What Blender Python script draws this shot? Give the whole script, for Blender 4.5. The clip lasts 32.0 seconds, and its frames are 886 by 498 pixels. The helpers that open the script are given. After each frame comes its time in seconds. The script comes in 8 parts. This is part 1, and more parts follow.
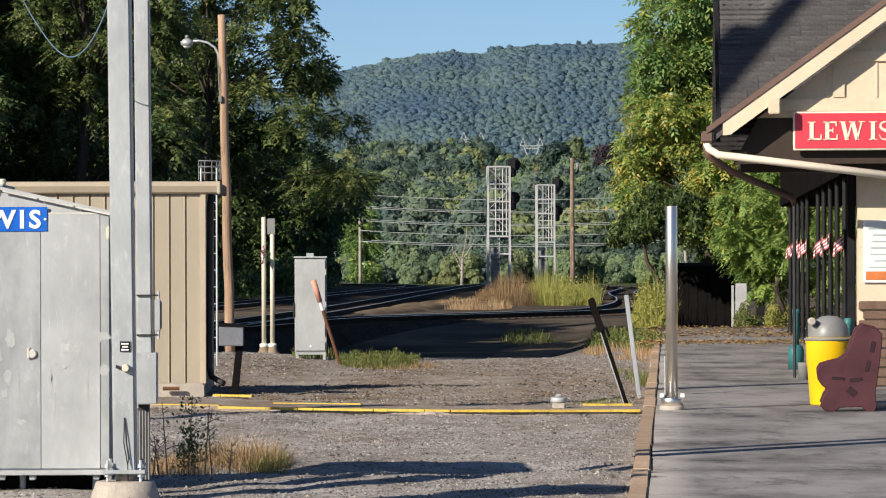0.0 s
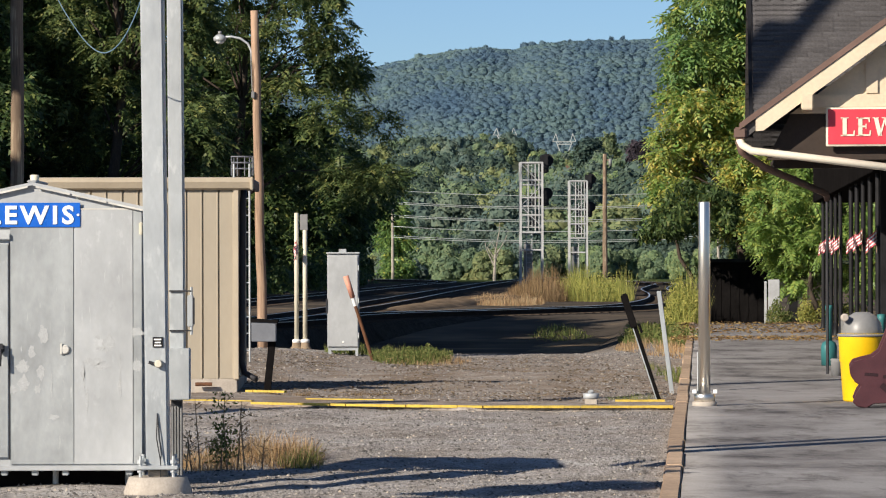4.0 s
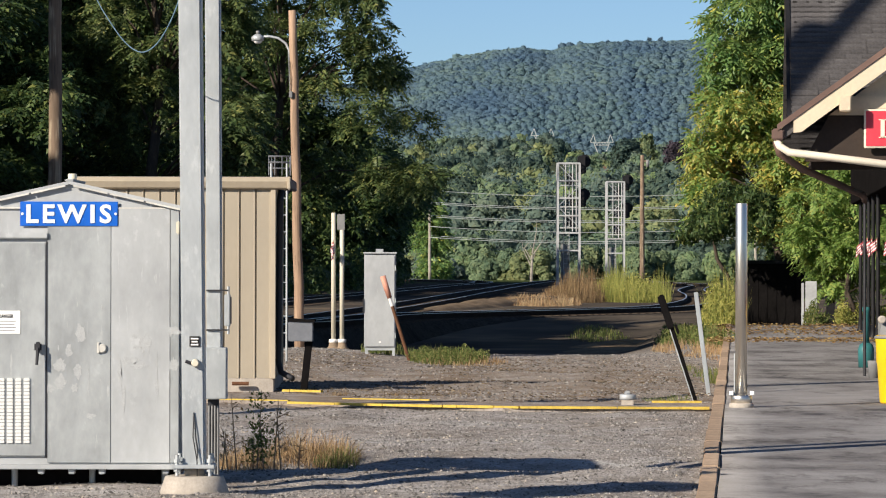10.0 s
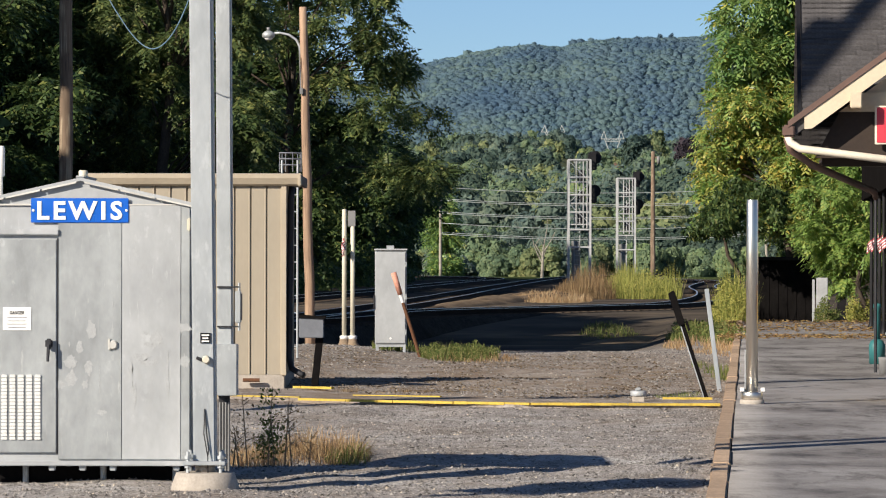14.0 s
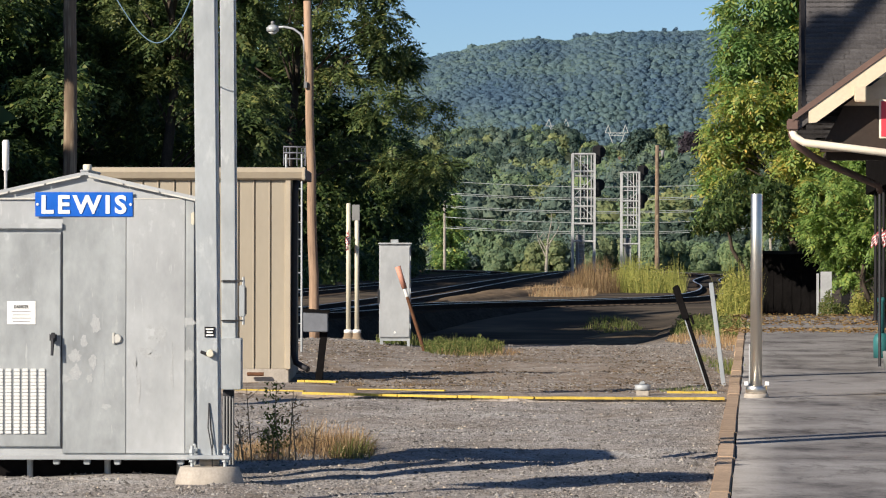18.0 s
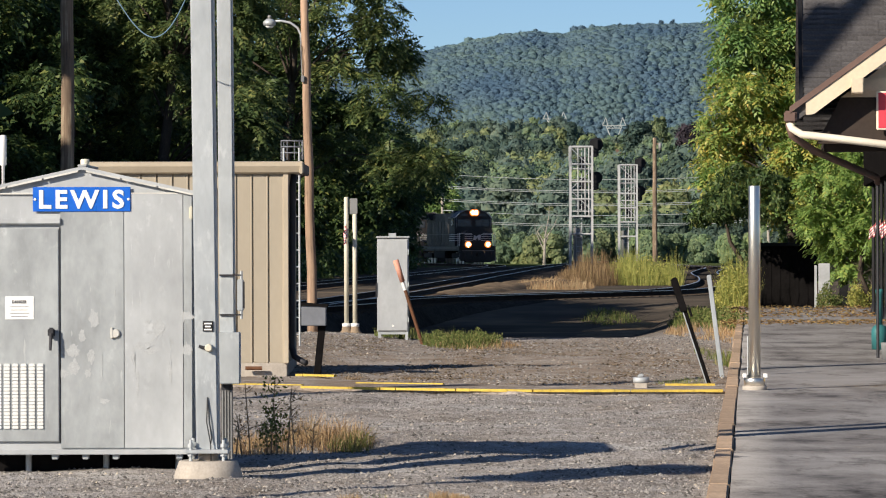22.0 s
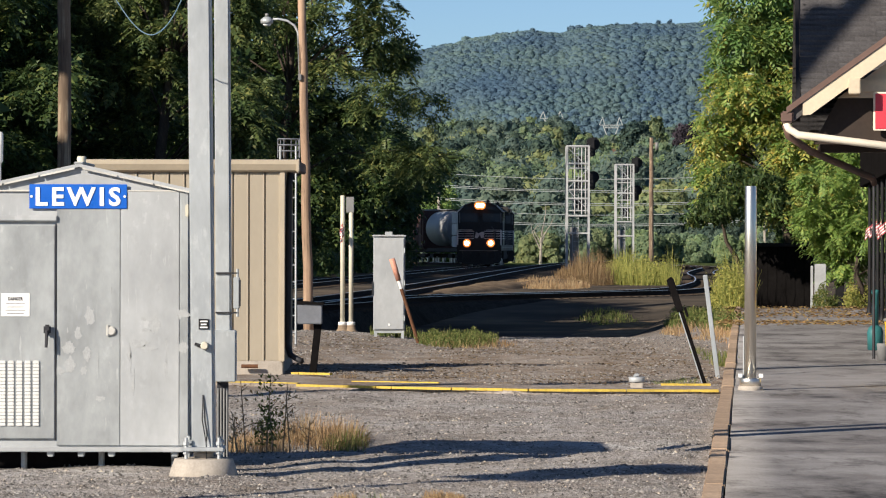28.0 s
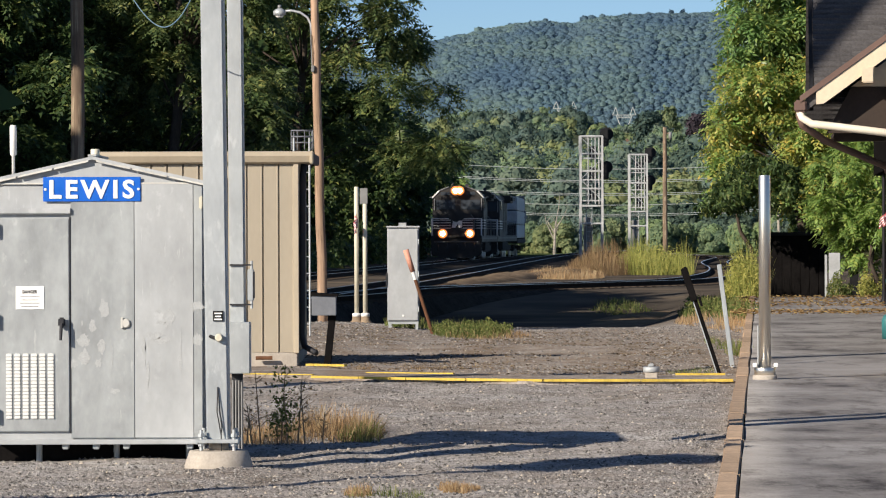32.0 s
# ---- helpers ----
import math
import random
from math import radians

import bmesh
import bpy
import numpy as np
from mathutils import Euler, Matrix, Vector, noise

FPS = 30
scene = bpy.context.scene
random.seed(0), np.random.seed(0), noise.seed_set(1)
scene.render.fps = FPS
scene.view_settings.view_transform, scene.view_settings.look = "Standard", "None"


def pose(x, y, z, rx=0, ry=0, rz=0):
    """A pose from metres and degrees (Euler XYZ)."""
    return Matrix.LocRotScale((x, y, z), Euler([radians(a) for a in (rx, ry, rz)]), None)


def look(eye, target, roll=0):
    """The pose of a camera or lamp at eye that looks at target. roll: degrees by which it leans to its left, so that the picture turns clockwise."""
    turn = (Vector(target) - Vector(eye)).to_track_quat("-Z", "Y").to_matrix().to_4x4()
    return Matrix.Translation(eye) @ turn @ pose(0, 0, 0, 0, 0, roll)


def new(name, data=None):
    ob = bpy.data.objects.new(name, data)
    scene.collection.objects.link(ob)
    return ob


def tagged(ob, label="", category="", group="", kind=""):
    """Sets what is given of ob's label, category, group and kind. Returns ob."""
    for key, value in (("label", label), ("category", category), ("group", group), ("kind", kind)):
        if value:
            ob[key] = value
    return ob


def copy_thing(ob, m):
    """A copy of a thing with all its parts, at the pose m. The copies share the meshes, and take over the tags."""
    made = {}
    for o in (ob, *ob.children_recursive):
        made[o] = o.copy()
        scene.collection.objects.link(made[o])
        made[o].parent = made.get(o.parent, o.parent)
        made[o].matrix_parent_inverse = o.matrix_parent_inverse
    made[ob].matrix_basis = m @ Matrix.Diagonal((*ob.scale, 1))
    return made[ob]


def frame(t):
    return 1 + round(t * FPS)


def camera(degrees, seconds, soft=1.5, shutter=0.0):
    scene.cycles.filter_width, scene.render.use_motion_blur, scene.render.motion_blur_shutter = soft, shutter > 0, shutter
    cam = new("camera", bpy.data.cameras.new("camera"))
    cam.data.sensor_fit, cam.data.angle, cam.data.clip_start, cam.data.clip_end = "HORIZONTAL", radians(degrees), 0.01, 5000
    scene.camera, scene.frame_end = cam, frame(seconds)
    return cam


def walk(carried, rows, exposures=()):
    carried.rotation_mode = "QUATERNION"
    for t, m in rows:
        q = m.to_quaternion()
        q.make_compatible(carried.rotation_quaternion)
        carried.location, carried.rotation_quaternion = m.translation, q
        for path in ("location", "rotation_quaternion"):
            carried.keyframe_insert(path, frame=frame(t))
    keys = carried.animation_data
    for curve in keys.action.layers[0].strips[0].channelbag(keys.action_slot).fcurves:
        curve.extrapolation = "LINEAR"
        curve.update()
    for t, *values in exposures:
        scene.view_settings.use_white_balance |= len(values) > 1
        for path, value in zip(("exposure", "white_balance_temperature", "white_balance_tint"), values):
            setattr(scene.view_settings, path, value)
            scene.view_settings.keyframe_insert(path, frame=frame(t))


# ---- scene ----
# ---- camera ----
cam = camera(14.0, 32.0, soft=1.1)
EYE = (0.0, 0.0, 1.6)
# seconds, turn to the left, tilt upwards, lean: the eye stays where it is
LOOKS = (
    (0, -1.2476, 0.2748, -0.148), (0.5, -1.1884, 0.2676, -0.227), (1, -1.1200, 0.2404, -0.228), (1.5, -1.0543, 0.2234, -0.172),
    (2, -0.9875, 0.2067, -0.145), (2.5, -0.9196, 0.1849, -0.103), (3, -0.8460, 0.1999, -0.154), (3.5, -0.7832, 0.2102, -0.162),
    (5.5, -0.5886, 0.2109, 0.005), (6, -0.5328, 0.2397, -0.035), (6.5, -0.4923, 0.2898, -0.095), (7, -0.4196, 0.2555, -0.200),
    (7.5, -0.3534, 0.2151, -0.258), (8, -0.2960, 0.1745, -0.209), (8.5, -0.2534, 0.1694, -0.148), (9, -0.2124, 0.1781, -0.079),
    (9.5, -0.1779, 0.1803, 0.035), (10, -0.1417, 0.2156, 0.102), (10.5, -0.1065, 0.2163, 0.133), (11, -0.0683, 0.1884, 0.088),
    (11.5, -0.0637, 0.2105, -0.020), (12, -0.0408, 0.2101, 0.005), (12.5, -0.0147, 0.2240, -0.004), (13, 0.0003, 0.2239, 0.004),
    (13.5, 0.0277, 0.1962, 0.006), (14, 0.0284, 0.1604, 0.094), (14.5, 0.0562, 0.1142, 0.165), (16.5, 0.0814, 0.1743, 0.086),
    (17, 0.0933, 0.1140, -0.011), (17.5, 0.1003, 0.0471, 0.023), (18, 0.0952, 0.0646, 0.088), (18.5, 0.0970, 0.0249, 0.113),
    (19, 0.0980, 0.0098, 0.124), (19.5, 0.0893, 0.0370, 0.201), (20, 0.1014, -0.0050, 0.181), (20.5, 0.0951, -0.0041, 0.088),
    (21, 0.0788, -0.0166, -0.192), (21.5, 0.0748, -0.0583, -0.221), (22, 0.0611, -0.0413, -0.150), (22.5, 0.0604, -0.0616, -0.087),
    (23, 0.0549, -0.1059, 0.004), (23.5, 0.0433, -0.0779, -0.015), (24, 0.0316, -0.0611, -0.061), (24.5, 0.0291, -0.0649, 0.011),
    (25, 0.0266, -0.0862, 0.086), (25.5, 0.0136, -0.0850, 0.128), (27.5, -0.0010, -0.0447, 0.090), (28, 0.0024, -0.0593, 0.107),
    (28.5, 0.0117, -0.0840, 0.278), (29, 0.0387, -0.1599, 0.373), (29.5, 0.0660, -0.1845, 0.367), (30, 0.1047, -0.1686, 0.365),
    (30.5, 0.1357, -0.1979, 0.333), (31, 0.1780, -0.2278, 0.146), (31.5, 0.1907, -0.2054, -0.069), (32, 0.2230, -0.2046, -0.187),
)
walk(cam, [(t, pose(*EYE, 90 + tilt, 0, turn) @ pose(0, 0, 0, 0, 0, lean)) for t, turn, tilt, lean in LOOKS])

# ---- light ----
SUN_HEIGHT = 25.5
SUN_FROM = Vector((-0.735, -0.678, 0.0)).normalized()
world = bpy.data.worlds.new("sky")
scene.world = world
world.use_nodes = True
wn = world.node_tree
sky = wn.nodes.new("ShaderNodeTexSky")
sky.sky_type, sky.sun_disc = "NISHITA", False
sky.sun_elevation, sky.sun_rotation = radians(SUN_HEIGHT), math.atan2(SUN_FROM.x, SUN_FROM.y)
sky.air_density, sky.dust_density, sky.ozone_density = 0.7, 0.25, 4.6
back = wn.nodes["Background"]
wn.links.new(sky.outputs[0], back.inputs[0])
back.inputs[1].default_value = 0.071
sun_lamp = bpy.data.lights.new("sun", "SUN")
sun_lamp.energy, sun_lamp.angle, sun_lamp.color = 5.0, radians(0.55), (1.0, 0.90, 0.77)
sun = new("sun", sun_lamp)
sun.matrix_world = look(SUN_FROM * 50 + Vector((0, 0, 50 * math.tan(radians(SUN_HEIGHT)))), (0, 0, 0))
scene.view_settings.exposure = 0.55


# ---- materials ----
def material(name, rough=0.8, metal=0.0, spec=0.3):
    m = bpy.data.materials.new(name)
    m.use_nodes = True
    b = m.node_tree.nodes["Principled BSDF"]
    b.inputs["Roughness"].default_value = rough
    b.inputs["Metallic"].default_value = metal
    b.inputs["Specular IOR Level"].default_value = spec
    return m, m.node_tree, b


def ramp(tree, fac, stops):
    r = tree.nodes.new("ShaderNodeValToRGB")
    while len(r.color_ramp.elements) < len(stops):
        r.color_ramp.elements.new(0.5)
    for e, (p, c) in zip(r.color_ramp.elements, stops):
        e.position, e.color = p, (*c, 1)
    tree.links.new(fac, r.inputs[0])
    return r.outputs[0]


def noise_fac(tree, size, detail=4.0, stretch=(1, 1, 1), coord="Object", rough=0.6):
    """Noise of about that many metres."""
    tc = tree.nodes.new("ShaderNodeTexCoord")
    mp = tree.nodes.new("ShaderNodeMapping")
    mp.inputs["Scale"].default_value = [s / size for s in stretch]
    tree.links.new(tc.outputs[coord], mp.inputs[0])
    n = tree.nodes.new("ShaderNodeTexNoise")
    n.inputs["Scale"].default_value = 1.0
    n.inputs["Detail"].default_value = detail
    n.inputs["Roughness"].default_value = rough
    tree.links.new(mp.outputs[0], n.inputs[0])
    return n.outputs[0]


def mix(tree, fac, a, b, mode="MIX"):
    x = tree.nodes.new("ShaderNodeMix")
    x.data_type, x.blend_type = "RGBA", mode
    for sock, v in ((x.inputs[0], fac), (x.inputs[6], a), (x.inputs[7], b)):
        if isinstance(v, (int, float)):
            sock.default_value = v
        elif isinstance(v, tuple):
            sock.default_value = (*v, 1)
        else:
            tree.links.new(v, sock)
    return x.outputs[2]


def bump(tree, bsdf, fac, strength, distance):
    bp = tree.nodes.new("ShaderNodeBump")
    bp.inputs["Strength"].default_value, bp.inputs["Distance"].default_value = strength, distance
    tree.links.new(fac, bp.inputs["Height"])
    tree.links.new(bp.outputs[0], bsdf.inputs["Normal"])


def shade(c, k):
    return tuple(min(1.0, v * k) for v in c)


def surface(name, color, rough=0.8, metal=0.0, spec=0.3, large=0.6, small=0.03, stain=0.25, grain=0.15, relief=0.002, stretch=(1, 1, 1), random_hue=0.0):
    """A surface with stains of size large, grain of size small, and fine relief."""
    m, t, b = material(name, rough, metal, spec)
    f1 = noise_fac(t, large, 5, stretch)
    f2 = noise_fac(t, small, 3, stretch)
    c1 = ramp(t, f1, ((0.3, shade(color, 1 - stain)), (0.7, shade(color, 1 + stain * 0.6))))
    c2 = ramp(t, f2, ((0.3, (1 - grain,) * 3), (0.7, (1.0,) * 3)))
    col = mix(t, 1.0, c1, c2, "MULTIPLY")
    if random_hue:
        oi = t.nodes.new("ShaderNodeObjectInfo")
        r = ramp(t, oi.outputs["Random"], ((0, (1 - random_hue,) * 3), (1, (1.0,) * 3)))
        col = mix(t, 1.0, col, r, "MULTIPLY")
    t.links.new(col, b.inputs["Base Color"])
    rr = ramp(t, f1, ((0.3, (max(0, rough - 0.1),) * 3), (0.7, (min(1, rough + 0.1),) * 3)))
    t.links.new(rr, b.inputs["Roughness"])
    if relief:
        bump(t, b, f2, 0.6, relief)
    return m


def leafy(name, stops, rough=0.55, through_light=0.35, spec=0.25, patch=1.6, low=(0.7, 0.75, 0.75), high=(1.0, 1.0, 1.0)):
    """Leaves: colours vary from leaf to leaf, and light comes through."""
    m, t, b = material(name, rough, 0, spec)
    g = t.nodes.new("ShaderNodeNewGeometry")
    f = noise_fac(t, patch, 2)
    c1 = ramp(t, g.outputs["Random Per Island"], stops)
    c2 = ramp(t, f, ((0.35, low), (0.65, high)))
    col = mix(t, 1.0, c1, c2, "MULTIPLY")
    t.links.new(col, b.inputs["Base Color"])
    tr = t.nodes.new("ShaderNodeBsdfTranslucent")
    t.links.new(col, tr.inputs[0])
    mx = t.nodes.new("ShaderNodeMixShader")
    mx.inputs[0].default_value = through_light
    t.links.new(b.outputs[0], mx.inputs[1])
    t.links.new(tr.outputs[0], mx.inputs[2])
    t.links.new(mx.outputs[0], t.nodes["Material Output"].inputs[0])
    return m


def glowing(name, color, strength):
    m, t, b = material(name, 0.3)
    b.inputs["Base Color"].default_value = (*color, 1)
    b.inputs["Emission Color"].default_value = (*color, 1)
    b.inputs["Emission Strength"].default_value = strength
    return m


GRAVEL, gt, gb = material("crushed stone", 1.0, 0, 0.0)
g_large, g_mid, g_small = noise_fac(gt, 2.2, 4), noise_fac(gt, 0.30, 4), noise_fac(gt, 0.045, 2, rough=0.8)
g_col = ramp(gt, g_large, ((0.3, (0.34, 0.30, 0.265)), (0.55, (0.43, 0.40, 0.375)), (0.72, (0.50, 0.48, 0.46))))
g_col = mix(gt, 1.0, g_col, ramp(gt, g_mid, ((0.3, (0.60, 0.57, 0.53)), (0.60, (1, 1, 1)))), "MULTIPLY")
g_col = mix(gt, 1.0, g_col, ramp(gt, g_small, ((0.32, (0.50, 0.49, 0.48)), (0.48, (0.92, 0.92, 0.92)), (0.68, (1, 1, 1)))), "MULTIPLY")
gt.links.new(g_col, gb.inputs["Base Color"])
# beyond the lot: cinders and dirt round the tracks, darkened for tree shade, then rough meadow
g_tc = gt.nodes.new("ShaderNodeTexCoord")
g_sep = gt.nodes.new("ShaderNodeSeparateXYZ")
gt.links.new(g_tc.outputs["Object"], g_sep.inputs[0])


def zone(edge, width, wobble):
    mul = gt.nodes.new("ShaderNodeMath")
    mul.operation = "MULTIPLY_ADD"
    gt.links.new(g_large, mul.inputs[0])
    mul.inputs[1].default_value = wobble
    gt.links.new(g_sep.outputs["Y"], mul.inputs[2])
    mr = gt.nodes.new("ShaderNodeMapRange")
    mr.inputs[1].default_value, mr.inputs[2].default_value = edge, edge + width
    gt.links.new(mul.outputs[0], mr.inputs[0])
    return mr.outputs[0]


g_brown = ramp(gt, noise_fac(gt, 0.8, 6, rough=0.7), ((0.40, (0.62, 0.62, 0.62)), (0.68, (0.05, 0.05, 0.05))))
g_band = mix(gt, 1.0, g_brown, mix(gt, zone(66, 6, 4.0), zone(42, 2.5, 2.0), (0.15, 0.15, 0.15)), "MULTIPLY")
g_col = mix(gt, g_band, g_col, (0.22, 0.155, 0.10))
# the dark stops also carry the trees' shade on this ground
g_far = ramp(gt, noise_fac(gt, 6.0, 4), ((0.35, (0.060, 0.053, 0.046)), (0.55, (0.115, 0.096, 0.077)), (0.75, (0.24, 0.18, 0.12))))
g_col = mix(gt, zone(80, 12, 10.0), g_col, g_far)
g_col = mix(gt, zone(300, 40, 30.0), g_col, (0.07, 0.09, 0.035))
gt.links.new(g_col, gb.inputs["Base Color"])
bump(gt, gb, g_small, 0.9, 0.03)

BALLAST = surface("dark ballast", (0.085, 0.074, 0.064), 1.0, 0, 0.0, large=1.5, small=0.09, stain=0.4, grain=0.6, relief=0.02)
DIRT = surface("tan dirt", (0.25, 0.185, 0.125), 1.0, 0, 0.0, large=1.2, small=0.08, stain=0.3, grain=0.35, relief=0.02)
MEADOW = surface("far meadow", (0.09, 0.11, 0.035), 0.95, large=9.0, small=0.6, stain=0.4, grain=0.4, relief=0.0)

ASPHALT, at_, ab = material("worn asphalt", 0.95, 0, 0.06)
a1, a2, a3 = noise_fac(at_, 1.4, 5), noise_fac(at_, 1.5, 7, (0.8, 0.5, 1), rough=0.72), noise_fac(at_, 0.02, 2)
a_col = ramp(at_, a1, ((0.3, (0.26, 0.248, 0.24)), (0.7, (0.36, 0.347, 0.338))))
a_col = mix(at_, 1.0, a_col, ramp(at_, a2, ((0.36, (0.30, 0.30, 0.32)), (0.45, (0.70, 0.69, 0.69)), (0.56, (1, 1, 1)))), "MULTIPLY")
a_col = mix(at_, 1.0, a_col, ramp(at_, a3, ((0.3, (0.8, 0.8, 0.8)), (0.7, (1, 1, 1)))), "MULTIPLY")
at_.links.new(a_col, ab.inputs["Base Color"])
a4 = noise_fac(at_, 0.6, 6, (1, 0.3, 1), rough=0.75)
a_col = mix(at_, 1.0, a_col, ramp(at_, a4, ((0.36, (0.55, 0.54, 0.54)), (0.46, (1, 1, 1)), (0.62, (1, 1, 1)), (0.72, (1.0, 0.94, 0.86)))), "MULTIPLY")
at_.links.new(a_col, ab.inputs["Base Color"])
bump(at_, ab, a3, 0.6, 0.006)

KERB = surface("rusty kerb stone", (0.60, 0.43, 0.29), 0.9, large=0.5, small=0.03, stain=0.35, grain=0.3, random_hue=0.3)
CONCRETE = surface("concrete", (0.45, 0.40, 0.34), 0.9, large=0.25, small=0.02, stain=0.2, grain=0.2)
MORTAR = surface("brown mortar", (0.30, 0.225, 0.155), 0.95, large=0.2, small=0.03, stain=0.3, grain=0.3, relief=0.006)
GALVANIZED = surface("galvanized steel", (0.42, 0.445, 0.455), 0.55, 0.35, 0.4, large=0.16, small=0.03, stain=0.14, grain=0.08, relief=0.0, stretch=(1, 1, 0.35))
ALUMINIUM = surface("dull aluminium sheet", (0.43, 0.445, 0.452), 0.6, 0.25, 0.4, large=0.45, small=0.07, stain=0.18, grain=0.10, relief=0.0, stretch=(1, 1, 0.5))
ALU_DARK = surface("weathered aluminium door", (0.37, 0.39, 0.395), 0.6, 0.3, 0.4, large=0.35, small=0.06, stain=0.30, grain=0.12, relief=0.0, stretch=(1, 1, 0.5))
TRIM_PALE = surface("pale weathered trim", (0.60, 0.585, 0.54), 0.6, 0.1, 0.3, large=0.3, small=0.03, stain=0.2, grain=0.1, relief=0.0)
SCUFF = surface("pale scuff", (0.43, 0.443, 0.447), 0.7, 0.1, large=0.03, small=0.008, stain=0.12, grain=0.2, relief=0.0)


def wear(m, color, size, low, high, spread, most=0.7, stretch=(1, 1, 1)):
    """Rubs or streaks of another colour, in patches."""
    t = m.node_tree
    bs = t.nodes["Principled BSDF"]
    src = bs.inputs["Base Color"].links[0].from_socket
    f = ramp(t, noise_fac(t, size, 5, stretch, rough=0.65), ((low, (0, 0, 0)), (high, (most,) * 3)))
    g = ramp(t, noise_fac(t, spread, 2), ((0.46, (0, 0, 0)), (0.60, (1, 1, 1))))
    t.links.new(mix(t, mix(t, 1.0, f, g, "MULTIPLY"), src, color), bs.inputs["Base Color"])


for sheet in (ALUMINIUM, ALU_DARK):
    wear(sheet, (0.56, 0.575, 0.575), 0.09, 0.57, 0.66, 0.9, 0.40, (1, 1, 0.7))
    wear(sheet, (0.57, 0.58, 0.575), 0.025, 0.62, 0.70, 0.60, 0.5, (1, 1, 0.12))
    wear(sheet, (0.30, 0.32, 0.32), 0.30, 0.50, 0.70, 0.7, 0.5, (1, 1, 0.3))
wear(GALVANIZED, (0.56, 0.585, 0.58), 0.05, 0.52, 0.64, 0.3, 0.6, (1, 1, 0.4))
STAINLESS, st_, sb = material("brushed stainless steel", 0.33, 1.0, 0.5)
st_.links.new(ramp(st_, noise_fac(st_, 0.25, 4, (1, 1, 0.2)), ((0.3, (0.70, 0.66, 0.58)), (0.7, (0.84, 0.80, 0.73)))), sb.inputs["Base Color"])
bump(st_, sb, noise_fac(st_, 0.02, 3, (1, 1, 0.05)), 0.08, 0.001)
DARK_STEEL = surface("dark steel", (0.045, 0.045, 0.05), 0.55, 0.4, 0.4, large=0.3, small=0.03, stain=0.3, grain=0.2, relief=0.0)
PALE_STEEL = surface("pale painted steel", (0.48, 0.49, 0.49), 0.6, 0.1, 0.3, large=0.8, small=0.08, stain=0.2, grain=0.15, relief=0.0)
BLACK = surface("black paint", (0.016, 0.016, 0.018), 0.55, 0, 0.2, large=0.4, small=0.05, stain=0.3, grain=0.2, relief=0.0)
RAIL_STEEL = surface("rail steel", (0.66, 0.67, 0.69), 0.38, 0.8, 0.5, large=0.8, small=0.05, stain=0.2, grain=0.2, relief=0.0)
RAIL_SIDE = surface("brown rail web", (0.045, 0.033, 0.027), 0.95, 0, 0.05, large=0.5, small=0.05, stain=0.3, grain=0.3, relief=0.0)
RUST = surface("rusty steel", (0.16, 0.075, 0.04), 0.85, 0.2, 0.3, large=0.3, small=0.03, stain=0.35, grain=0.3)
TAN_STEEL = surface("tan painted steel", (0.36, 0.312, 0.238), 0.6, 0, 0.35, large=1.1, small=0.05, stain=0.10, grain=0.05, relief=0.0, stretch=(1, 1, 0.4))
TAN_TRIM = surface("tan trim", (0.44, 0.375, 0.28), 0.55, 0, 0.35, large=0.7, small=0.05, stain=0.12, grain=0.06, relief=0.0)
CREAM_POST = surface("cream enamel", (0.62, 0.58, 0.46), 0.5, 0, 0.4, large=0.5, small=0.04, stain=0.15, grain=0.08, relief=0.0)
WOOD = surface("weathered pole wood", (0.25, 0.18, 0.125), 0.9, large=0.25, small=0.03, stain=0.4, grain=0.35, relief=0.004, stretch=(1, 1, 0.06))
wear(WOOD, (0.52, 0.43, 0.30), 0.06, 0.47, 0.60, 0.8, 0.75, (1, 1, 0.03))
wear(WOOD, (0.07, 0.05, 0.04), 0.025, 0.54, 0.62, 0.5, 0.8, (1, 1, 0.03))
WOOD_PALE = surface("pale pole wood", (0.42, 0.285, 0.195), 0.9, large=0.25, small=0.03, stain=0.3, grain=0.35, relief=0.004, stretch=(1, 1, 0.06))
wear(WOOD_PALE, (0.12, 0.085, 0.06), 0.02, 0.54, 0.62, 0.5, 0.8, (1, 1, 0.03))
TIE_WOOD = surface("tie wood", (0.10, 0.078, 0.06), 1.0, 0, 0.0, large=0.4, small=0.03, stain=0.4, grain=0.4)
ORANGE = surface("faded orange paint", (0.60, 0.29, 0.21), 0.7, large=0.2, small=0.02, stain=0.3, grain=0.2)
WHITE = surface("white paint", (0.74, 0.73, 0.70), 0.6, large=0.3, small=0.03, stain=0.15, grain=0.1, relief=0.0)
YELLOW = surface("yellow line paint", (0.64, 0.46, 0.085), 0.8, large=0.35, small=0.03, stain=0.22, grain=0.35)
YELLOW_BIN = surface("yellow plastic", (0.85, 0.53, 0.008), 0.45, 0, 0.45, large=0.4, small=0.03, stain=0.10, grain=0.05, relief=0.0)
GREY_PLASTIC = surface("grey plastic", (0.21, 0.21, 0.205), 0.45, 0, 0.45, large=0.3, small=0.03, stain=0.15, grain=0.08, relief=0.0)
MAROON = surface("maroon recycled plastic", (0.062, 0.015, 0.021), 0.55, 0, 0.4, large=0.3, small=0.02, stain=0.25, grain=0.2)
MAROON_SLOT = surface("dark maroon slot", (0.026, 0.008, 0.012), 0.6, 0, 0.3, large=0.2, small=0.02, stain=0.25, grain=0.2)
TEAL = surface("teal paint", (0.035, 0.16, 0.165), 0.5, 0, 0.4, large=0.3, small=0.03, stain=0.2, grain=0.1, relief=0.0)
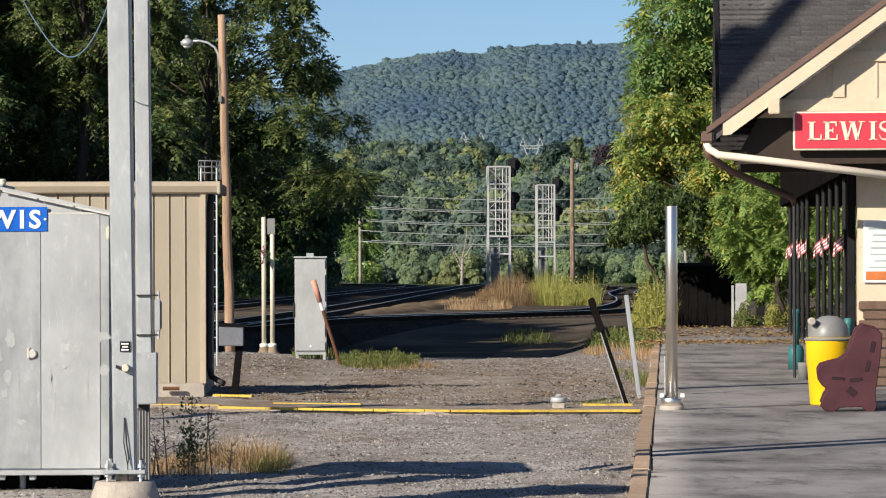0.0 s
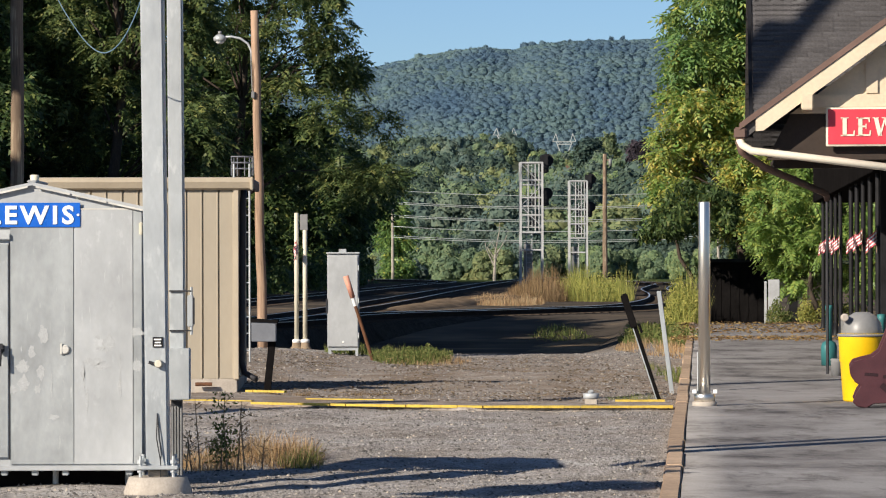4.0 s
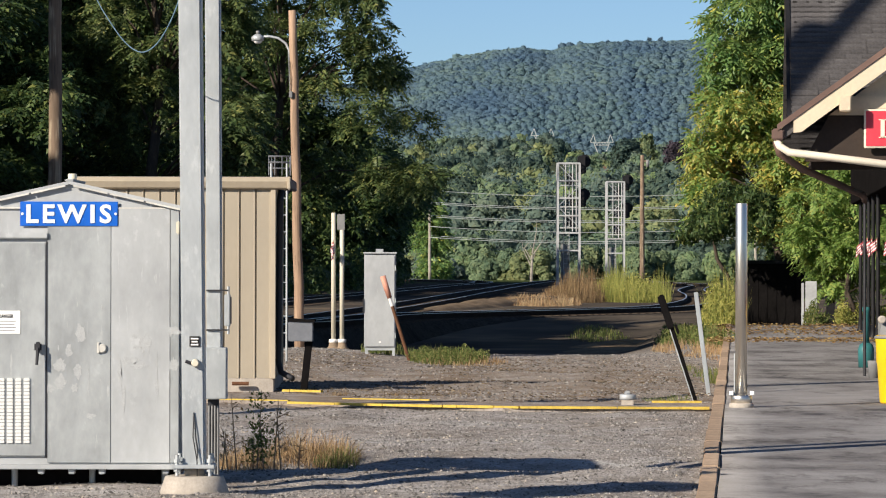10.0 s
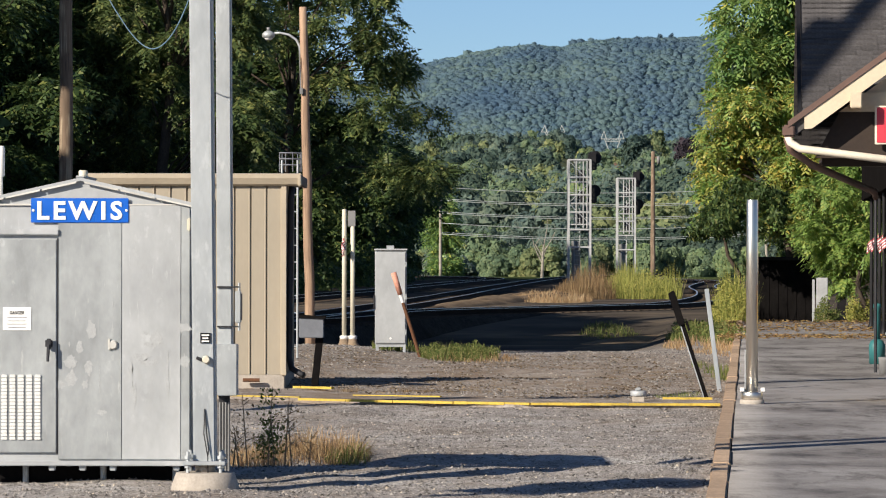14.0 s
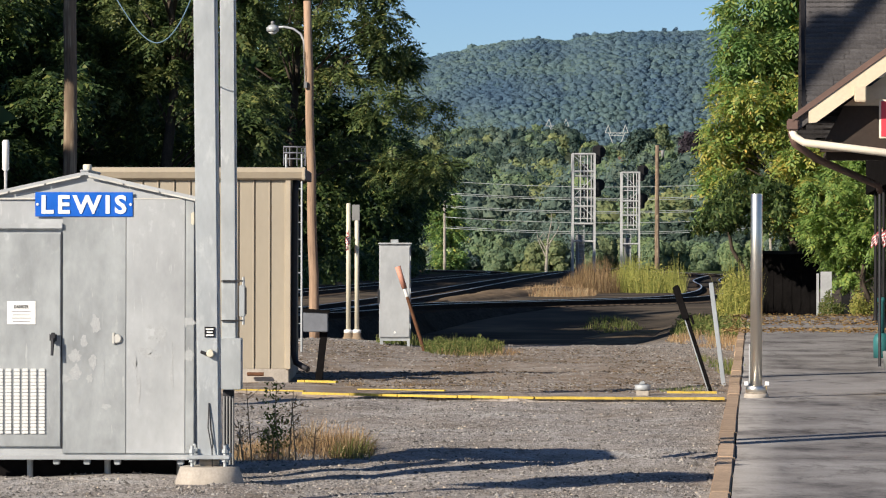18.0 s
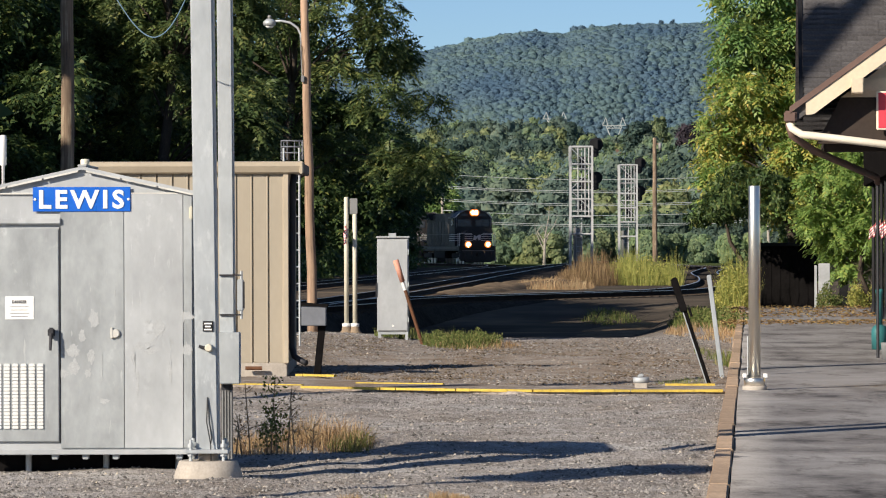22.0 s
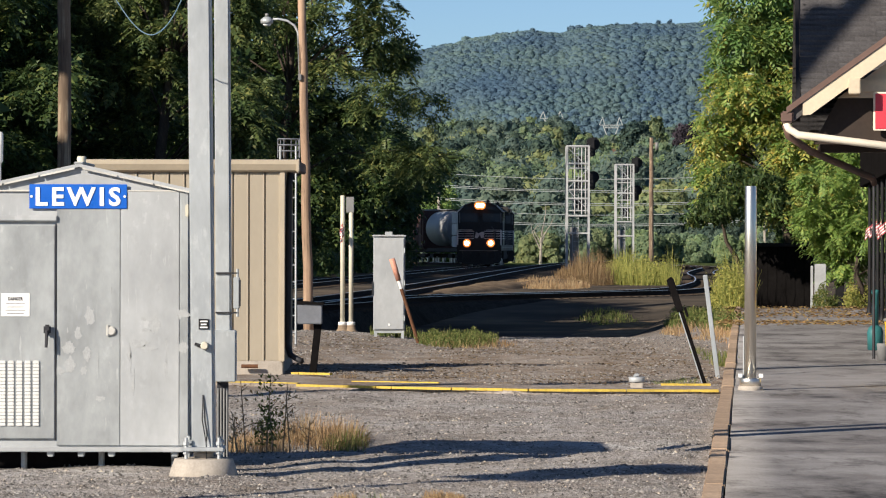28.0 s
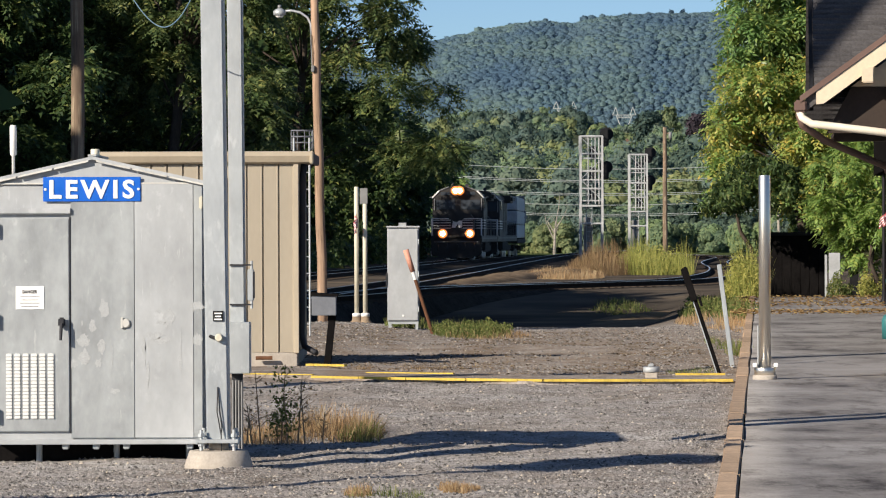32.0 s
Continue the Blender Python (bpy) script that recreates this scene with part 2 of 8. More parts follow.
SIGN_RED = surface("red sign paint", (0.62, 0.048, 0.072), 0.45, 0, 0.4, large=0.6, small=0.05, stain=0.10, grain=0.06, relief=0.0)
SIGN_BLUE = surface("blue enamel", (0.008, 0.115, 0.54), 0.35, 0, 0.45, large=0.3, small=0.02, stain=0.12, grain=0.05, relief=0.0)
LETTER = surface("white letter", (0.82, 0.81, 0.78), 0.5, large=0.3, small=0.02, stain=0.08, grain=0.05, relief=0.0)
SHINGLE = surface("asphalt shingle", (0.125, 0.118, 0.118), 0.95, 0, 0.05, large=0.7, small=0.03, stain=0.35, grain=0.35, relief=0.003, random_hue=0.22)
wear(SHINGLE, (0.27, 0.265, 0.26), 0.22, 0.50, 0.62, 0.9, 0.7, (1, 1, 3.0))
CREAM_WALL = surface("cream painted boards", (0.66, 0.55, 0.40), 0.75, large=1.0, small=0.05, stain=0.14, grain=0.10)
BROWN_TRIM = surface("brown trim", (0.16, 0.10, 0.08), 0.6, large=0.5, small=0.04, stain=0.2, grain=0.15, relief=0.0)
# brown wood, its colour deepened by the shade under the eaves
SHADED_SOFFIT = surface("soffit boards darkened for shade", (0.045, 0.032, 0.025), 0.8, large=0.6, small=0.05, stain=0.3, grain=0.2)
BROWN_STONE = surface("brown stone base", (0.17, 0.11, 0.08), 0.9, large=0.3, small=0.03, stain=0.35, grain=0.3)
PAPER = surface("poster paper", (0.68, 0.68, 0.66), 0.6, large=0.3, small=0.03, stain=0.06, grain=0.04, relief=0.0)
FLAG_RED = surface("flag red", (0.54, 0.13, 0.15), 0.8, large=0.1, small=0.02, stain=0.1, grain=0.1, relief=0.0)
BARK = surface("tree bark", (0.085, 0.065, 0.05), 0.95, large=0.3, small=0.05, stain=0.35, grain=0.4, relief=0.01, stretch=(1, 1, 0.3))
STALK = surface("dry weed stalk", (0.30, 0.22, 0.14), 0.9, large=0.2, small=0.02, stain=0.3, grain=0.2, relief=0.0)
PALE_BARK = surface("pale dead wood", (0.34, 0.31, 0.26), 0.9, large=0.5, small=0.08, stain=0.3, grain=0.2)
WIRE = surface("aluminium wire", (0.42, 0.45, 0.44), 0.5, 0.3, 0.4, large=2, small=0.3, stain=0.1, grain=0.1, relief=0.0)
BLUE_CABLE = surface("blue grey cable", (0.10, 0.17, 0.23), 0.6, large=0.3, small=0.03, stain=0.15, grain=0.1, relief=0.0)
LOCO_BLACK = surface("locomotive black paint", (0.040, 0.036, 0.034), 0.55, 0, 0.3, large=1.2, small=0.1, stain=0.35, grain=0.25, relief=0.0)
RAIL_GREY = surface("pale grey handrail", (0.20, 0.20, 0.20), 0.7, large=0.5, small=0.05, stain=0.2, grain=0.1, relief=0.0)
STRIPE = surface("dusty white stripe", (0.66, 0.64, 0.60), 0.7, large=0.5, small=0.05, stain=0.25, grain=0.15, relief=0.0)
LOCO_GREY = surface("dusty underframe", (0.05, 0.045, 0.04), 0.9, large=0.8, small=0.08, stain=0.3, grain=0.3)
WRAP = surface("white lumber wrap", (0.50, 0.52, 0.54), 0.5, 0, 0.4, large=0.7, small=0.1, stain=0.22, grain=0.12, relief=0.02)
TANK_GREY = surface("grey tank paint", (0.30, 0.30, 0.30), 0.5, 0, 0.4, large=1.5, small=0.1, stain=0.2, grain=0.12, relief=0.0)
BOXCAR_BROWN = surface("boxcar brown", (0.09, 0.045, 0.036), 0.7, large=1.5, small=0.1, stain=0.3, grain=0.15, relief=0.0)
# dark and bluish as the trackside box's shaded face; also the ladder cage's grey
SHADE_GREY = surface("bluish grey", (0.17, 0.18, 0.20), 0.6, 0, 0.3, large=0.3, small=0.03, stain=0.2, grain=0.1, relief=0.0)
# shade colour of hut, canopy and bungalow gap; plain black on posts and lid
FLAT_BLACK = surface("flat black", (0.012, 0.011, 0.011), 1.0, 0, 0.0, large=0.5, small=0.05, stain=0.3, grain=0.3)
GLASS, glt, glb = material("dark window glass", 0.08, 0, 0.6)
glb.inputs["Base Color"].default_value = (0.015, 0.02, 0.025, 1)
LOCO_GLASS, lgt, lgb = material("dusty cab glass", 0.25, 0, 0.6)
lgb.inputs["Base Color"].default_value = (0.05, 0.058, 0.068, 1)
SIGN_CREAM = surface("cream sign paint", (0.78, 0.70, 0.56), 0.5, large=0.3, small=0.02, stain=0.10, grain=0.06, relief=0.0)
HEADLIGHT = glowing("headlight", (1.0, 0.62, 0.28), 22.0)
# disc round each headlight; its glow fades outwards to imitate the halo
LAMP_HALO, rft, rfb = material("lamp halo", 0.25, 0.6)
rfb.inputs["Base Color"].default_value = (0.5, 0.3, 0.15, 1)
r_grad = rft.nodes.new("ShaderNodeTexGradient")
r_grad.gradient_type = "SPHERICAL"
r_tc, r_map = rft.nodes.new("ShaderNodeTexCoord"), rft.nodes.new("ShaderNodeMapping")
r_map.inputs["Scale"].default_value = (3.0, 3.0, 3.0)
rft.links.new(r_tc.outputs["Object"], r_map.inputs[0])
rft.links.new(r_map.outputs[0], r_grad.inputs[0])
rft.links.new(ramp(rft, r_grad.outputs[0], ((0.0, (0.10, 0.018, 0.004)), (0.35, (0.85, 0.22, 0.05)), (0.8, (1.0, 0.62, 0.25)))), rfb.inputs["Emission Color"])
rfb.inputs["Emission Strength"].default_value = 1.6

LEAF_DARK = leafy("deep green leaves", ((0.0, (0.048, 0.078, 0.030)), (0.6, (0.080, 0.130, 0.042)), (0.88, (0.15, 0.20, 0.058)), (1.0, (0.24, 0.25, 0.075))), 0.5, 0.35, 0.25, 2.0, (0.62, 0.68, 0.70), (1.0, 1.0, 1.0))
# brighter copy of the deep green leaves, for crowns that catch the sun
LEAF_SUNLIT = leafy("sunlit green leaves", ((0.0, (0.068, 0.105, 0.040)), (0.6, (0.125, 0.175, 0.060)), (0.88, (0.21, 0.25, 0.08)), (1.0, (0.30, 0.30, 0.10))), 0.5, 0.4, 0.25, 2.0, (0.60, 0.68, 0.70), (1.05, 1.0, 1.0))
LEAF_BRIGHT = leafy("yellowing leaves", ((0.0, (0.17, 0.26, 0.085)), (0.40, (0.32, 0.40, 0.115)), (0.75, (0.47, 0.47, 0.13)), (0.92, (0.60, 0.50, 0.14)), (1.0, (0.66, 0.46, 0.14))), 0.42, 0.45, 0.4, 0.7, (0.66, 0.90, 0.88), (1.12, 1.0, 0.9))
LEAF_TIPS = leafy("deep green feathered leaves", ((0.0, (0.13, 0.23, 0.085)), (0.55, (0.22, 0.34, 0.115)), (0.93, (0.33, 0.43, 0.13)), (1.0, (0.62, 0.58, 0.14))), 0.42, 0.45, 0.4, 0.7, (0.78, 0.90, 0.92), (1.1, 1.0, 0.9))
LEAF_GREEN = leafy("fresh green leaves", ((0.0, (0.19, 0.30, 0.085)), (0.6, (0.32, 0.45, 0.12)), (1.0, (0.46, 0.52, 0.14))), 0.42, 0.45, 0.4, 0.8)
# leaf greens of the far slope, with a little haze added as blue
HAZY_WOOD_LEAVES = (
    (leafy("dark wood leaves", ((0.0, (0.058, 0.092, 0.078)), (0.6, (0.082, 0.122, 0.098)), (1.0, (0.115, 0.155, 0.115))), 0.9, 0.35, 0.0, 14.0, (0.84, 0.90, 1.0), (1.1, 1.05, 0.95)), "dark green broadleaf crowns on the valley side"),
    (leafy("grey wood leaves", ((0.0, (0.1, 0.145, 0.125)), (0.6, (0.135, 0.185, 0.15)), (1.0, (0.18, 0.22, 0.168))), 0.9, 0.35, 0.0, 14.0, (0.84, 0.90, 1.0), (1.1, 1.05, 0.95)), "grey-green broadleaf crowns on the valley side"),
    (leafy("mid wood leaves", ((0.0, (0.12, 0.18, 0.112)), (0.6, (0.175, 0.238, 0.138)), (1.0, (0.225, 0.28, 0.158))), 0.9, 0.35, 0.0, 14.0, (0.84, 0.90, 1.0), (1.1, 1.05, 0.95)), "mid green broadleaf crowns on the valley side"),
    (leafy("fresh wood leaves", ((0.0, (0.15, 0.22, 0.115)), (0.6, (0.215, 0.288, 0.138)), (1.0, (0.28, 0.325, 0.16))), 0.9, 0.35, 0.0, 14.0, (0.84, 0.90, 1.0), (1.1, 1.05, 0.95)), "fresh green broadleaf crowns on the valley side"),
    (leafy("yellow wood leaves", ((0.0, (0.165, 0.21, 0.108)), (0.6, (0.225, 0.265, 0.128)), (1.0, (0.29, 0.305, 0.15))), 0.9, 0.35, 0.0, 14.0, (0.84, 0.90, 1.0), (1.1, 1.05, 0.95)), "yellow-green broadleaf crowns on the valley side"),
)
COPPER = leafy("copper leaves", ((0.0, (0.050, 0.045, 0.055)), (1.0, (0.090, 0.070, 0.085))), 0.8, 0.2, 0.0, 8.0)
# distance haze is mixed into these greens as blue and paleness
HAZY_HILL_LEAVES = (
    (leafy("deep hazy hill leaves", ((0.0, (0.13, 0.208, 0.275)), (1.0, (0.15, 0.23, 0.285))), 0.9, 0.5, 0.0, 90.0, (0.80, 0.86, 0.97), (1.08, 1.05, 0.98)), "deep green woods over the mountain side, blued for haze"),
    (leafy("hazy hill leaves", ((0.0, (0.146, 0.23, 0.28)), (1.0, (0.168, 0.254, 0.29))), 0.9, 0.5, 0.0, 90.0, (0.80, 0.86, 0.97), (1.08, 1.05, 0.98)), "green woods over the mountain side, blued for haze"),
    (leafy("pale hazy hill leaves", ((0.0, (0.166, 0.254, 0.272)), (1.0, (0.194, 0.282, 0.282))), 0.9, 0.5, 0.0, 90.0, (0.80, 0.86, 0.97), (1.08, 1.05, 0.98)), "paler green woods over the mountain side, blued for haze"),
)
WEED_GREEN = leafy("weed leaves", ((0.0, (0.10, 0.14, 0.04)), (0.6, (0.19, 0.22, 0.07)), (1.0, (0.36, 0.32, 0.13))), 0.85, 0.35, 0.1, 0.3)
LITTER = leafy("fallen leaf", ((0.0, (0.20, 0.11, 0.05)), (0.6, (0.34, 0.21, 0.09)), (1.0, (0.50, 0.36, 0.15))), 0.8, 0.2, 0.15, 0.3)
LITTER_DARK = leafy("brown litter", ((0.0, (0.085, 0.058, 0.038)), (0.6, (0.20, 0.145, 0.095)), (1.0, (0.38, 0.29, 0.19))), 0.9, 0.15, 0.1, 0.3)
WEED_DRY = leafy("dry grass", ((0.0, (0.38, 0.23, 0.12)), (0.6, (0.56, 0.37, 0.20)), (1.0, (0.68, 0.52, 0.31))), 0.9, 0.4, 0.1, 0.4)
WEED_BROWN = leafy("dead weed stalks", ((0.0, (0.17, 0.105, 0.06)), (0.6, (0.29, 0.19, 0.10)), (1.0, (0.46, 0.33, 0.18))), 0.9, 0.3, 0.1, 0.5)
WEED_GOLD = leafy("flowering weeds", ((0.0, (0.20, 0.23, 0.065)), (0.5, (0.38, 0.38, 0.10)), (1.0, (0.58, 0.51, 0.16))), 0.85, 0.35, 0.1, 0.8)


# ---- shapes ----
def part(name, bm, mat, parent=None, label=""):
    """One mesh object from a bmesh, under a thing or a part."""
    me = bpy.data.meshes.new(name)
    bm.to_mesh(me)
    bm.free()
    return part_of(name, me, mat, parent, label)


def part_of(name, me, mat, parent=None, label=""):
    if mat and not me.materials:
        me.materials.append(mat)
    ob = new(name, me)
    if parent:
        ob.parent = parent
    return tagged(ob, label)


def thing(name, at, label, category, group="", turn=0.0):
    """An empty at the base of a thing, which carries its parts."""
    ob = new(name)
    ob.empty_display_size = 0.2
    ob.matrix_basis = pose(*at, 0, 0, turn)
    return tagged(ob, label, category, group)


def box(bm, c, s, bevel=0.0, m=None):
    r = bmesh.ops.create_cube(bm, size=1.0, matrix=(m or Matrix()) @ Matrix.Translation(c) @ Matrix.Diagonal((*s, 1)))
    if bevel:
        edges = list({e for v in r["verts"] for e in v.link_edges})
        bmesh.ops.bevel(bm, geom=edges, offset=bevel, segments=2, affect="EDGES", clamp_overlap=True)
    return bm


def cube(c, s, bevel=0.0, m=None):
    return box(bmesh.new(), c, s, bevel, m)


def rod(bm, a, b, r0, r1=None, seg=12, caps=True):
    a, b = Vector(a), Vector(b)
    d = b - a
    m = Matrix.Translation((a + b) / 2) @ d.to_track_quat("Z", "Y").to_matrix().to_4x4()
    bmesh.ops.create_cone(bm, cap_ends=caps, segments=seg, radius1=r0, radius2=r0 if r1 is None else r1, depth=d.length, matrix=m)
    return bm


def pipe(bm, points, r, seg=8):
    """A bent tube through points, in one piece."""
    pts = [Vector(p) for p in points]
    side, prev = None, None
    for i, p in enumerate(pts):
        d = (pts[min(i + 1, len(pts) - 1)] - pts[max(i - 1, 0)]).normalized()
        if side is None:
            side = d.orthogonal().normalized()
        side = (side - d * side.dot(d)).normalized()
        up = d.cross(side)
        rr = r[i] if isinstance(r, (list, tuple)) else r
        ring = [bm.verts.new(p + (side * math.cos(2 * math.pi * k / seg) + up * math.sin(2 * math.pi * k / seg)) * rr) for k in range(seg)]
        if prev:
            for k in range(seg):
                bm.faces.new((prev[k], prev[(k + 1) % seg], ring[(k + 1) % seg], ring[k])).smooth = True
        else:
            bm.faces.new(ring[::-1])
        prev = ring
    bm.faces.new(prev)
    return bm


def profile(bm, outline, depth, m=None):
    """An outline in x and z, made depth thick along y."""
    m = m or Matrix()
    front = [bm.verts.new(m @ Vector((x, 0, z))) for x, z in outline]
    rear = [bm.verts.new(m @ Vector((x, depth, z))) for x, z in outline]
    bm.faces.new(front)
    bm.faces.new(rear[::-1])
    n = len(outline)
    for i in range(n):
        bm.faces.new((front[(i + 1) % n], front[i], rear[i], rear[(i + 1) % n]))
    bmesh.ops.recalc_face_normals(bm, faces=bm.faces)
    return bm


def lathe(bm, rings, seg=20, at=(0, 0, 0)):
    """A turned body from (radius, height) rings."""
    at = Vector(at)
    loops = [[bm.verts.new(at + Vector((r * math.cos(2 * math.pi * i / seg), r * math.sin(2 * math.pi * i / seg), z))) for i in range(seg)] for r, z in rings]
    for p, q in zip(loops[:-1], loops[1:]):
        for i in range(seg):
            f = bm.faces.new((p[i], p[(i + 1) % seg], q[(i + 1) % seg], q[i]))
            f.smooth = True
    bm.faces.new(loops[0][::-1])
    bm.faces.new(loops[-1])
    return bm


def smooth(ob):
    for p in ob.data.polygons:
        p.use_smooth = True
    return ob


def quads(name, verts, count, mat, parent=None, label="", corners=4):
    """A mesh of count loose four-cornered faces from an array of loose faces' corners."""
    me = bpy.data.meshes.new(name)
    me.vertices.add(corners * count)
    me.vertices.foreach_set("co", np.asarray(verts, dtype=np.float32).ravel())
    me.loops.add(corners * count)
    me.loops.foreach_set("vertex_index", np.arange(corners * count, dtype=np.int32))
    me.polygons.add(count)
    me.polygons.foreach_set("loop_start", np.arange(0, corners * count, corners, dtype=np.int32))
    me.update(calc_edges=True)
    me.validate()
    return part_of(name, me, mat, parent, label)


def lettering(name, text, size, depth, mat, parent, m, width=None, label="", heavy=0.025, spacing=1.12):
    cu = bpy.data.curves.new(name, "FONT")
    cu.body, cu.size, cu.extrude, cu.align_x, cu.align_y = text, size, depth, "CENTER", "CENTER"
    cu.resolution_u = 3
    cu.offset, cu.space_character = heavy * size, spacing
    tmp = bpy.data.objects.new(name, cu)
    scene.collection.objects.link(tmp)
    me = bpy.data.meshes.new_from_object(tmp.evaluated_get(bpy.context.evaluated_depsgraph_get()))
    bpy.data.objects.remove(tmp)
    bpy.data.curves.remove(cu)
    xs = [v.co.x for v in me.vertices]
    ys = [v.co.y for v in me.vertices]
    k = width / (max(xs) - min(xs)) if width else 1.0
    cx, cy = (max(xs) + min(xs)) / 2, (max(ys) + min(ys)) / 2
    me.transform(m @ Matrix.Diagonal((k, 1, 1, 1)) @ Matrix.Translation((-cx, -cy, 0)))
    return part_of(name, me, mat, parent, label)


FACING = pose(0, 0, 0, 90)   # turns x and y of flat writing into x and z, seen from -y


# ---- the lie of the land ----
def ground_z(x, y):
    """Height of the ground: crushed stone lot, then track level, then a valley."""
    z = float(np.interp(y, (0, 40, 75, 105, 330, 600, 5000), (-0.10, -0.10, -0.20, -0.12, -0.12, -1.0, -2.0)))
    z += 0.16 * math.exp(-((x + 2.6) / 1.7) ** 2 - ((y - 66) / 9) ** 2)
    if 70 < y < 112:
        open_side = min(1.0, max(0.0, (kerb_x(y) - 0.9 - x) / 1.6))
        z -= open_side * float(np.interp(y, (70, 78, 96, 104, 112), (0.0, 0.30, 0.52, 0.45, 0.0)))
    if 44 < y < 60 and x < 3.4:
        side = min(1.0, (3.4 - x) / 1.0)
        z += side * (0.07 * math.exp(-((y - 50.3) / 1.3) ** 2) - 0.13 * math.exp(-((y - 53.3) / 1.6) ** 2))
    if 27.8 < y < 33 and -1.5 < x < 2.2:
        side = min(1.0, (x + 1.5) / 0.5, (2.2 - x) / 0.6)
        z += side * (0.04 * math.exp(-((y - 29.0) / 0.7) ** 2) - 0.06 * math.exp(-((y - 30.4) / 0.8) ** 2))
    if 39 < y < 43.5 and -2 < x < 2:
        z -= 0.07 * math.exp(-((x + 0.35) / 0.42) ** 2 - ((y - 40.3) / 0.7) ** 2)
    if y < 60:
        z += 0.034 * (noise.noise((x * 0.7, y * 0.45, 3.1)) + 0.75 * noise.noise((x * 2.1, y * 1.2, 0.4)) + 0.45 * noise.noise((x * 4.6, y * 2.6, 1.7)))
    return z


def kerb_x(y):
    return 1.79 + 0.084 * (y - 24.56)


def ground():
    ys = np.concatenate([np.arange(6, 48, 0.2), np.arange(48, 60, 0.5), np.arange(60, 140, 2.5), np.arange(140, 400, 10), np.geomspace(400, 4800, 24)])
    us = np.concatenate([np.linspace(-1.0, -0.16, 16), np.linspace(-0.15, 0.15, 111), np.linspace(0.16, 1.0, 16)])
    bm = bmesh.new()
    rows = []
    for y in ys:
        rows.append([bm.verts.new((u * (y + 14), y, ground_z(u * (y + 14), y))) for u in us])
    for p, q in zip(rows[:-1], rows[1:]):
        for i in range(len(us) - 1):
            bm.faces.new((p[i], p[i + 1], q[i + 1], q[i])).smooth = True
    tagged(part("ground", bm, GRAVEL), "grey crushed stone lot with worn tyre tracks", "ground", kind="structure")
    # behind the camera
    tagged(part("ground_near", cube((0, -97, -0.25), (400, 206, 0.25)), GRAVEL), "grey crushed stone lot", "ground", kind="structure")


def scattered_stones():
    rng = np.random.default_rng(5)
    bv = np.array(((1, 0, -0.4), (0, 1, -0.4), (-1, 0, -0.4), (0, -1, -0.4), (0, 0, 1)), dtype=float)
    bf = np.array(((0, 1, 4), (1, 2, 4), (2, 3, 4), (3, 0, 4)))
    n = 90000
    y = 23 + 50 * rng.random(n) ** 1.5
    x = (rng.random(n) - 0.5) * 0.27 * y
    keep = x < 1.80 + 0.084 * (y - 24.56)
    keep &= ~((x > -3.1) & (y > 41.3 - 0.35 * np.minimum(x - 0.8, 0)) & (y < 43.5 - 0.75 * np.minimum(x - 0.8, 0)) & (rng.random(n) > 0.04))
    x, y = x[keep], y[keep]
    n = len(x)
    size = (0.005 + 0.015 * rng.random(n) ** 3.0) * (1 + 0.012 * (y - 23))
    z = np.array([ground_z(p, q) for p, q in zip(x, y)])
    v = bv[None] * (1 + 0.5 * (rng.random((n, 5, 1)) - 0.5)) * size[:, None, None] * (0.7 + 0.7 * rng.random((n, 1, 3)))
    a = rng.random(n) * 6.283
    ca, sa = np.cos(a)[:, None], np.sin(a)[:, None]
    v = np.stack([v[..., 0] * ca - v[..., 1] * sa, v[..., 0] * sa + v[..., 1] * ca, 0.6 * v[..., 2] + 0.20 * v[..., 0]], -1)
    v += np.stack([x, y, z + size * 0.12], -1)[:, None]
    faces = (bf[None] + (np.arange(n) * 5)[:, None, None]).reshape(-1, 3)
    me = bpy.data.meshes.new("loose_stones")
    me.vertices.add(n * 5)
    me.vertices.foreach_set("co", v.astype(np.float32).ravel())
    me.loops.add(len(faces) * 3)
    me.loops.foreach_set("vertex_index", faces.astype(np.int32).ravel())
    me.polygons.add(len(faces))
    me.polygons.foreach_set("loop_start", np.arange(0, len(faces) * 3, 3, dtype=np.int32))
    me.update(calc_edges=True)
    m, t, bs = material("stone chips", 0.95, 0, 0.1)
    g = t.nodes.new("ShaderNodeNewGeometry")
    t.links.new(ramp(t, g.outputs["Random Per Island"], ((0, (0.075, 0.068, 0.06)), (0.5, (0.225, 0.21, 0.195)), (0.92, (0.40, 0.375, 0.345)), (1, (0.56, 0.47, 0.36)))), bs.inputs["Base Color"])
    tagged(part_of("loose_stones", me, m), "scattered chips of grey and tan crushed stone", "stones", kind="stuff")


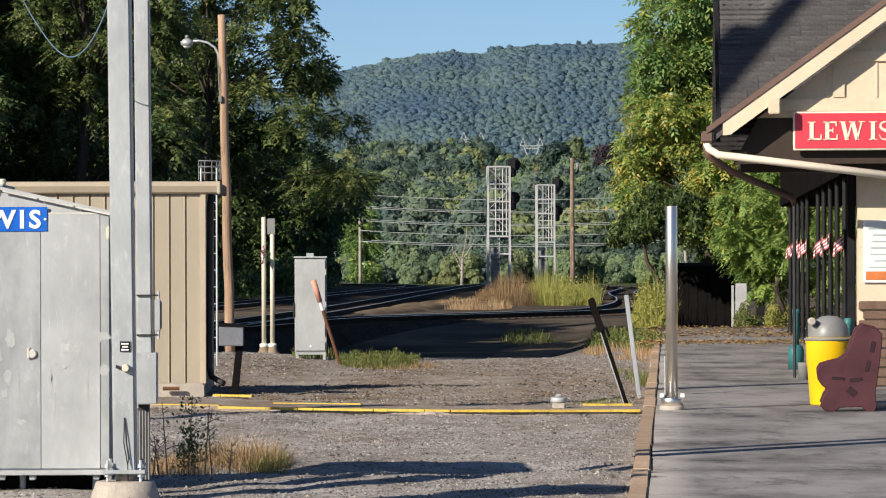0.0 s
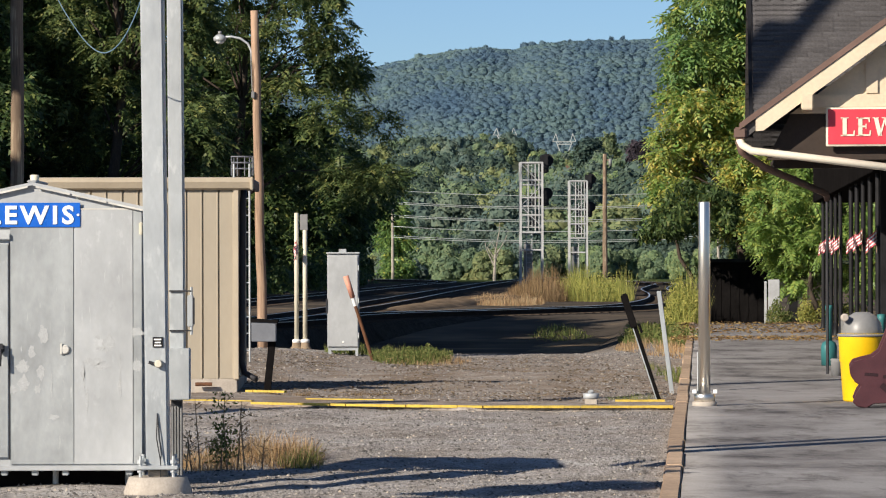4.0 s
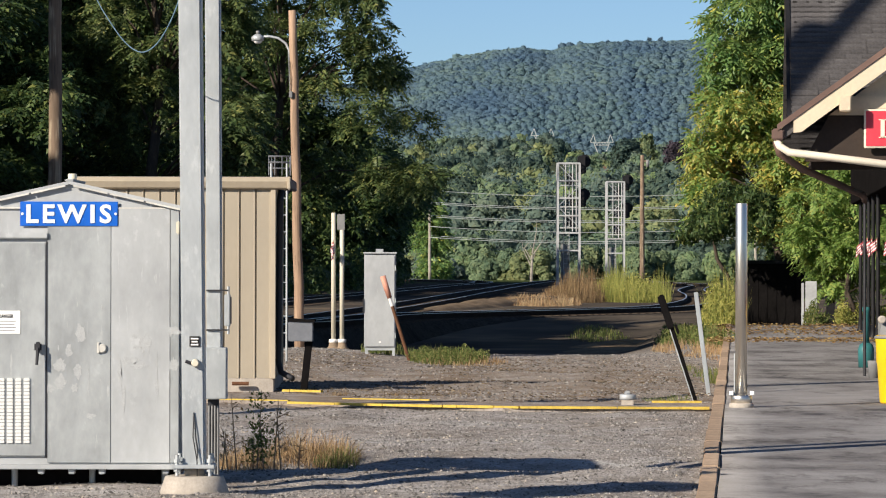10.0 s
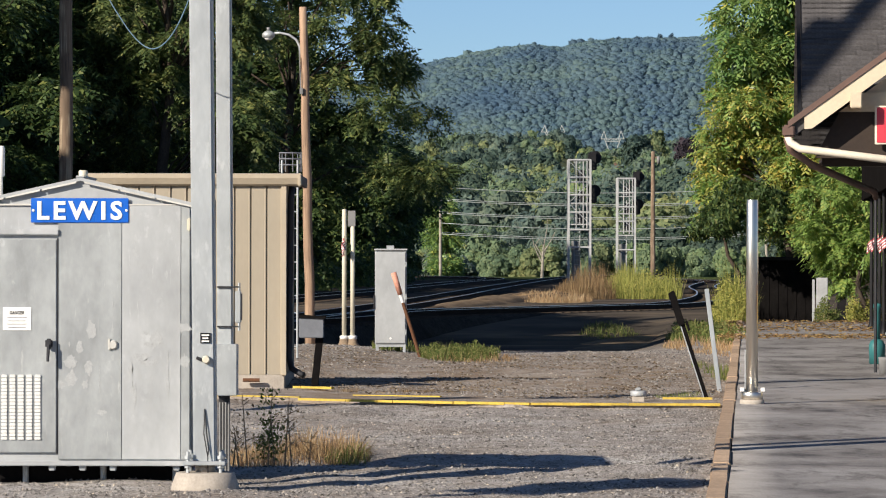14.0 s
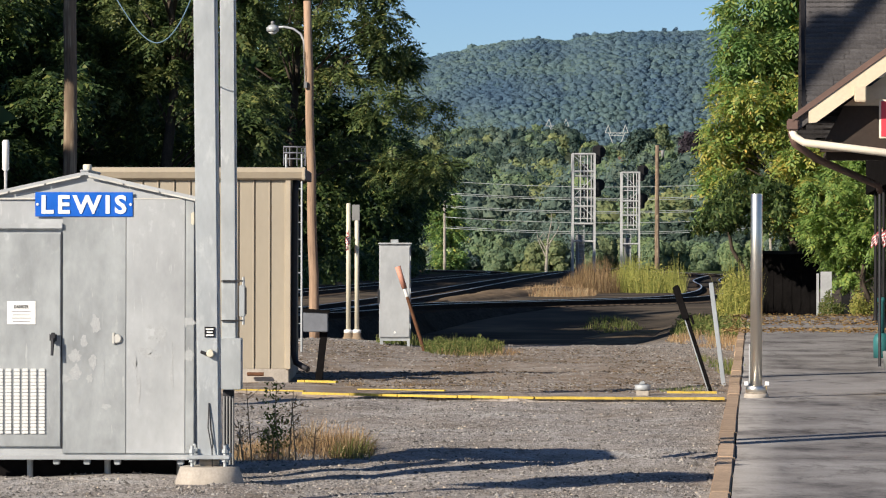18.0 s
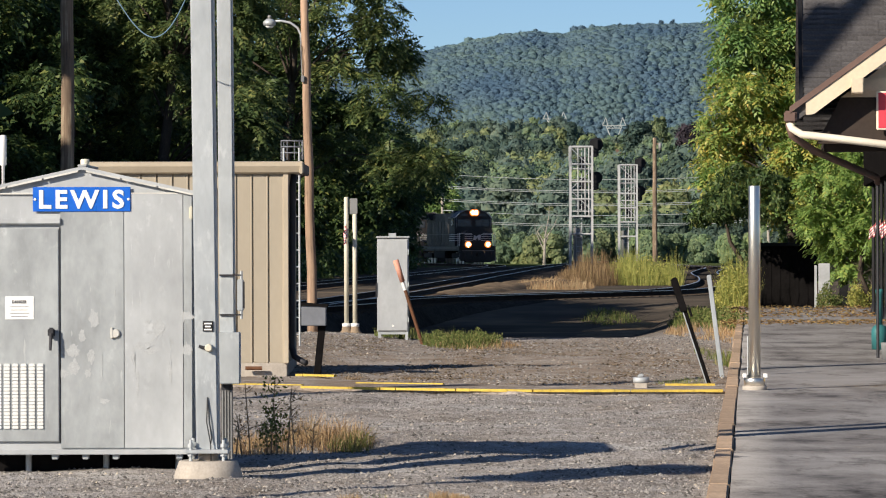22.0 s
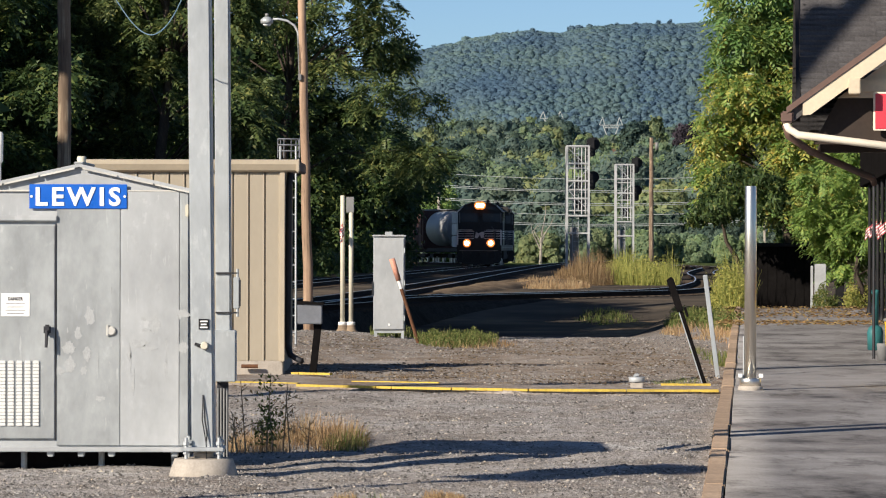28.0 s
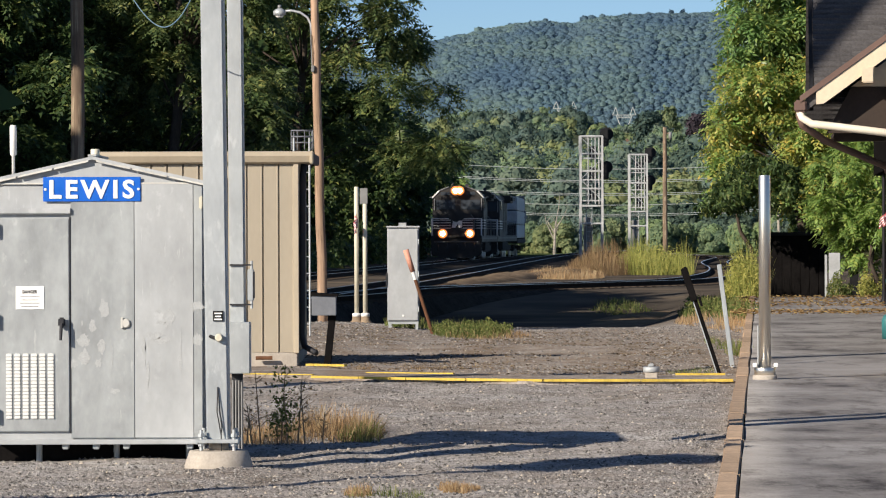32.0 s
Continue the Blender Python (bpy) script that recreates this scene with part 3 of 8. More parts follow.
def platform():
    far = 93.0
    bm = bmesh.new()
    rows = []
    for y in np.arange(8, far + 0.1, 1.0):
        xs = (kerb_x(y) + 0.14, kerb_x(y) + 0.5, kerb_x(y) + 1.5, kerb_x(y) + 3, kerb_x(y) + 6, kerb_x(y) + 30)
        rows.append([bm.verts.new((x, y, 0.012 * noise.noise((x * 0.4, y * 0.3, 1)))) for x in xs])
    for p, q in zip(rows[:-1], rows[1:]):
        for i in range(len(p) - 1):
            bm.faces.new((p[i], p[i + 1], q[i + 1], q[i])).smooth = True
    r = bmesh.ops.extrude_face_region(bm, geom=list(bm.faces))
    bmesh.ops.translate(bm, verts=[v for v in r["geom"] if isinstance(v, bmesh.types.BMVert)], vec=(0, 0, -0.4))
    bmesh.ops.recalc_face_normals(bm, faces=bm.faces)
    tagged(part("pavement", bm, ASPHALT), "worn dark asphalt station platform with patches", "platform", kind="structure")
    # kerb of long stones, set on edge
    kerb = thing("kerb", (0, 0, 0), "rust-brown stone kerb along the platform edge", "kerb")
    kerb["kind"] = "structure"
    rng = random.Random(4)
    y = 20.0
    meshes = []
    for i in range(5):
        L = 1.9 + 0.3 * i
        b = cube((0, L / 2, -0.17), (0.135 + 0.006 * (i % 3), L - 0.018, 0.36), 0.012)
        for v in b.verts:
            v.co += Vector((0.006 * noise.noise(v.co * 3 + Vector((i, 0, 0))), 0, 0.006 * noise.noise(v.co * 2 + Vector((0, i, 0)))))
        me = bpy.data.meshes.new("kerb_stone")
        b.to_mesh(me)
        b.free()
        meshes.append((L, me))
    while y < far:
        L, me = rng.choice(meshes)
        s = part_of("kerb_stone", me, KERB, kerb)
        s.matrix_basis = pose(kerb_x(y) + 0.065 + rng.uniform(-0.005, 0.005), y, 0.004 + rng.uniform(-0.006, 0.006), 0, 0, -4.8 + rng.uniform(-0.1, 0.1))
        y += L * 0.9965


def crossing_path():
    """A paved strip over the lot to the kerb, its edges painted yellow."""
    bm = bmesh.new()
    edge = ((-3.2, 43.9, 46.6), (-1.7, 43.1, 45.6), (-0.6, 42.3, 44.2), (0.8, 41.6, 43.4), (3.2, 41.45, 43.3))
    top = [[bm.verts.new((x, y, -0.076 + 0.012 * (x < 0))) for x, a, b in edge for y in (a, b)][i::2] for i in (0, 1)]
    for i in range(len(edge) - 1):
        bm.faces.new((top[0][i], top[0][i + 1], top[1][i + 1], top[1][i]))
    r = bmesh.ops.extrude_face_region(bm, geom=list(bm.faces))
    bmesh.ops.translate(bm, verts=[v for v in r["geom"] if isinstance(v, bmesh.types.BMVert)], vec=(0, 0, -0.12))
    bmesh.ops.recalc_face_normals(bm, faces=bm.faces)
    path = tagged(part("footpath", bm, GRAVEL), "narrow gravel path with yellow painted timber edges", "path", kind="structure")
    rows = ((-3.15, 43.98, -1.74, 43.3), (-1.72, 42.85, -0.60, 42.22), (-0.58, 42.22, 0.10, 41.9), (0.12, 41.9, 0.98, 41.58), (1.0, 41.58, 2.1, 41.5), (2.12, 41.5, 3.16, 41.45),
            (-1.95, 46.9, -1.45, 46.6), (-1.10, 43.95, -0.05, 43.6), (2.62, 43.25, 3.2, 43.2))
    rng = random.Random(8)
    for x0, y0, x1, y1 in rows:
        a, b = Vector((x0, y0, -0.066)), Vector((x1, y1, -0.066))
        bm = bmesh.new()
        n = 6
        for i in range(n):
            p, q = a.lerp(b, i / n), a.lerp(b, (i + 1) / n)
            mid = (p + q) / 2
            ang = math.degrees(math.atan2(q.y - p.y, q.x - p.x))
            box(bm, (0, 0, 0), ((q - p).length + 0.012, 0.065, 0.026 + rng.uniform(0, 0.006)), 0.0, pose(*(mid + Vector((0, rng.uniform(-0.01, 0.01), 0))), 0, 0, ang))
        part("edge_board", bm, YELLOW, path)


def dirt_banks():
    """Low humps of pale tan dirt between the tracks; the first two stand for a sunlit strip of ground."""
    for x, y, lx, ly, h, turn in ((4.4, 90, 1.3, 5.0, 0.12, -10), (5.6, 100, 1.0, 5.0, 0.14, -20), (1.0, 134, 0.7, 7.0, 0.24, -14), (3.2, 158, 0.6, 9.0, 0.28, -10), (2.2, 143, 0.8, 6.0, 0.30, -16), (4.2, 150, 0.9, 8.0, 0.34, -18), (6.2, 168, 1.0, 10.0, 0.40, -12), (7.6, 190, 1.2, 12.0, 0.45, -8)):
        bm = bmesh.new()
        n = 18
        rows = []
        for i in range(n + 1):
            for_row = []
            for j in range(n + 1):
                u, v = 2 * i / n - 1, 2 * j / n - 1
                q = max(0.0, 1 - u * u - v * v)
                for_row.append(bm.verts.new((u * lx, v * ly, h * q ** 0.8 * (1 + 0.3 * noise.noise((u * 3, v * 4, x))) - 0.06)))
            rows.append(for_row)
        for p, q in zip(rows[:-1], rows[1:]):
            for j in range(n):
                bm.faces.new((p[j], q[j], q[j + 1], p[j + 1])).smooth = True
        o = part("dirt_bank", bm, DIRT)
        o.matrix_basis = pose(x, y, ground_z(x, y) + 0.02, 0, 0, turn)
        tagged(o, "low bank of pale tan dirt between the tracks", "bank", kind="structure")


def along(points, step):
    """Points at even steps on a smooth line through plan points."""
    p = [Vector((*q, 0)) for q in points]
    p = [p[0] * 2 - p[1]] + p + [p[-1] * 2 - p[-2]]
    out = []
    for i in range(1, len(p) - 2):
        for k in range(24):
            t = k / 24
            a, b, c, d = p[i - 1:i + 3]
            out.append(0.5 * ((2 * b) + (c - a) * t + (2 * a - 5 * b + 4 * c - d) * t * t + (3 * b - a - 3 * c + d) * t ** 3))
    out.append(p[-2])
    even, rest = [out[0]], step
    for a, b in zip(out[:-1], out[1:]):
        L = (b - a).length
        s = 0.0
        while L - s >= rest:
            s += rest
            even.append(a.lerp(b, s / L))
            rest = step
        rest -= L - s
    return even


def rail_z(y):
    return 0.08


MAIN = ((-16.5, 20), (-12.8, 60), (-8.9, 108), (-5.4, 152), (-2.9, 185), (0.0, 228), (1.35, 247.5), (2.3, 258), (3.1, 266), (3.8, 279), (3.9, 287), (3.65, 295), (2.95, 304), (1.75, 312), (-0.5, 322), (-4.8, 336), (-13.6, 358), (-34, 396), (-66, 440), (-106, 480), (-160, 520))
SECOND = ((-9.5, 20), (-6.6, 60), (-3.4, 100), (-0.7, 138), (2.0, 185), (4.6, 228), (6.6, 260), (9.5, 300), (14.5, 345), (24, 400))
SPUR = ((-13, 70), (-7.5, 82), (-3.3, 93), (-1.02, 106.6), (3.96, 117), (7.9, 126), (10.6, 145), (12.6, 170), (14.4, 202), (16.8, 230), (18.6, 250), (18.6, 275), (16.5, 320))


def railway(name, line, ties, bed_width=3.4, label=""):
    t = thing(name, (line[0][0], line[0][1], 0), label, "railway track")
    off = Matrix.Translation((-line[0][0], -line[0][1], 0))
    pts = along(line, 1.2)
    bm, bed = bmesh.new(), bmesh.new()
    side = []
    for i, p in enumerate(pts):
        d = (pts[min(i + 1, len(pts) - 1)] - pts[max(i - 1, 0)]).normalized()
        side.append(Vector((d.y, -d.x, 0)))
    # rails with head, web and foot
    shape = ((-0.07, -0.17), (0.07, -0.17), (0.07, -0.15), (0.012, -0.13), (0.012, -0.04), (0.036, -0.03), (0.036, 0.0), (-0.036, 0.0), (-0.036, -0.03), (-0.012, -0.04), (-0.012, -0.13), (-0.07, -0.15))
    for s in (-0.7175, 0.7175):
        bm = bmesh.new()
        prev = None
        for p, n in zip(pts, side):
            ring = [bm.verts.new(off @ Vector((p.x + n.x * (s + a), p.y + n.y * (s + a), rail_z(p.y) + b))) for a, b in shape]
            if prev:
                for i in range(len(shape)):
                    bm.faces.new((prev[i], prev[(i + 1) % len(shape)], ring[(i + 1) % len(shape)], ring[i]))
            prev = ring
        bmesh.ops.recalc_face_normals(bm, faces=bm.faces)
        rl = part("rail", bm, RAIL_SIDE, t, "rail with a brown web")
        bm = bmesh.new()
        prev = None
        for p, n in zip(pts, side):
            ring = [bm.verts.new(off @ Vector((p.x + n.x * (s + q), p.y + n.y * (s + q), rail_z(p.y) + z))) for q, z in ((-0.034, 0.003), (0.034, 0.003), (0.034, 0.012), (-0.034, 0.012))]
            if prev:
                for i in range(4):
                    bm.faces.new((prev[i], prev[(i + 1) % 4], ring[(i + 1) % 4], ring[i]))
            prev = ring
        bmesh.ops.recalc_face_normals(bm, faces=bm.faces)
        part("running_surface", bm, RAIL_STEEL, rl, "bright worn rail top")
    prev = None
    w = bed_width / 2
    for p, n in zip(pts, side):
        zg = ground_z(p.x, p.y) - 0.08
        ring = [bed.verts.new(off @ Vector((p.x + n.x * a, p.y + n.y * a, z))) for a, z in ((-w, zg), (-w + 0.45, rail_z(p.y) - 0.165), (w - 0.45, rail_z(p.y) - 0.165), (w, zg))]
        if prev:
            for i in range(3):
                bed.faces.new((prev[i], prev[i + 1], ring[i + 1], ring[i]))
        prev = ring
    bmesh.ops.recalc_face_normals(bed, faces=bed.faces)
    part("ballast_bed", bed, BALLAST, t, "dark stone ballast")
    me = bpy.data.meshes.new("tie")
    b = cube((0, 0, 0), (2.55, 0.22, 0.16), 0.015)
    b.to_mesh(me)
    b.free()
    for p, q in list(zip(along(line, 0.6)[:-1], along(line, 0.6)[1:])):
        if ties[0] <= p.y <= ties[1]:
            o = part_of("tie", me, TIE_WOOD, t)
            o.matrix_basis = off @ pose(p.x, p.y, rail_z(p.y) - 0.225, 0, 0, math.degrees(math.atan2(q.y - p.y, q.x - p.x)) - 90)
    return t


# ---- station ----
def station():
    LEAN = -4.8          # the building follows the kerb
    X0, Y0, Z0, PITCH = 4.47, 46.5, 3.28, 0.72
    m0 = pose(X0, Y0, 0, 0, 0, LEAN)
    st = new("station_building")
    st.matrix_basis = m0
    tagged(st, "cream and brown railway station with grey shingle roof", "station building")
    half = 5.2
    apex = Z0 + half * PITCH
    k = math.hypot(1, PITCH)
    # front gable: shingled slopes under a brown edge, cream fascia boards
    for sgn in (1, -1):
        bm = bmesh.new()
        x0, x1 = (0, half) if sgn == 1 else (2 * half, half)
        profile(bm, ((x0, Z0 - 0.10), (x1, apex - 0.10), (x1, apex + 0.05), (x0, Z0 + 0.05)), 0.92)
        part("gable_roof", bm, SHINGLE, st, "grey shingled porch roof")
        bm = bmesh.new()
        profile(bm, ((x0 - 0.05 * sgn, Z0 + 0.02), (x1, apex + 0.05), (x1, apex + 0.135), (x0 - 0.05 * sgn, Z0 + 0.105)), 0.10, pose(0, -0.07, 0))
        part("roof_edge", bm, BROWN_TRIM, st, "brown metal drip edge")
        bm = bmesh.new()
        x2 = x0 + 0.16 * sgn
        profile(bm, ((x2, Z0 + 0.0), (x2 + 0.10 * sgn, Z0 + 0.01), (x1, apex - 0.125), (x1, apex + 0.045), (x2, Z0 + 0.045 + 0.16 * PITCH)), 0.045, pose(0, -0.05, 0))
        part("fascia_board", bm, CREAM_WALL, st, "cream fascia board")
    for x in (0.82, 2.9):
        bm = cube((x, 0.10, Z0 + x * PITCH - 0.22), (0.15, 0.55, 0.20), 0.012)
        part("bracket_end", bm, CREAM_WALL, st, "weathered cream beam end")
    # gable wall with battens
    bm = bmesh.new()
    profile(bm, ((0.62, Z0 + 0.24), (2 * half - 0.62, Z0 + 0.24), (half, apex - 0.15)), 0.12, pose(0, 0.30, 0))
    part("gable_wall", bm, CREAM_WALL, st, "cream boarded gable")
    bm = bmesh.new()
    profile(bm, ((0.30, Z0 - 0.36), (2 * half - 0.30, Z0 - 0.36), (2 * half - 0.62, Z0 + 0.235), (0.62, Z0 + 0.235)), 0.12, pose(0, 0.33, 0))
    part("gable_skirt", bm, SHADED_SOFFIT, st, "brown boards under the gable, darkened for shade")
    for x in np.arange(1.665, 2 * half - 1.2, 0.98):
        top = apex - 0.2 - abs(x - half) * PITCH
        part("stile", cube((x, 0.285, (Z0 + 0.5 + top) / 2), (0.15, 0.03, top - Z0 - 0.5)), CREAM_WALL, st)
        top = apex - 0.2 - abs(x + 0.49 - half) * PITCH
        part("batten", cube((x + 0.49, 0.292, (Z0 + 0.5 + top) / 2), (0.022, 0.016, top - Z0 - 0.5)), CREAM_WALL, st)
    for z in (Z0 + 0.40, Z0 + 1.03, Z0 + 1.75):
        wdt = 2 * (half - max(0.55, (z - Z0) / PITCH + 0.25))
        part("rail_board", cube((half, 0.281, z), (wdt, 0.04, 0.17 if z < Z0 + 0.5 else 0.14), 0.006), CREAM_WALL, st)
    part("tie_beam", cube((half, 0.72, Z0 - 0.33), (2 * half - 0.8, 0.24, 0.26), 0.01), SHADED_SOFFIT, st, "timber beam darkened for eave shade")
    part("porch_ceiling", cube((half, 5.5, Z0 - 0.16), (2 * half - 1.1, 9.6, 0.06)), SHADED_SOFFIT, st)
    # main roof behind, ridge across, each shingle course its own step
    courses = 70
    pitch = 1.1
    run = 0.0655
    for side in (0, 1):
        for i in range(courses):
            y = 0.55 + i * run
            z = Z0 + 0.02 + i * run * pitch
            if side:
                y = 0.55 + 2 * courses * run - i * run
            bm = bmesh.new()
            s = -1 if side else 1
            profile(bm, ((0, 0), (0.09 * s, 0.09 * pitch), (0.09 * s, 0.09 * pitch + 0.012), (0, 0.012)), 13.0)
            o = part("shingle_course", bm, SHINGLE, st)
            o.matrix_basis = pose(13.14, y, z, 0, 0, 90)
    # single shingles on the weather side, where the roof is seen
    rng = random.Random(11)
    shing = []
    for wd in (0.22, 0.29, 0.36):
        b = bmesh.new()
        profile(b, ((0, 0.0), (0.085, 0.085 * pitch - 0.014), (0.085, 0.085 * pitch - 0.008), (0, 0.024)), wd - 0.004)
        me = bpy.data.meshes.new("shingle")
        b.to_mesh(me)
        b.free()
        shing.append((wd, me))
    for i in range(36):
        x = 0.14
        while x < 3.2:
            wd, me = rng.choice(shing)
            if x + 0.3 > (i * run * pitch) / PITCH - 1.2:
                o = part_of("shingle", me, SHINGLE, st)
                o.matrix_basis = pose(x + wd, 0.55 + i * run - 0.012 + rng.uniform(-0.006, 0.006), Z0 + 0.020 + i * run * pitch + rng.uniform(-0.002, 0.005), 0, 0, 90)
            x += wd
    rim = bmesh.new()
    profile(rim, ((0.55, Z0 - 0.05), (0.55 + courses * run, Z0 - 0.05 + courses * run * pitch), (0.55 + courses * run, Z0 + 0.07 + courses * run * pitch), (0.55, Z0 + 0.07)), 0.05, pose(0.135, 0, 0, 0, 0, 90))
    part("verge_board", rim, BLACK, st)
    side_wall = bmesh.new()
    profile(side_wall, ((0.7, Z0 - 0.2), (9.9, Z0 - 0.2), (0.55 + courses * run, Z0 - 0.3 + courses * run * pitch)), 0.1, pose(2.6, 0, 0, 0, 0, 90))
    part("side_gable", side_wall, SHADED_SOFFIT, st)
    # gutters and pipes at the corner
    g = cube((-0.04, 0.02, Z0 - 0.02), (0.16, 0.16, 0.15), 0.02)
    part("gutter_end", g, BROWN_TRIM, st, "brown gutter end")
    gu = cube((-0.03, 0.5, Z0 - 0.02), (0.12, 0.85, 0.11), 0.02)
    part("gutter", gu, BROWN_TRIM, st, "brown gutter")
    part("white_downpipe", smooth_bm(pipe(bmesh.new(), ((-0.05, 0.02, Z0 - 0.09), (-0.02, 0.0, Z0 - 0.17), (0.10, -0.03, Z0 - 0.25), (0.38, -0.03, Z0 - 0.285), (2.9, 0.0, Z0 - 0.60)), 0.050, 10)), SIGN_CREAM, st, "cream white downpipe")
    part("brown_downpipe", smooth_bm(pipe(bmesh.new(), ((-0.06, 0.10, Z0 - 0.11), (-0.02, 0.12, Z0 - 0.26), (0.28, 0.5, Z0 - 0.45), (1.22, 4.6, Z0 - 0.72), (1.24, 4.7, Z0 - 0.80)), (0.048, 0.048, 0.048, 0.048, 0.045), 10)), BROWN_TRIM, st, "brown downpipe")
    part("lower_downpipe", rod(bmesh.new(), (1.24, 4.7, Z0 - 0.78), (1.24, 4.7, 0.0), 0.022, 0.022, 12), DARK_STEEL, st, "dark lower downpipe")
    # long canopy on slim black columns
    for i in range(11):
        if i == 5:
            continue
        y = 58.1 + 2.58 * i
        x = 2.875 + 0.084 * y
        q = m0.inverted() @ Vector((x, y, 0))
        col = part("column", rod(bmesh.new(), (q.x, q.y, 0), (q.x, q.y, 3.02), 0.043, 0.043, 14), BLACK, st, "slim black iron column")
        part("column_base", lathe(bmesh.new(), ((0.09, 0), (0.09, 0.05), (0.06, 0.09), (0.045, 0.3)), 14, (q.x, q.y, 0)), BLACK, col)
    q = m0.inverted() @ Vector((9.2, 71.5, 0))
    # the main roof's shade is put into the canopy's black
    part("canopy", cube((q.x + 1.60, q.y, 3.46), (4.1, 31, 0.88), 0.01), FLAT_BLACK, st, "platform canopy, coloured black for shade")
    # black bar stands for the darkness behind the wall's edge
    part("dark_bar", cube((2.12, 6.2, 1.5), (0.11, 0.13, 3.0), 0.01), BLACK, st)
    # waiting room wall below, on a brown stone foot
    wall_y = 1.2
    part("waiting_room_wall", cube((6.29, wall_y + 0.15, 1.95), (8.68, 0.30, 2.28)), CREAM_WALL, st, "cream plastered wall")
    for i in range(9):
        for j in range(5):
            part("foot_stone", cube((2.19 + 0.48 * j + 0.06 * (i % 2), wall_y + 0.11, 0.06 + 0.126 * i), (0.46, 0.34, 0.115), 0.012), BROWN_STONE, st)
    part("long_wall", cube((5.6, 27.2, 1.5), (0.28, 31, 3.0)), SHADED_SOFFIT, st)
    return m0


def smooth_bm(bm):
    for f in bm.faces:
        f.smooth = True
    return bm


def serif_letter(ch, parent, x, y, z, h):
    """One roman capital with serifs, built of strokes. Returns its width."""
    t, th, sr = 0.22 * h, 0.09 * h, 0.10 * h     # thick and thin strokes, serif
    bm = bmesh.new()

    def bar(x0, x1, z0, z1):
        box(bm, (x + (x0 + x1) / 2, y, z + (z0 + z1) / 2), (x1 - x0, 0.012, z1 - z0))

    def stroke(x0, x1, w, z0, z1):
        profile(bm, ((x + x0 - w / 2, z + z0), (x + x0 + w / 2, z + z0), (x + x1 + w / 2, z + z1), (x + x1 - w / 2, z + z1)), 0.012, pose(0, y - 0.006, 0))

    w = {"L": 0.74, "E": 0.76, "W": 1.36, "I": 0.42, "S": 0.66}[ch] * h
    if ch in "LEI":
        bar(sr, sr + t, 0, h)
        bar(0, 2 * sr + t, 0, 0.05 * h)
        bar(0, 2 * sr + t, h * 0.95, h)
    if ch in "LE":
        bar(sr, w, 0, th)
        stroke(w - 0.05 * h, w - 0.01 * h, 0.07 * h, 0, 0.30 * h)
    if ch == "E":
        bar(sr, w * 0.95, h - th, h)
        stroke(w * 0.95 - 0.03 * h, w * 0.95 - 0.05 * h, 0.07 * h, 0.74 * h, h)
        bar(sr, w * 0.68, 0.47 * h, 0.47 * h + th)
        bar(w * 0.64, w * 0.71, 0.38 * h, 0.66 * h)
    if ch == "W":
        for k, (p, q, s_) in enumerate(((0.30, 0.13, t), (0.30, 0.50, th), (0.70, 0.52, t), (0.70, 0.88, th))):
            stroke(w * p, w * q, s_, 0, h)
        for p in (0.13, 0.50, 0.88):
            bar(w * p - 0.17 * h, w * p + 0.17 * h, h * 0.95, h)
    if ch == "S":
        path = [(0.93, 0.74), (0.86, 0.90), (0.66, 0.975), (0.40, 0.965), (0.17, 0.87), (0.13, 0.70), (0.30, 0.58), (0.66, 0.46), (0.87, 0.30), (0.80, 0.12), (0.58, 0.03), (0.32, 0.03), (0.14, 0.12), (0.06, 0.28)]
        wid = [0.03, 0.05, 0.06, 0.08, 0.11, 0.13, 0.16, 0.16, 0.13, 0.11, 0.08, 0.06, 0.05, 0.03]
        for (p, q), (wa, wb) in zip(zip(path[:-1], path[1:]), zip(wid[:-1], wid[1:])):
            va, vb = Vector((p[0] * w, p[1] * h)), Vector((q[0] * w, q[1] * h))
            n = (vb - va).normalized().orthogonal() * h * 0.5
            e = (vb - va).normalized() * 0.012 * h
            profile(bm, [(x + v.x, z + v.y) for v in (va - n * wa - e, va + n * wa - e, vb + n * wb + e, vb - n * wb + e)], 0.012, pose(0, y - 0.006, 0))
    part("letter", bm, SIGN_CREAM, parent, "cream serif letter")
    return w


def station_sign(m0):
    s = thing("station_sign", (0, 0, 0), "red station name sign with cream letters and border", "sign")
    s.matrix_basis = m0 @ pose(2.52, 0.20, 3.34)
    part("board", cube((0, 0, 0), (2.9, 0.06, 0.50), 0.008), SIGN_CREAM, s, "cream border")
    part("face", cube((0, -0.034, 0), (2.85, 0.012, 0.455), 0.003), SIGN_RED, s)
    x = -1.262
    for ch in "LEWIS":
        w = serif_letter(ch, s, x, -0.044, -0.12, 0.24)
        x += w + (0.055 if ch == "W" else 0.024)


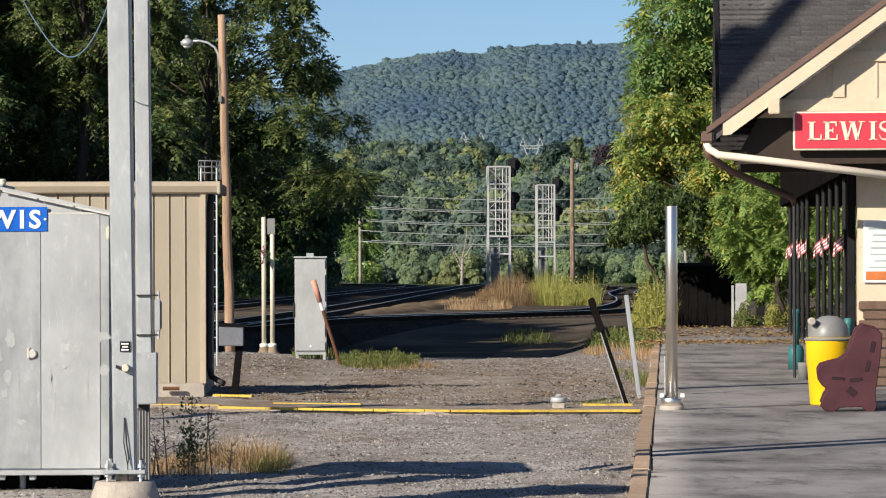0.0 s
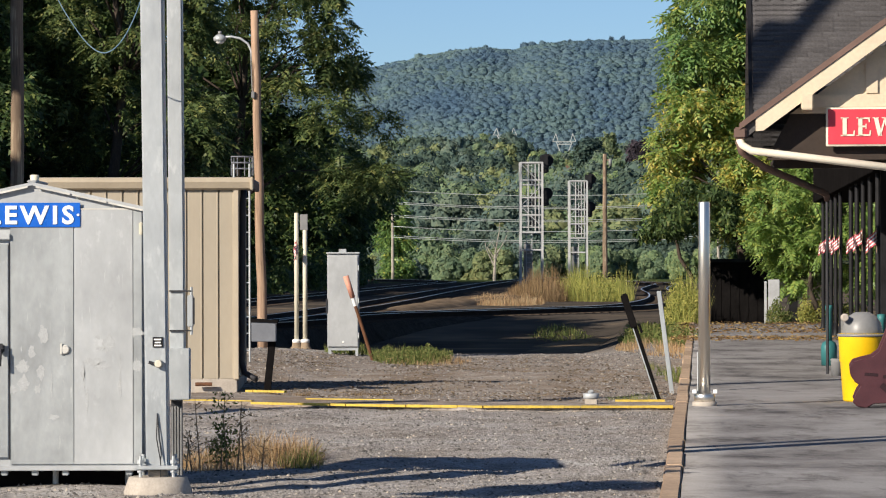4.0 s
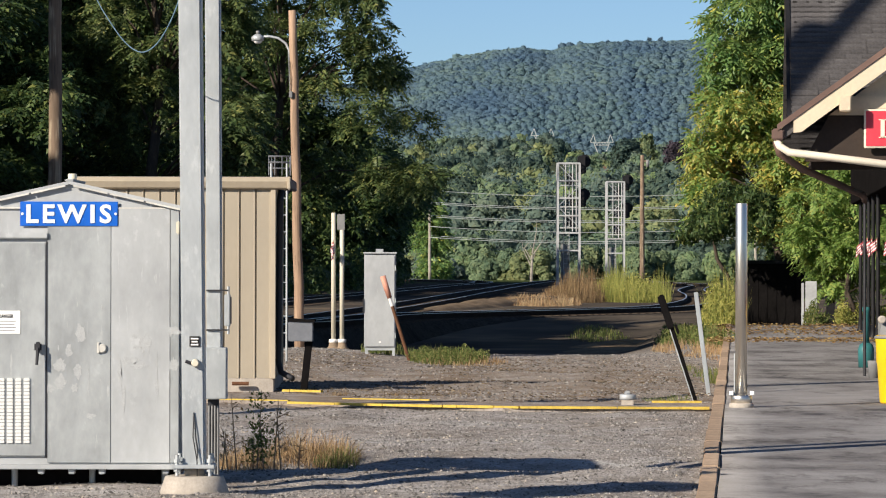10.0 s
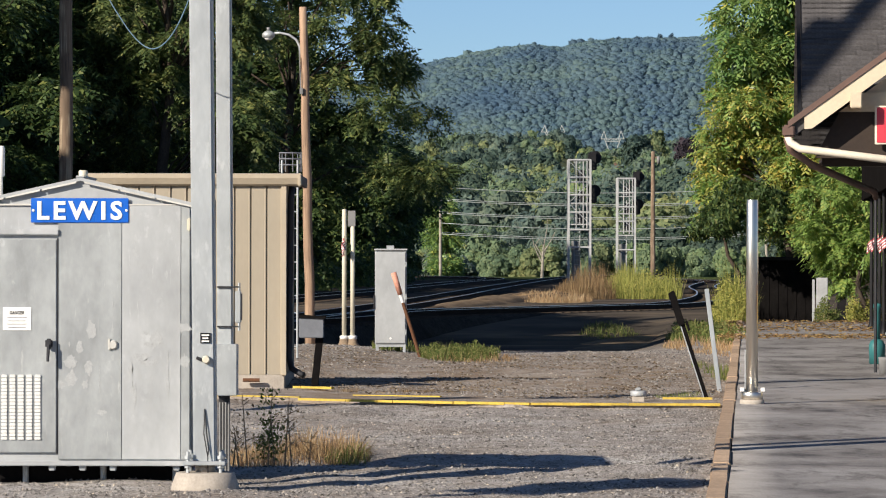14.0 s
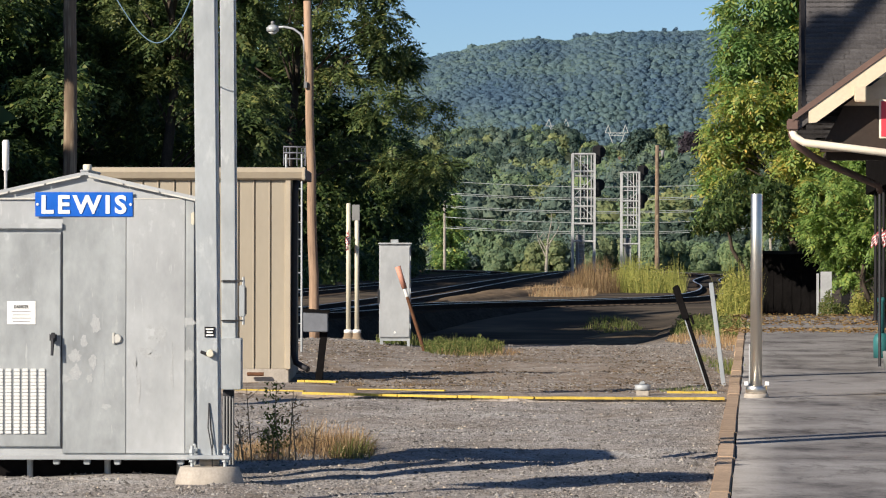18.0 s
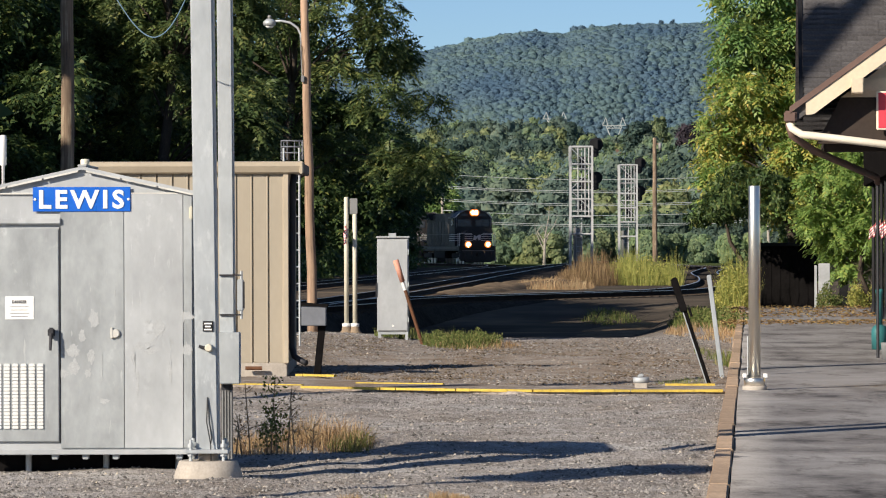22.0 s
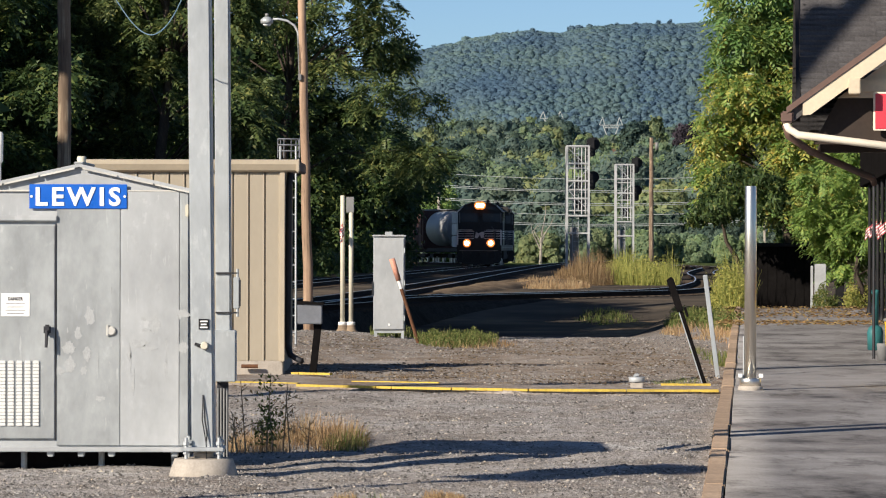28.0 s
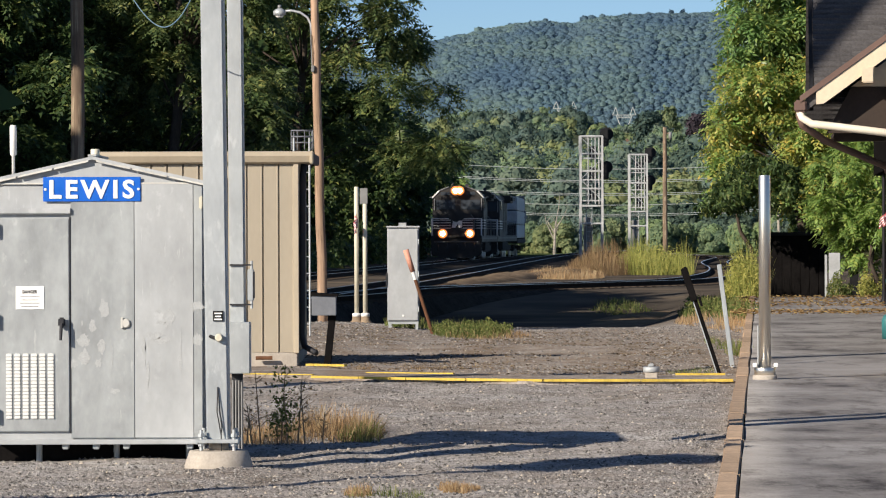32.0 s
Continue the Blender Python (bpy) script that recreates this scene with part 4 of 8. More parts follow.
def poster(m0):
    s = thing("poster", (0, 0, 0), "white notice in a frame with an orange strip", "poster")
    s.matrix_basis = m0 @ pose(2.31, 1.17, 1.782)
    part("frame", cube((0, 0, 0), (0.575, 0.03, 0.825), 0.006), LETTER, s)
    part("sheet", cube((0, -0.017, 0.01), (0.51, 0.006, 0.74)), PAPER, s)
    part("strip", cube((0, -0.021, -0.32), (0.51, 0.005, 0.11)), surface("orange print", (0.55, 0.17, 0.05), 0.6, relief=0), s, "orange strip")
    grey = surface("grey print", (0.35, 0.42, 0.45), 0.6, relief=0)
    for i in range(7):
        part("text_bar", cube((-0.02 + 0.03 * (i % 2), -0.021, 0.30 - 0.085 * i), (0.40 - 0.05 * (i % 3), 0.004, 0.02)), grey, s)


def small_flag(at, turn=0.0, size=0.3):
    f = thing("small_flag", at, "small striped red and white flag on a stick", "flag", "small flags", turn)
    part("stick", rod(bmesh.new(), (0, 0, -0.28), (0, 0, 0.12), 0.006, 0.006, 6), WOOD_PALE, f)
    for i in range(7):
        # each stripe hangs in folds
        bm = bmesh.new()
        n = 6
        z0 = 0.09 - i * 0.032
        a = [bm.verts.new((0.01 - size * 0.62 * j / n, 0.03 * math.sin(j * 1.7 + 0.4 * i), z0 - 0.16 * (j / n) ** 1.2)) for j in range(n + 1)]
        b = [bm.verts.new((0.01 - size * 0.62 * j / n, 0.03 * math.sin(j * 1.7 + 0.4 * i + 0.4), z0 - 0.031 - 0.16 * (j / n) ** 1.2)) for j in range(n + 1)]
        for j in range(n):
            bm.faces.new((a[j], a[j + 1], b[j + 1], b[j]))
        r = bmesh.ops.extrude_face_region(bm, geom=list(bm.faces))
        bmesh.ops.translate(bm, verts=[v for v in r["geom"] if isinstance(v, bmesh.types.BMVert)], vec=(0, 0.003, 0))
        part("stripe", bm, FLAG_RED if i % 2 == 0 else LETTER, f)
    return f


# ---- signal equipment ----
def bungalow():
    X0, X1, Y0, Y1 = -3.60, -1.935, 27.4, 28.3
    zb, ze, zp = 0.03, 2.03, 2.19
    cx = (X0 + X1) / 2
    b = thing("signal_bungalow", (cx, Y0, -0.1), "grey aluminium railway signal bungalow on short legs", "equipment hut")
    off = Matrix.Translation((-cx, -Y0, 0.1))

    def P(name, bm, mat, parent=None, label=""):
        bmesh.ops.transform(bm, matrix=off, verts=bm.verts)
        return part(name, bm, mat, parent or b, label)

    bm = bmesh.new()
    profile(bm, ((X0 + 0.02, zb + 0.03), (X1 - 0.02, zb + 0.03), (X1 - 0.02, ze - 0.012), (cx, zp + 0.006), (X0 + 0.02, ze - 0.012)), Y1 - Y0 - 0.02, pose(0, Y0 + 0.012, 0))
    P("body", bm, ALUMINIUM)
    # front panels, 6 mm proud with gaps
    for x0, x1, mat, lab in ((-2.935, -2.4525, ALU_DARK, "grey weathered panel"), (-2.4495, -2.0035, ALUMINIUM, ""), (-2.0005, X1, ALU_DARK, "corner trim")):
        P("panel", cube(((x0 + x1) / 2, Y0 + 0.004, (zb + 0.06 + 2.0) / 2), (x1 - x0, 0.02, 1.94), 0.003), mat, None, lab)
    # roof with folded edge
    for s in (1, -1):
        bm = bmesh.new()
        e = cx + s * (0.83 + 0.03)
        profile(bm, ((e, ze - 0.03), (cx, zp), (cx, zp + 0.025), (e, ze - 0.005)), Y1 - Y0 + 0.06, pose(0, Y0 - 0.022, 0))
        P("roof_panel", bm, ALUMINIUM, None, "pale folded roof sheet")
        # folded pale edge in short lengths
        for j in range(3):
            x0, x1 = cx + s * (0.03 + 0.275 * j), cx + s * (0.29 + 0.275 * j)
            bm = bmesh.new()
            z0, z1 = zp - 0.012 - abs(x0 - cx) * 0.221, zp - 0.012 - abs(x1 - cx) * 0.221
            profile(bm, ((x0, z0), (x1, z1), (x1, z1 + 0.014), (x0, z0 + 0.014)), 0.008, pose(0, Y0 - 0.031, 0))
            P("edge_strip", bm, TRIM_PALE)
    P("eave_strip", cube((cx, Y0 + 0.003, 2.008), (X1 - X0 - 0.02, 0.024, 0.014), 0.003), TRIM_PALE, None, "pale folded seam")
    P("ridge_cap", cube((cx, (Y0 + Y1) / 2, zp + 0.03), (0.07, Y1 - Y0 + 0.05, 0.02), 0.006), ALUMINIUM)
    P("base_channel", cube((cx, Y0 - 0.01, zb + 0.015), (X1 - X0 + 0.04, 0.07, 0.035), 0.004), ALUMINIUM, None, "pale base channel")
    P("side_channel", cube((X1 - 0.01, (Y0 + Y1) / 2, zb - 0.0), (0.06, Y1 - Y0, 0.07), 0.004), DARK_STEEL)
    for x in (X0 + 0.4, cx + 0.16, X1 - 0.12):
        for y in (Y0 + 0.18, Y1 - 0.2):
            P("leg", rod(bmesh.new(), (x, y, -0.16), (x, y, zb + 0.02), 0.024, 0.024, 12), GALVANIZED)
    for x in (X0 + 0.62, cx + 0.02, cx + 0.25, X1 - 0.1):
        P("bolt_block", cube((x, Y0 + 0.02, zb - 0.02), (0.05, 0.06, 0.04), 0.006), GALVANIZED)
    # added solid block: stops light under the body and blackens the gap
    P("underframe", cube((cx, (Y0 + Y1) / 2 + 0.08, -0.045), (X1 - X0 - 0.16, Y1 - Y0 - 0.30, 0.17)), FLAT_BLACK, None, "black block that darkens the gap under the bungalow")
    # door
    door = P("door", cube((-3.235, Y0 - 0.002, 0.935), (0.58, 0.03, 1.62), 0.006), ALU_DARK, None, "grey sheet metal door")
    P("door_header", cube((-3.25, Y0 - 0.010, 1.80), (0.64, 0.04, 0.045), 0.006), ALUMINIUM)
    P("door_gasket", cube((-2.941, Y0 - 0.002, 0.935), (0.007, 0.02, 1.64)), DARK_STEEL)
    hd = P("door_handle", cube((-3.0, Y0 - 0.05, 0.955), (0.055, 0.035, 0.075), 0.012), DARK_STEEL, door, "dark steel handle")
    bm = rod(bmesh.new(), (-3.0, Y0 - 0.075, 0.95), (-3.005, Y0 - 0.085, 0.82), 0.014, 0.011, 8)
    P("lever", bm, DARK_STEEL, door)
    for z in (0.25, 0.97, 1.66):
        P("hinge", rod(bmesh.new(), (-3.50, Y0 - 0.04, z - 0.05), (-3.50, Y0 - 0.04, z + 0.05), 0.02, 0.02, 10), ALUMINIUM, door)
    # stamped louvres
    lv = bmesh.new()
    profile(lv, ((-0.021, -0.010), (0.021, -0.010), (0.023, 0.0), (0.018, 0.009), (-0.018, 0.009), (-0.023, 0.0)), 0.014)
    me = bpy.data.meshes.new("louvre")
    lv.to_mesh(me)
    lv.free()
    for i in range(6):
        for j in range(19):
            o = part_of("louvre", me, LETTER, door)
            o.matrix_basis = off @ pose(-3.405 + 0.0635 * i, Y0 - 0.030, 0.235 + 0.0262 * j, 14)
    # round lock cover
    P("lock_cover", turned((-2.518, Y0 - 0.006, 0.945), ((0.036, 0), (0.036, 0.012), (0.026, 0.020))), TRIM_PALE, None, "pale round lock cover")
    P("lock_tab", cube((-2.545, Y0 - 0.018, 0.95), (0.02, 0.02, 0.085), 0.004), TRIM_PALE)
    # scuffs, rubbed pale
    rng = random.Random(3)
    for x, z, w, h in ((-2.27, 1.04, 0.05, 0.04), (-2.25, 0.95, 0.07, 0.035), (-2.15, 1.30, 0.02, 0.02), (-2.10, 0.80, 0.008, 0.25), (-2.37, 0.72, 0.007, 0.22), (-2.62, 0.70, 0.007, 0.18), (-2.52, 1.25, 0.008, 0.06), (-2.85, 0.95, 0.012, 0.05), (-2.40, 0.18, 0.03, 0.02),
            (-2.838, 0.819, 0.101, 0.117), (-2.773, 0.927, 0.07, 0.094), (-2.682, 1.056, 0.086, 0.156), (-2.7, 0.768, 0.07, 0.117), (-2.189, 0.991, 0.101, 0.172), (-2.297, 0.854, 0.156, 0.07), (-2.232, 0.811, 0.14, 0.062), (-2.384, 0.768, 0.039, 0.156), (-1.973, 1.077, 0.117, 0.101), (-1.973, 0.819, 0.07, 0.117), (-2.925, 0.639, 0.117, 0.07), (-2.83, 0.682, 0.101, 0.133), (-2.6, 0.433, 0.078, 0.047), (-3.077, 1.056, 0.07, 0.117), (-2.73, 0.648, 0.062, 0.078), (-2.353, 0.562, 0.031, 0.195), (-2.103, 0.648, 0.031, 0.179)):
        bm = bmesh.new()
        n = 18
        bm.faces.new([bm.verts.new((x + w * math.cos(2 * math.pi * i / n) * rng.uniform(0.25, 0.6), Y0 - 0.0075, z + h * math.sin(2 * math.pi * i / n) * rng.uniform(0.25, 0.6))) for i in range(n)])
        r = bmesh.ops.extrude_face_region(bm, geom=list(bm.faces))
        bmesh.ops.translate(bm, verts=[v for v in r["geom"] if isinstance(v, bmesh.types.BMVert)], vec=(0, 0.002, 0))
        bmesh.ops.recalc_face_normals(bm, faces=bm.faces)
        P("scuff", bm, SCUFF)
    # corner lamp bracket and the shaded side panels
    P("corner_bracket", cube((X1 - 0.005, Y0 - 0.03, 1.86), (0.03, 0.05, 0.10), 0.008), CREAM_POST)
    for i in range(5):
        P("side_rib", cube((X1 + 0.005, Y0 + 0.2 + 0.22 * i, 1.0), (0.03, 0.05, 1.9)), ALUMINIUM)
    # vents and antenna on the roof
    P("antenna", turned_up((-3.43, Y0 + 0.5, 2.05), ((0.012, 0), (0.012, 0.18), (0.026, 0.19), (0.028, 0.40), (0.02, 0.42))), WHITE, None, "white stub antenna")
    P("roof_vent", turned_up((cx - 0.06, Y0 + 0.8, 2.16), ((0.035, 0), (0.035, 0.12), (0.03, 0.13))), CREAM_POST)
    # writing
    sg = P("name_plate", cube((-2.771, Y0 - 0.011, 1.965), (0.742, 0.008, 0.186), 0.003), SIGN_BLUE, None, "blue enamel plate")
    lettering("lettering", "LEWIS", 0.19, 0.003, LETTER, b, off @ pose(-2.771, Y0 - 0.018, 1.965) @ FACING, 0.645, "bold white letters", 0.030, 1.28)
    for x in (-3.125, -2.417):
        P("plate_screw", turned((x, Y0 - 0.015, 1.965), ((0.011, 0), (0.009, 0.006))), LETTER, b)
    dn = P("danger_label", cube((-3.245, Y0 - 0.019, 1.142), (0.215, 0.004, 0.175)), LETTER, None, "white warning label")
    lettering("danger_text", "DANGER", 0.035, 0.001, BLACK, b, off @ pose(-3.245, Y0 - 0.0225, 1.188) @ FACING, 0.11)
    for i in range(4):
        P("text_bar", cube((-3.245, Y0 - 0.022, 1.15 - 0.024 * i), (0.15 - 0.02 * (i % 2), 0.002, 0.005)), GREY_PLASTIC)


def turned(at, rings, seg=16):
    """A turned knob that looks towards -y."""
    bm = lathe(bmesh.new(), rings, seg)
    bmesh.ops.transform(bm, matrix=Matrix.Translation(at) @ pose(0, 0, 0, 90), verts=bm.verts)
    return bm


def turned_up(at, rings, seg=14):
    return lathe(bmesh.new(), rings, seg, at)


def masts():
    x, y = -1.756, 26.5
    m = thing("crossing_mast", (x, y, -0.1), "tall square galvanized steel mast on a concrete footing", "mast")
    lean = pose(0, 0, 0.1, 0, -0.62)
    part("footing", lathe(bmesh.new(), ((0.255, -0.05), (0.25, 0.03), (0.215, 0.13), (0.19, 0.135)), 28), CONCRETE, m, "round concrete footing")
    part("shaft", cube((0, 0.0375, 3.9), (0.165, 0.24, 7.6), 0.012, lean), GALVANIZED, m)
    part("collar", lathe(bmesh.new(), ((0.075, 0.13), (0.075, 0.19)), 18), CONCRETE, m)
    part("base_plate", cube((0, 0, 0.205), (0.31, 0.31, 0.028), 0.004), GALVANIZED, m)
    for sx in (-0.12, 0.12):
        for sy in (-0.12, 0.12):
            bo = part("anchor_bolt", rod(bmesh.new(), (sx, sy, 0.12), (sx, sy, 0.29), 0.013, 0.013, 8), GALVANIZED, m)
            for z in (0.17, 0.235):
                part("nut", rod(bmesh.new(), (sx, sy, z), (sx, sy, z + 0.026), 0.026, 0.026, 6), GALVANIZED, bo)
    tag = part("tag_plate", cube((0.005, -0.09, 1.12), (0.075, 0.006, 0.075)), BLACK, m, "small black and white tag")
    for i in range(3):
        part("text_bar", cube((0.005, -0.095, 1.14 - 0.022 * i), (0.055 - 0.012 * (i % 2), 0.004, 0.011)), LETTER, tag)
    part("knob", turned((0.012, -0.085, 0.962), ((0.03, 0), (0.03, 0.03), (0.022, 0.05))), CREAM_POST, m, "capped fitting")
    part("fitting_arm", rod(bmesh.new(), (0.0, -0.10, 0.955), (-0.06, -0.10, 0.975), 0.012, 0.012, 8), DARK_STEEL, m)
    part("ground_wire", pipe(bmesh.new(), ((0.0, -0.09, 0.60), (-0.005, -0.10, 0.42), (0.025, -0.11, 0.25), (0.03, -0.13, 0.02)), 0.0045, 6), DARK_STEEL, m)
    part("ground_wire", pipe(bmesh.new(), ((0.0, -0.09, 0.60), (0.012, -0.10, 0.45), (0.03, -0.10, 0.30), (0.025, -0.11, 0.26)), 0.0045, 6), DARK_STEEL, m)

    x, y = -1.646, 27.2
    g = thing("counterweight_mast", (x, y, -0.1), "slim galvanized mast with a sheet metal box at its foot", "mast")
    part("shaft", cube((0, 0.028, 4.3), (0.114, 0.17, 6.6), 0.01, pose(0, 0, 0, 0, -0.4)), GALVANIZED, g)
    part("foot_box", cube((0.0, -0.05, 0.865), (0.18, 0.19, 0.386), 0.006), GALVANIZED, g, "grey sheet metal box")
    ft = part("channel_foot", cube((-0.015, 0.02, 0.335), (0.082, 0.10, 0.70), 0.004), DARK_STEEL, g, "dark steel channel")
    for i in range(4):
        part("cable", rod(bmesh.new(), (-0.045 + 0.022 * i, -0.035, 0.02), (-0.045 + 0.022 * i, -0.035, 0.62), 0.008, 0.008, 6), GREY_PLASTIC, ft)
    for z in (1.19, 1.488):
        st = part("strap", cube((0.02, -0.065, z), (0.17, 0.02, 0.012)), DARK_STEEL, g)
        part("strap_nut", rod(bmesh.new(), (0.10, -0.065, z - 0.03), (0.10, -0.065, z + 0.03), 0.011, 0.011, 6), GALVANIZED, st)
    part("latch_box", cube((0.092, -0.04, 1.338), (0.045, 0.08, 0.24), 0.006), GALVANIZED, g)
    part("latch_bar", cube((0.118, -0.06, 1.338), (0.012, 0.03, 0.20)), DARK_STEEL, g)
    part("cable_channel", cube((-0.125, 0.2, 1.55), (0.06, 0.08, 1.2), 0.004), BLACK, g, "dark cable channel")
    part("conduit", smooth_bm(pipe(bmesh.new(), ((-0.116, 0.1, 0.2), (-0.116, 0.1, 2.52), (-0.116, 0.1, 2.58)), 0.011, 8)), GALVANIZED, g, "thin conduit")


def blue_cable():
    """From the mast's top, hanging in a bow."""
    key = [Vector(q) for q in ((-1.84, 26.5, 3.80), (-1.85, 26.5, 3.62), (-1.93, 26.55, 3.40), (-2.03, 26.6, 3.23), (-2.13, 26.65, 3.155), (-2.22, 26.7, 3.17), (-2.32, 26.75, 3.26), (-2.42, 26.8, 3.40), (-2.50, 26.85, 3.53), (-2.62, 26.9, 3.78), (-2.9, 27.1, 4.5), (-3.0, 27.1, 4.8))]
    curve = []
    for a, b, c, d in zip(key[:-3], key[1:-2], key[2:-1], key[3:]):
        for k in range(6):
            t = k / 6
            curve.append(0.5 * ((2 * b) + (c - a) * t + (2 * a - 5 * b + 4 * c - d) * t * t + (3 * b - a - 3 * c + d) * t ** 3))
    at = curve[0]
    c = thing("hanging_cable", at, "blue grey cable hanging from the mast", "cable")
    part("cable", pipe(bmesh.new(), [q - at for q in curve], 0.0048, 6), BLUE_CABLE, c)
    part("clamp", cube((0.02, 0, 0.02), (0.05, 0.05, 0.05), 0.005), DARK_STEEL, c)


def shed():
    X0, X1, Y0, Y1 = -4.66, -2.13, 47.7, 50.6
    cx = (X0 + X1) / 2
    s = thing("equipment_shed", (cx, Y0, -0.13), "tan ribbed steel shed on a concrete slab", "shed")
    off = Matrix.Translation((-cx, -Y0, 0.13))

    def P(name, bm, mat, label=""):
        bmesh.ops.transform(bm, matrix=off, verts=bm.verts)
        return part(name, bm, mat, s, label)

    P("slab", cube((cx, (Y0 + Y1) / 2, -0.06), (X1 - X0 + 0.04, Y1 - Y0 + 0.04, 0.27), 0.012), CONCRETE, "pale concrete slab")
    P("core", cube((cx, (Y0 + Y1) / 2, 1.31), (X1 - X0 - 0.06, Y1 - Y0 - 0.06, 2.5)), TAN_STEEL)
    # ribbed sheets: a wide pan, then a narrow raised rib
    pitch = 0.2035
    for side in range(2):
        L = X1 - X0 if side == 0 else Y1 - Y0
        cnt = round(L / pitch)
        for i in range(cnt):
            a = i * L / cnt
            w = L / cnt
            bm = bmesh.new()
            out = ((a, 0.03), (a, -0.014), (a + w * 0.80, -0.014), (a + w * 0.82, -0.020), (a + w * 0.88, -0.020), (a + w * 0.90, 0.012), (a + w * 0.96, 0.012), (a + w, -0.014), (a + w, 0.03))
            lo = [bm.verts.new((x, y, 0.07)) for x, y in out]
            hi = [bm.verts.new((x, y, 2.6)) for x, y in out]
            for j in range(len(out) - 1):
                bm.faces.new((lo[j], lo[j + 1], hi[j + 1], hi[j]))
            bm.faces.new(lo[::-1])
            bm.faces.new(hi)
            m = Matrix.Translation((X0, Y0, 0)) if side == 0 else pose(X1, Y0, 0, 0, 0, 90)
            bmesh.ops.transform(bm, matrix=m, verts=bm.verts)
            bmesh.ops.recalc_face_normals(bm, faces=bm.faces)
            P("wall_sheet", bm, TAN_STEEL)
    P("corner_trim", cube((X1 + 0.005, Y0 - 0.012, 1.33), (0.07, 0.08, 2.54), 0.006), TAN_TRIM)
    P("roof", cube((cx + 0.03, (Y0 + Y1) / 2, 2.655), (X1 - X0 + 0.16, Y1 - Y0 + 0.2, 0.10)), TAN_STEEL)
    bm = bmesh.new()
    profile(bm, ((0, 0), (-0.035, 0.02), (-0.075, 0.10), (-0.075, 0.155), (0.02, 0.165), (0.02, 0)), X1 - X0 + 0.28, pose(X1 + 0.20, Y0 - 0.06, 2.565, 0, 0, 90))
    P("eave_trim", bm, TAN_TRIM, "tan eave gutter")
    P("gutter_end", cube((X1 + 0.215, Y0 - 0.09, 2.645), (0.05, 0.13, 0.17), 0.012), TAN_TRIM)
    P("side_trim", cube((X1 + 0.17, (Y0 + Y1) / 2 + 0.06, 2.66), (0.06, Y1 - Y0, 0.14), 0.01), BROWN_TRIM)
    P("downspout", smooth_bm(pipe(bmesh.new(), ((X1 + 0.10, Y0 + 0.25, 2.56), (X1 + 0.08, Y0 + 0.28, 2.40), (X1 + 0.06, Y0 + 0.3, 0.28), (X1 + 0.10, Y0 + 0.25, 0.14), (X1 + 0.26, Y0 + 0.05, 0.06)), 0.042, 8)), DARK_STEEL, "dark downspout")
    P("stub_pipe", rod(bmesh.new(), (X0 + 2.0, Y0 - 0.12, 0.0), (X0 + 2.22, Y0 - 0.12, 0.0), 0.025, 0.025, 10), RUST)


def ladder_mast():
    """Signal ladder with a cage, half hidden by the shed."""
    x, y = -2.55, 60.0
    t = thing("signal_ladder", (x, y, ground_z(x, y)), "grey steel signal ladder with a small railed platform", "ladder")
    for s in (-0.16, 0.10):
        part("stile", rod(bmesh.new(), (s, 0, 0), (s, 0, 3.3), 0.018, 0.018, 8), GALVANIZED, t)
    for i in range(11):
        part("rung", rod(bmesh.new(), (-0.16, 0, 0.2 + 0.28 * i), (0.10, 0, 0.2 + 0.28 * i), 0.01, 0.01, 6), GALVANIZED, t)
    ring = ((-0.20, 0, 0), (-0.17, 0.3, 0), (0.13, 0.32, 0), (0.16, 0, 0), (-0.20, 0, 0))
    for z in (3.22, 3.32, 3.42):
        part("cage_ring", pipe(bmesh.new(), [(x, y, z) for x, y, _ in ring], 0.010, 6), SHADE_GREY, t)
    for x, y in ((-0.20, 0), (-0.10, 0), (0.02, 0), (0.10, 0.02), (0.16, 0), (-0.17, 0.3), (0.13, 0.32)):
        part("cage_bar", rod(bmesh.new(), (x, y, 3.10), (x, y, 3.43), 0.009, 0.009, 6), SHADE_GREY, t)


def utility_pole(x, y, height, r0, r1, mat, label, lean=(0.0, 0.0)):
    z = ground_z(x, y)
    p = thing("utility_pole", (x, y, z), label, "pole")
    n = 10
    pts = [(lean[0] * i / n + 0.012 * math.sin(2.1 * i + x), lean[1] * i / n, -0.1 + (height + 0.1) * i / n) for i in range(n + 1)]
    part("shaft", pipe(bmesh.new(), pts, [r0 + (r1 - r0) * i / n for i in range(n + 1)], 14), mat, p)
    return p


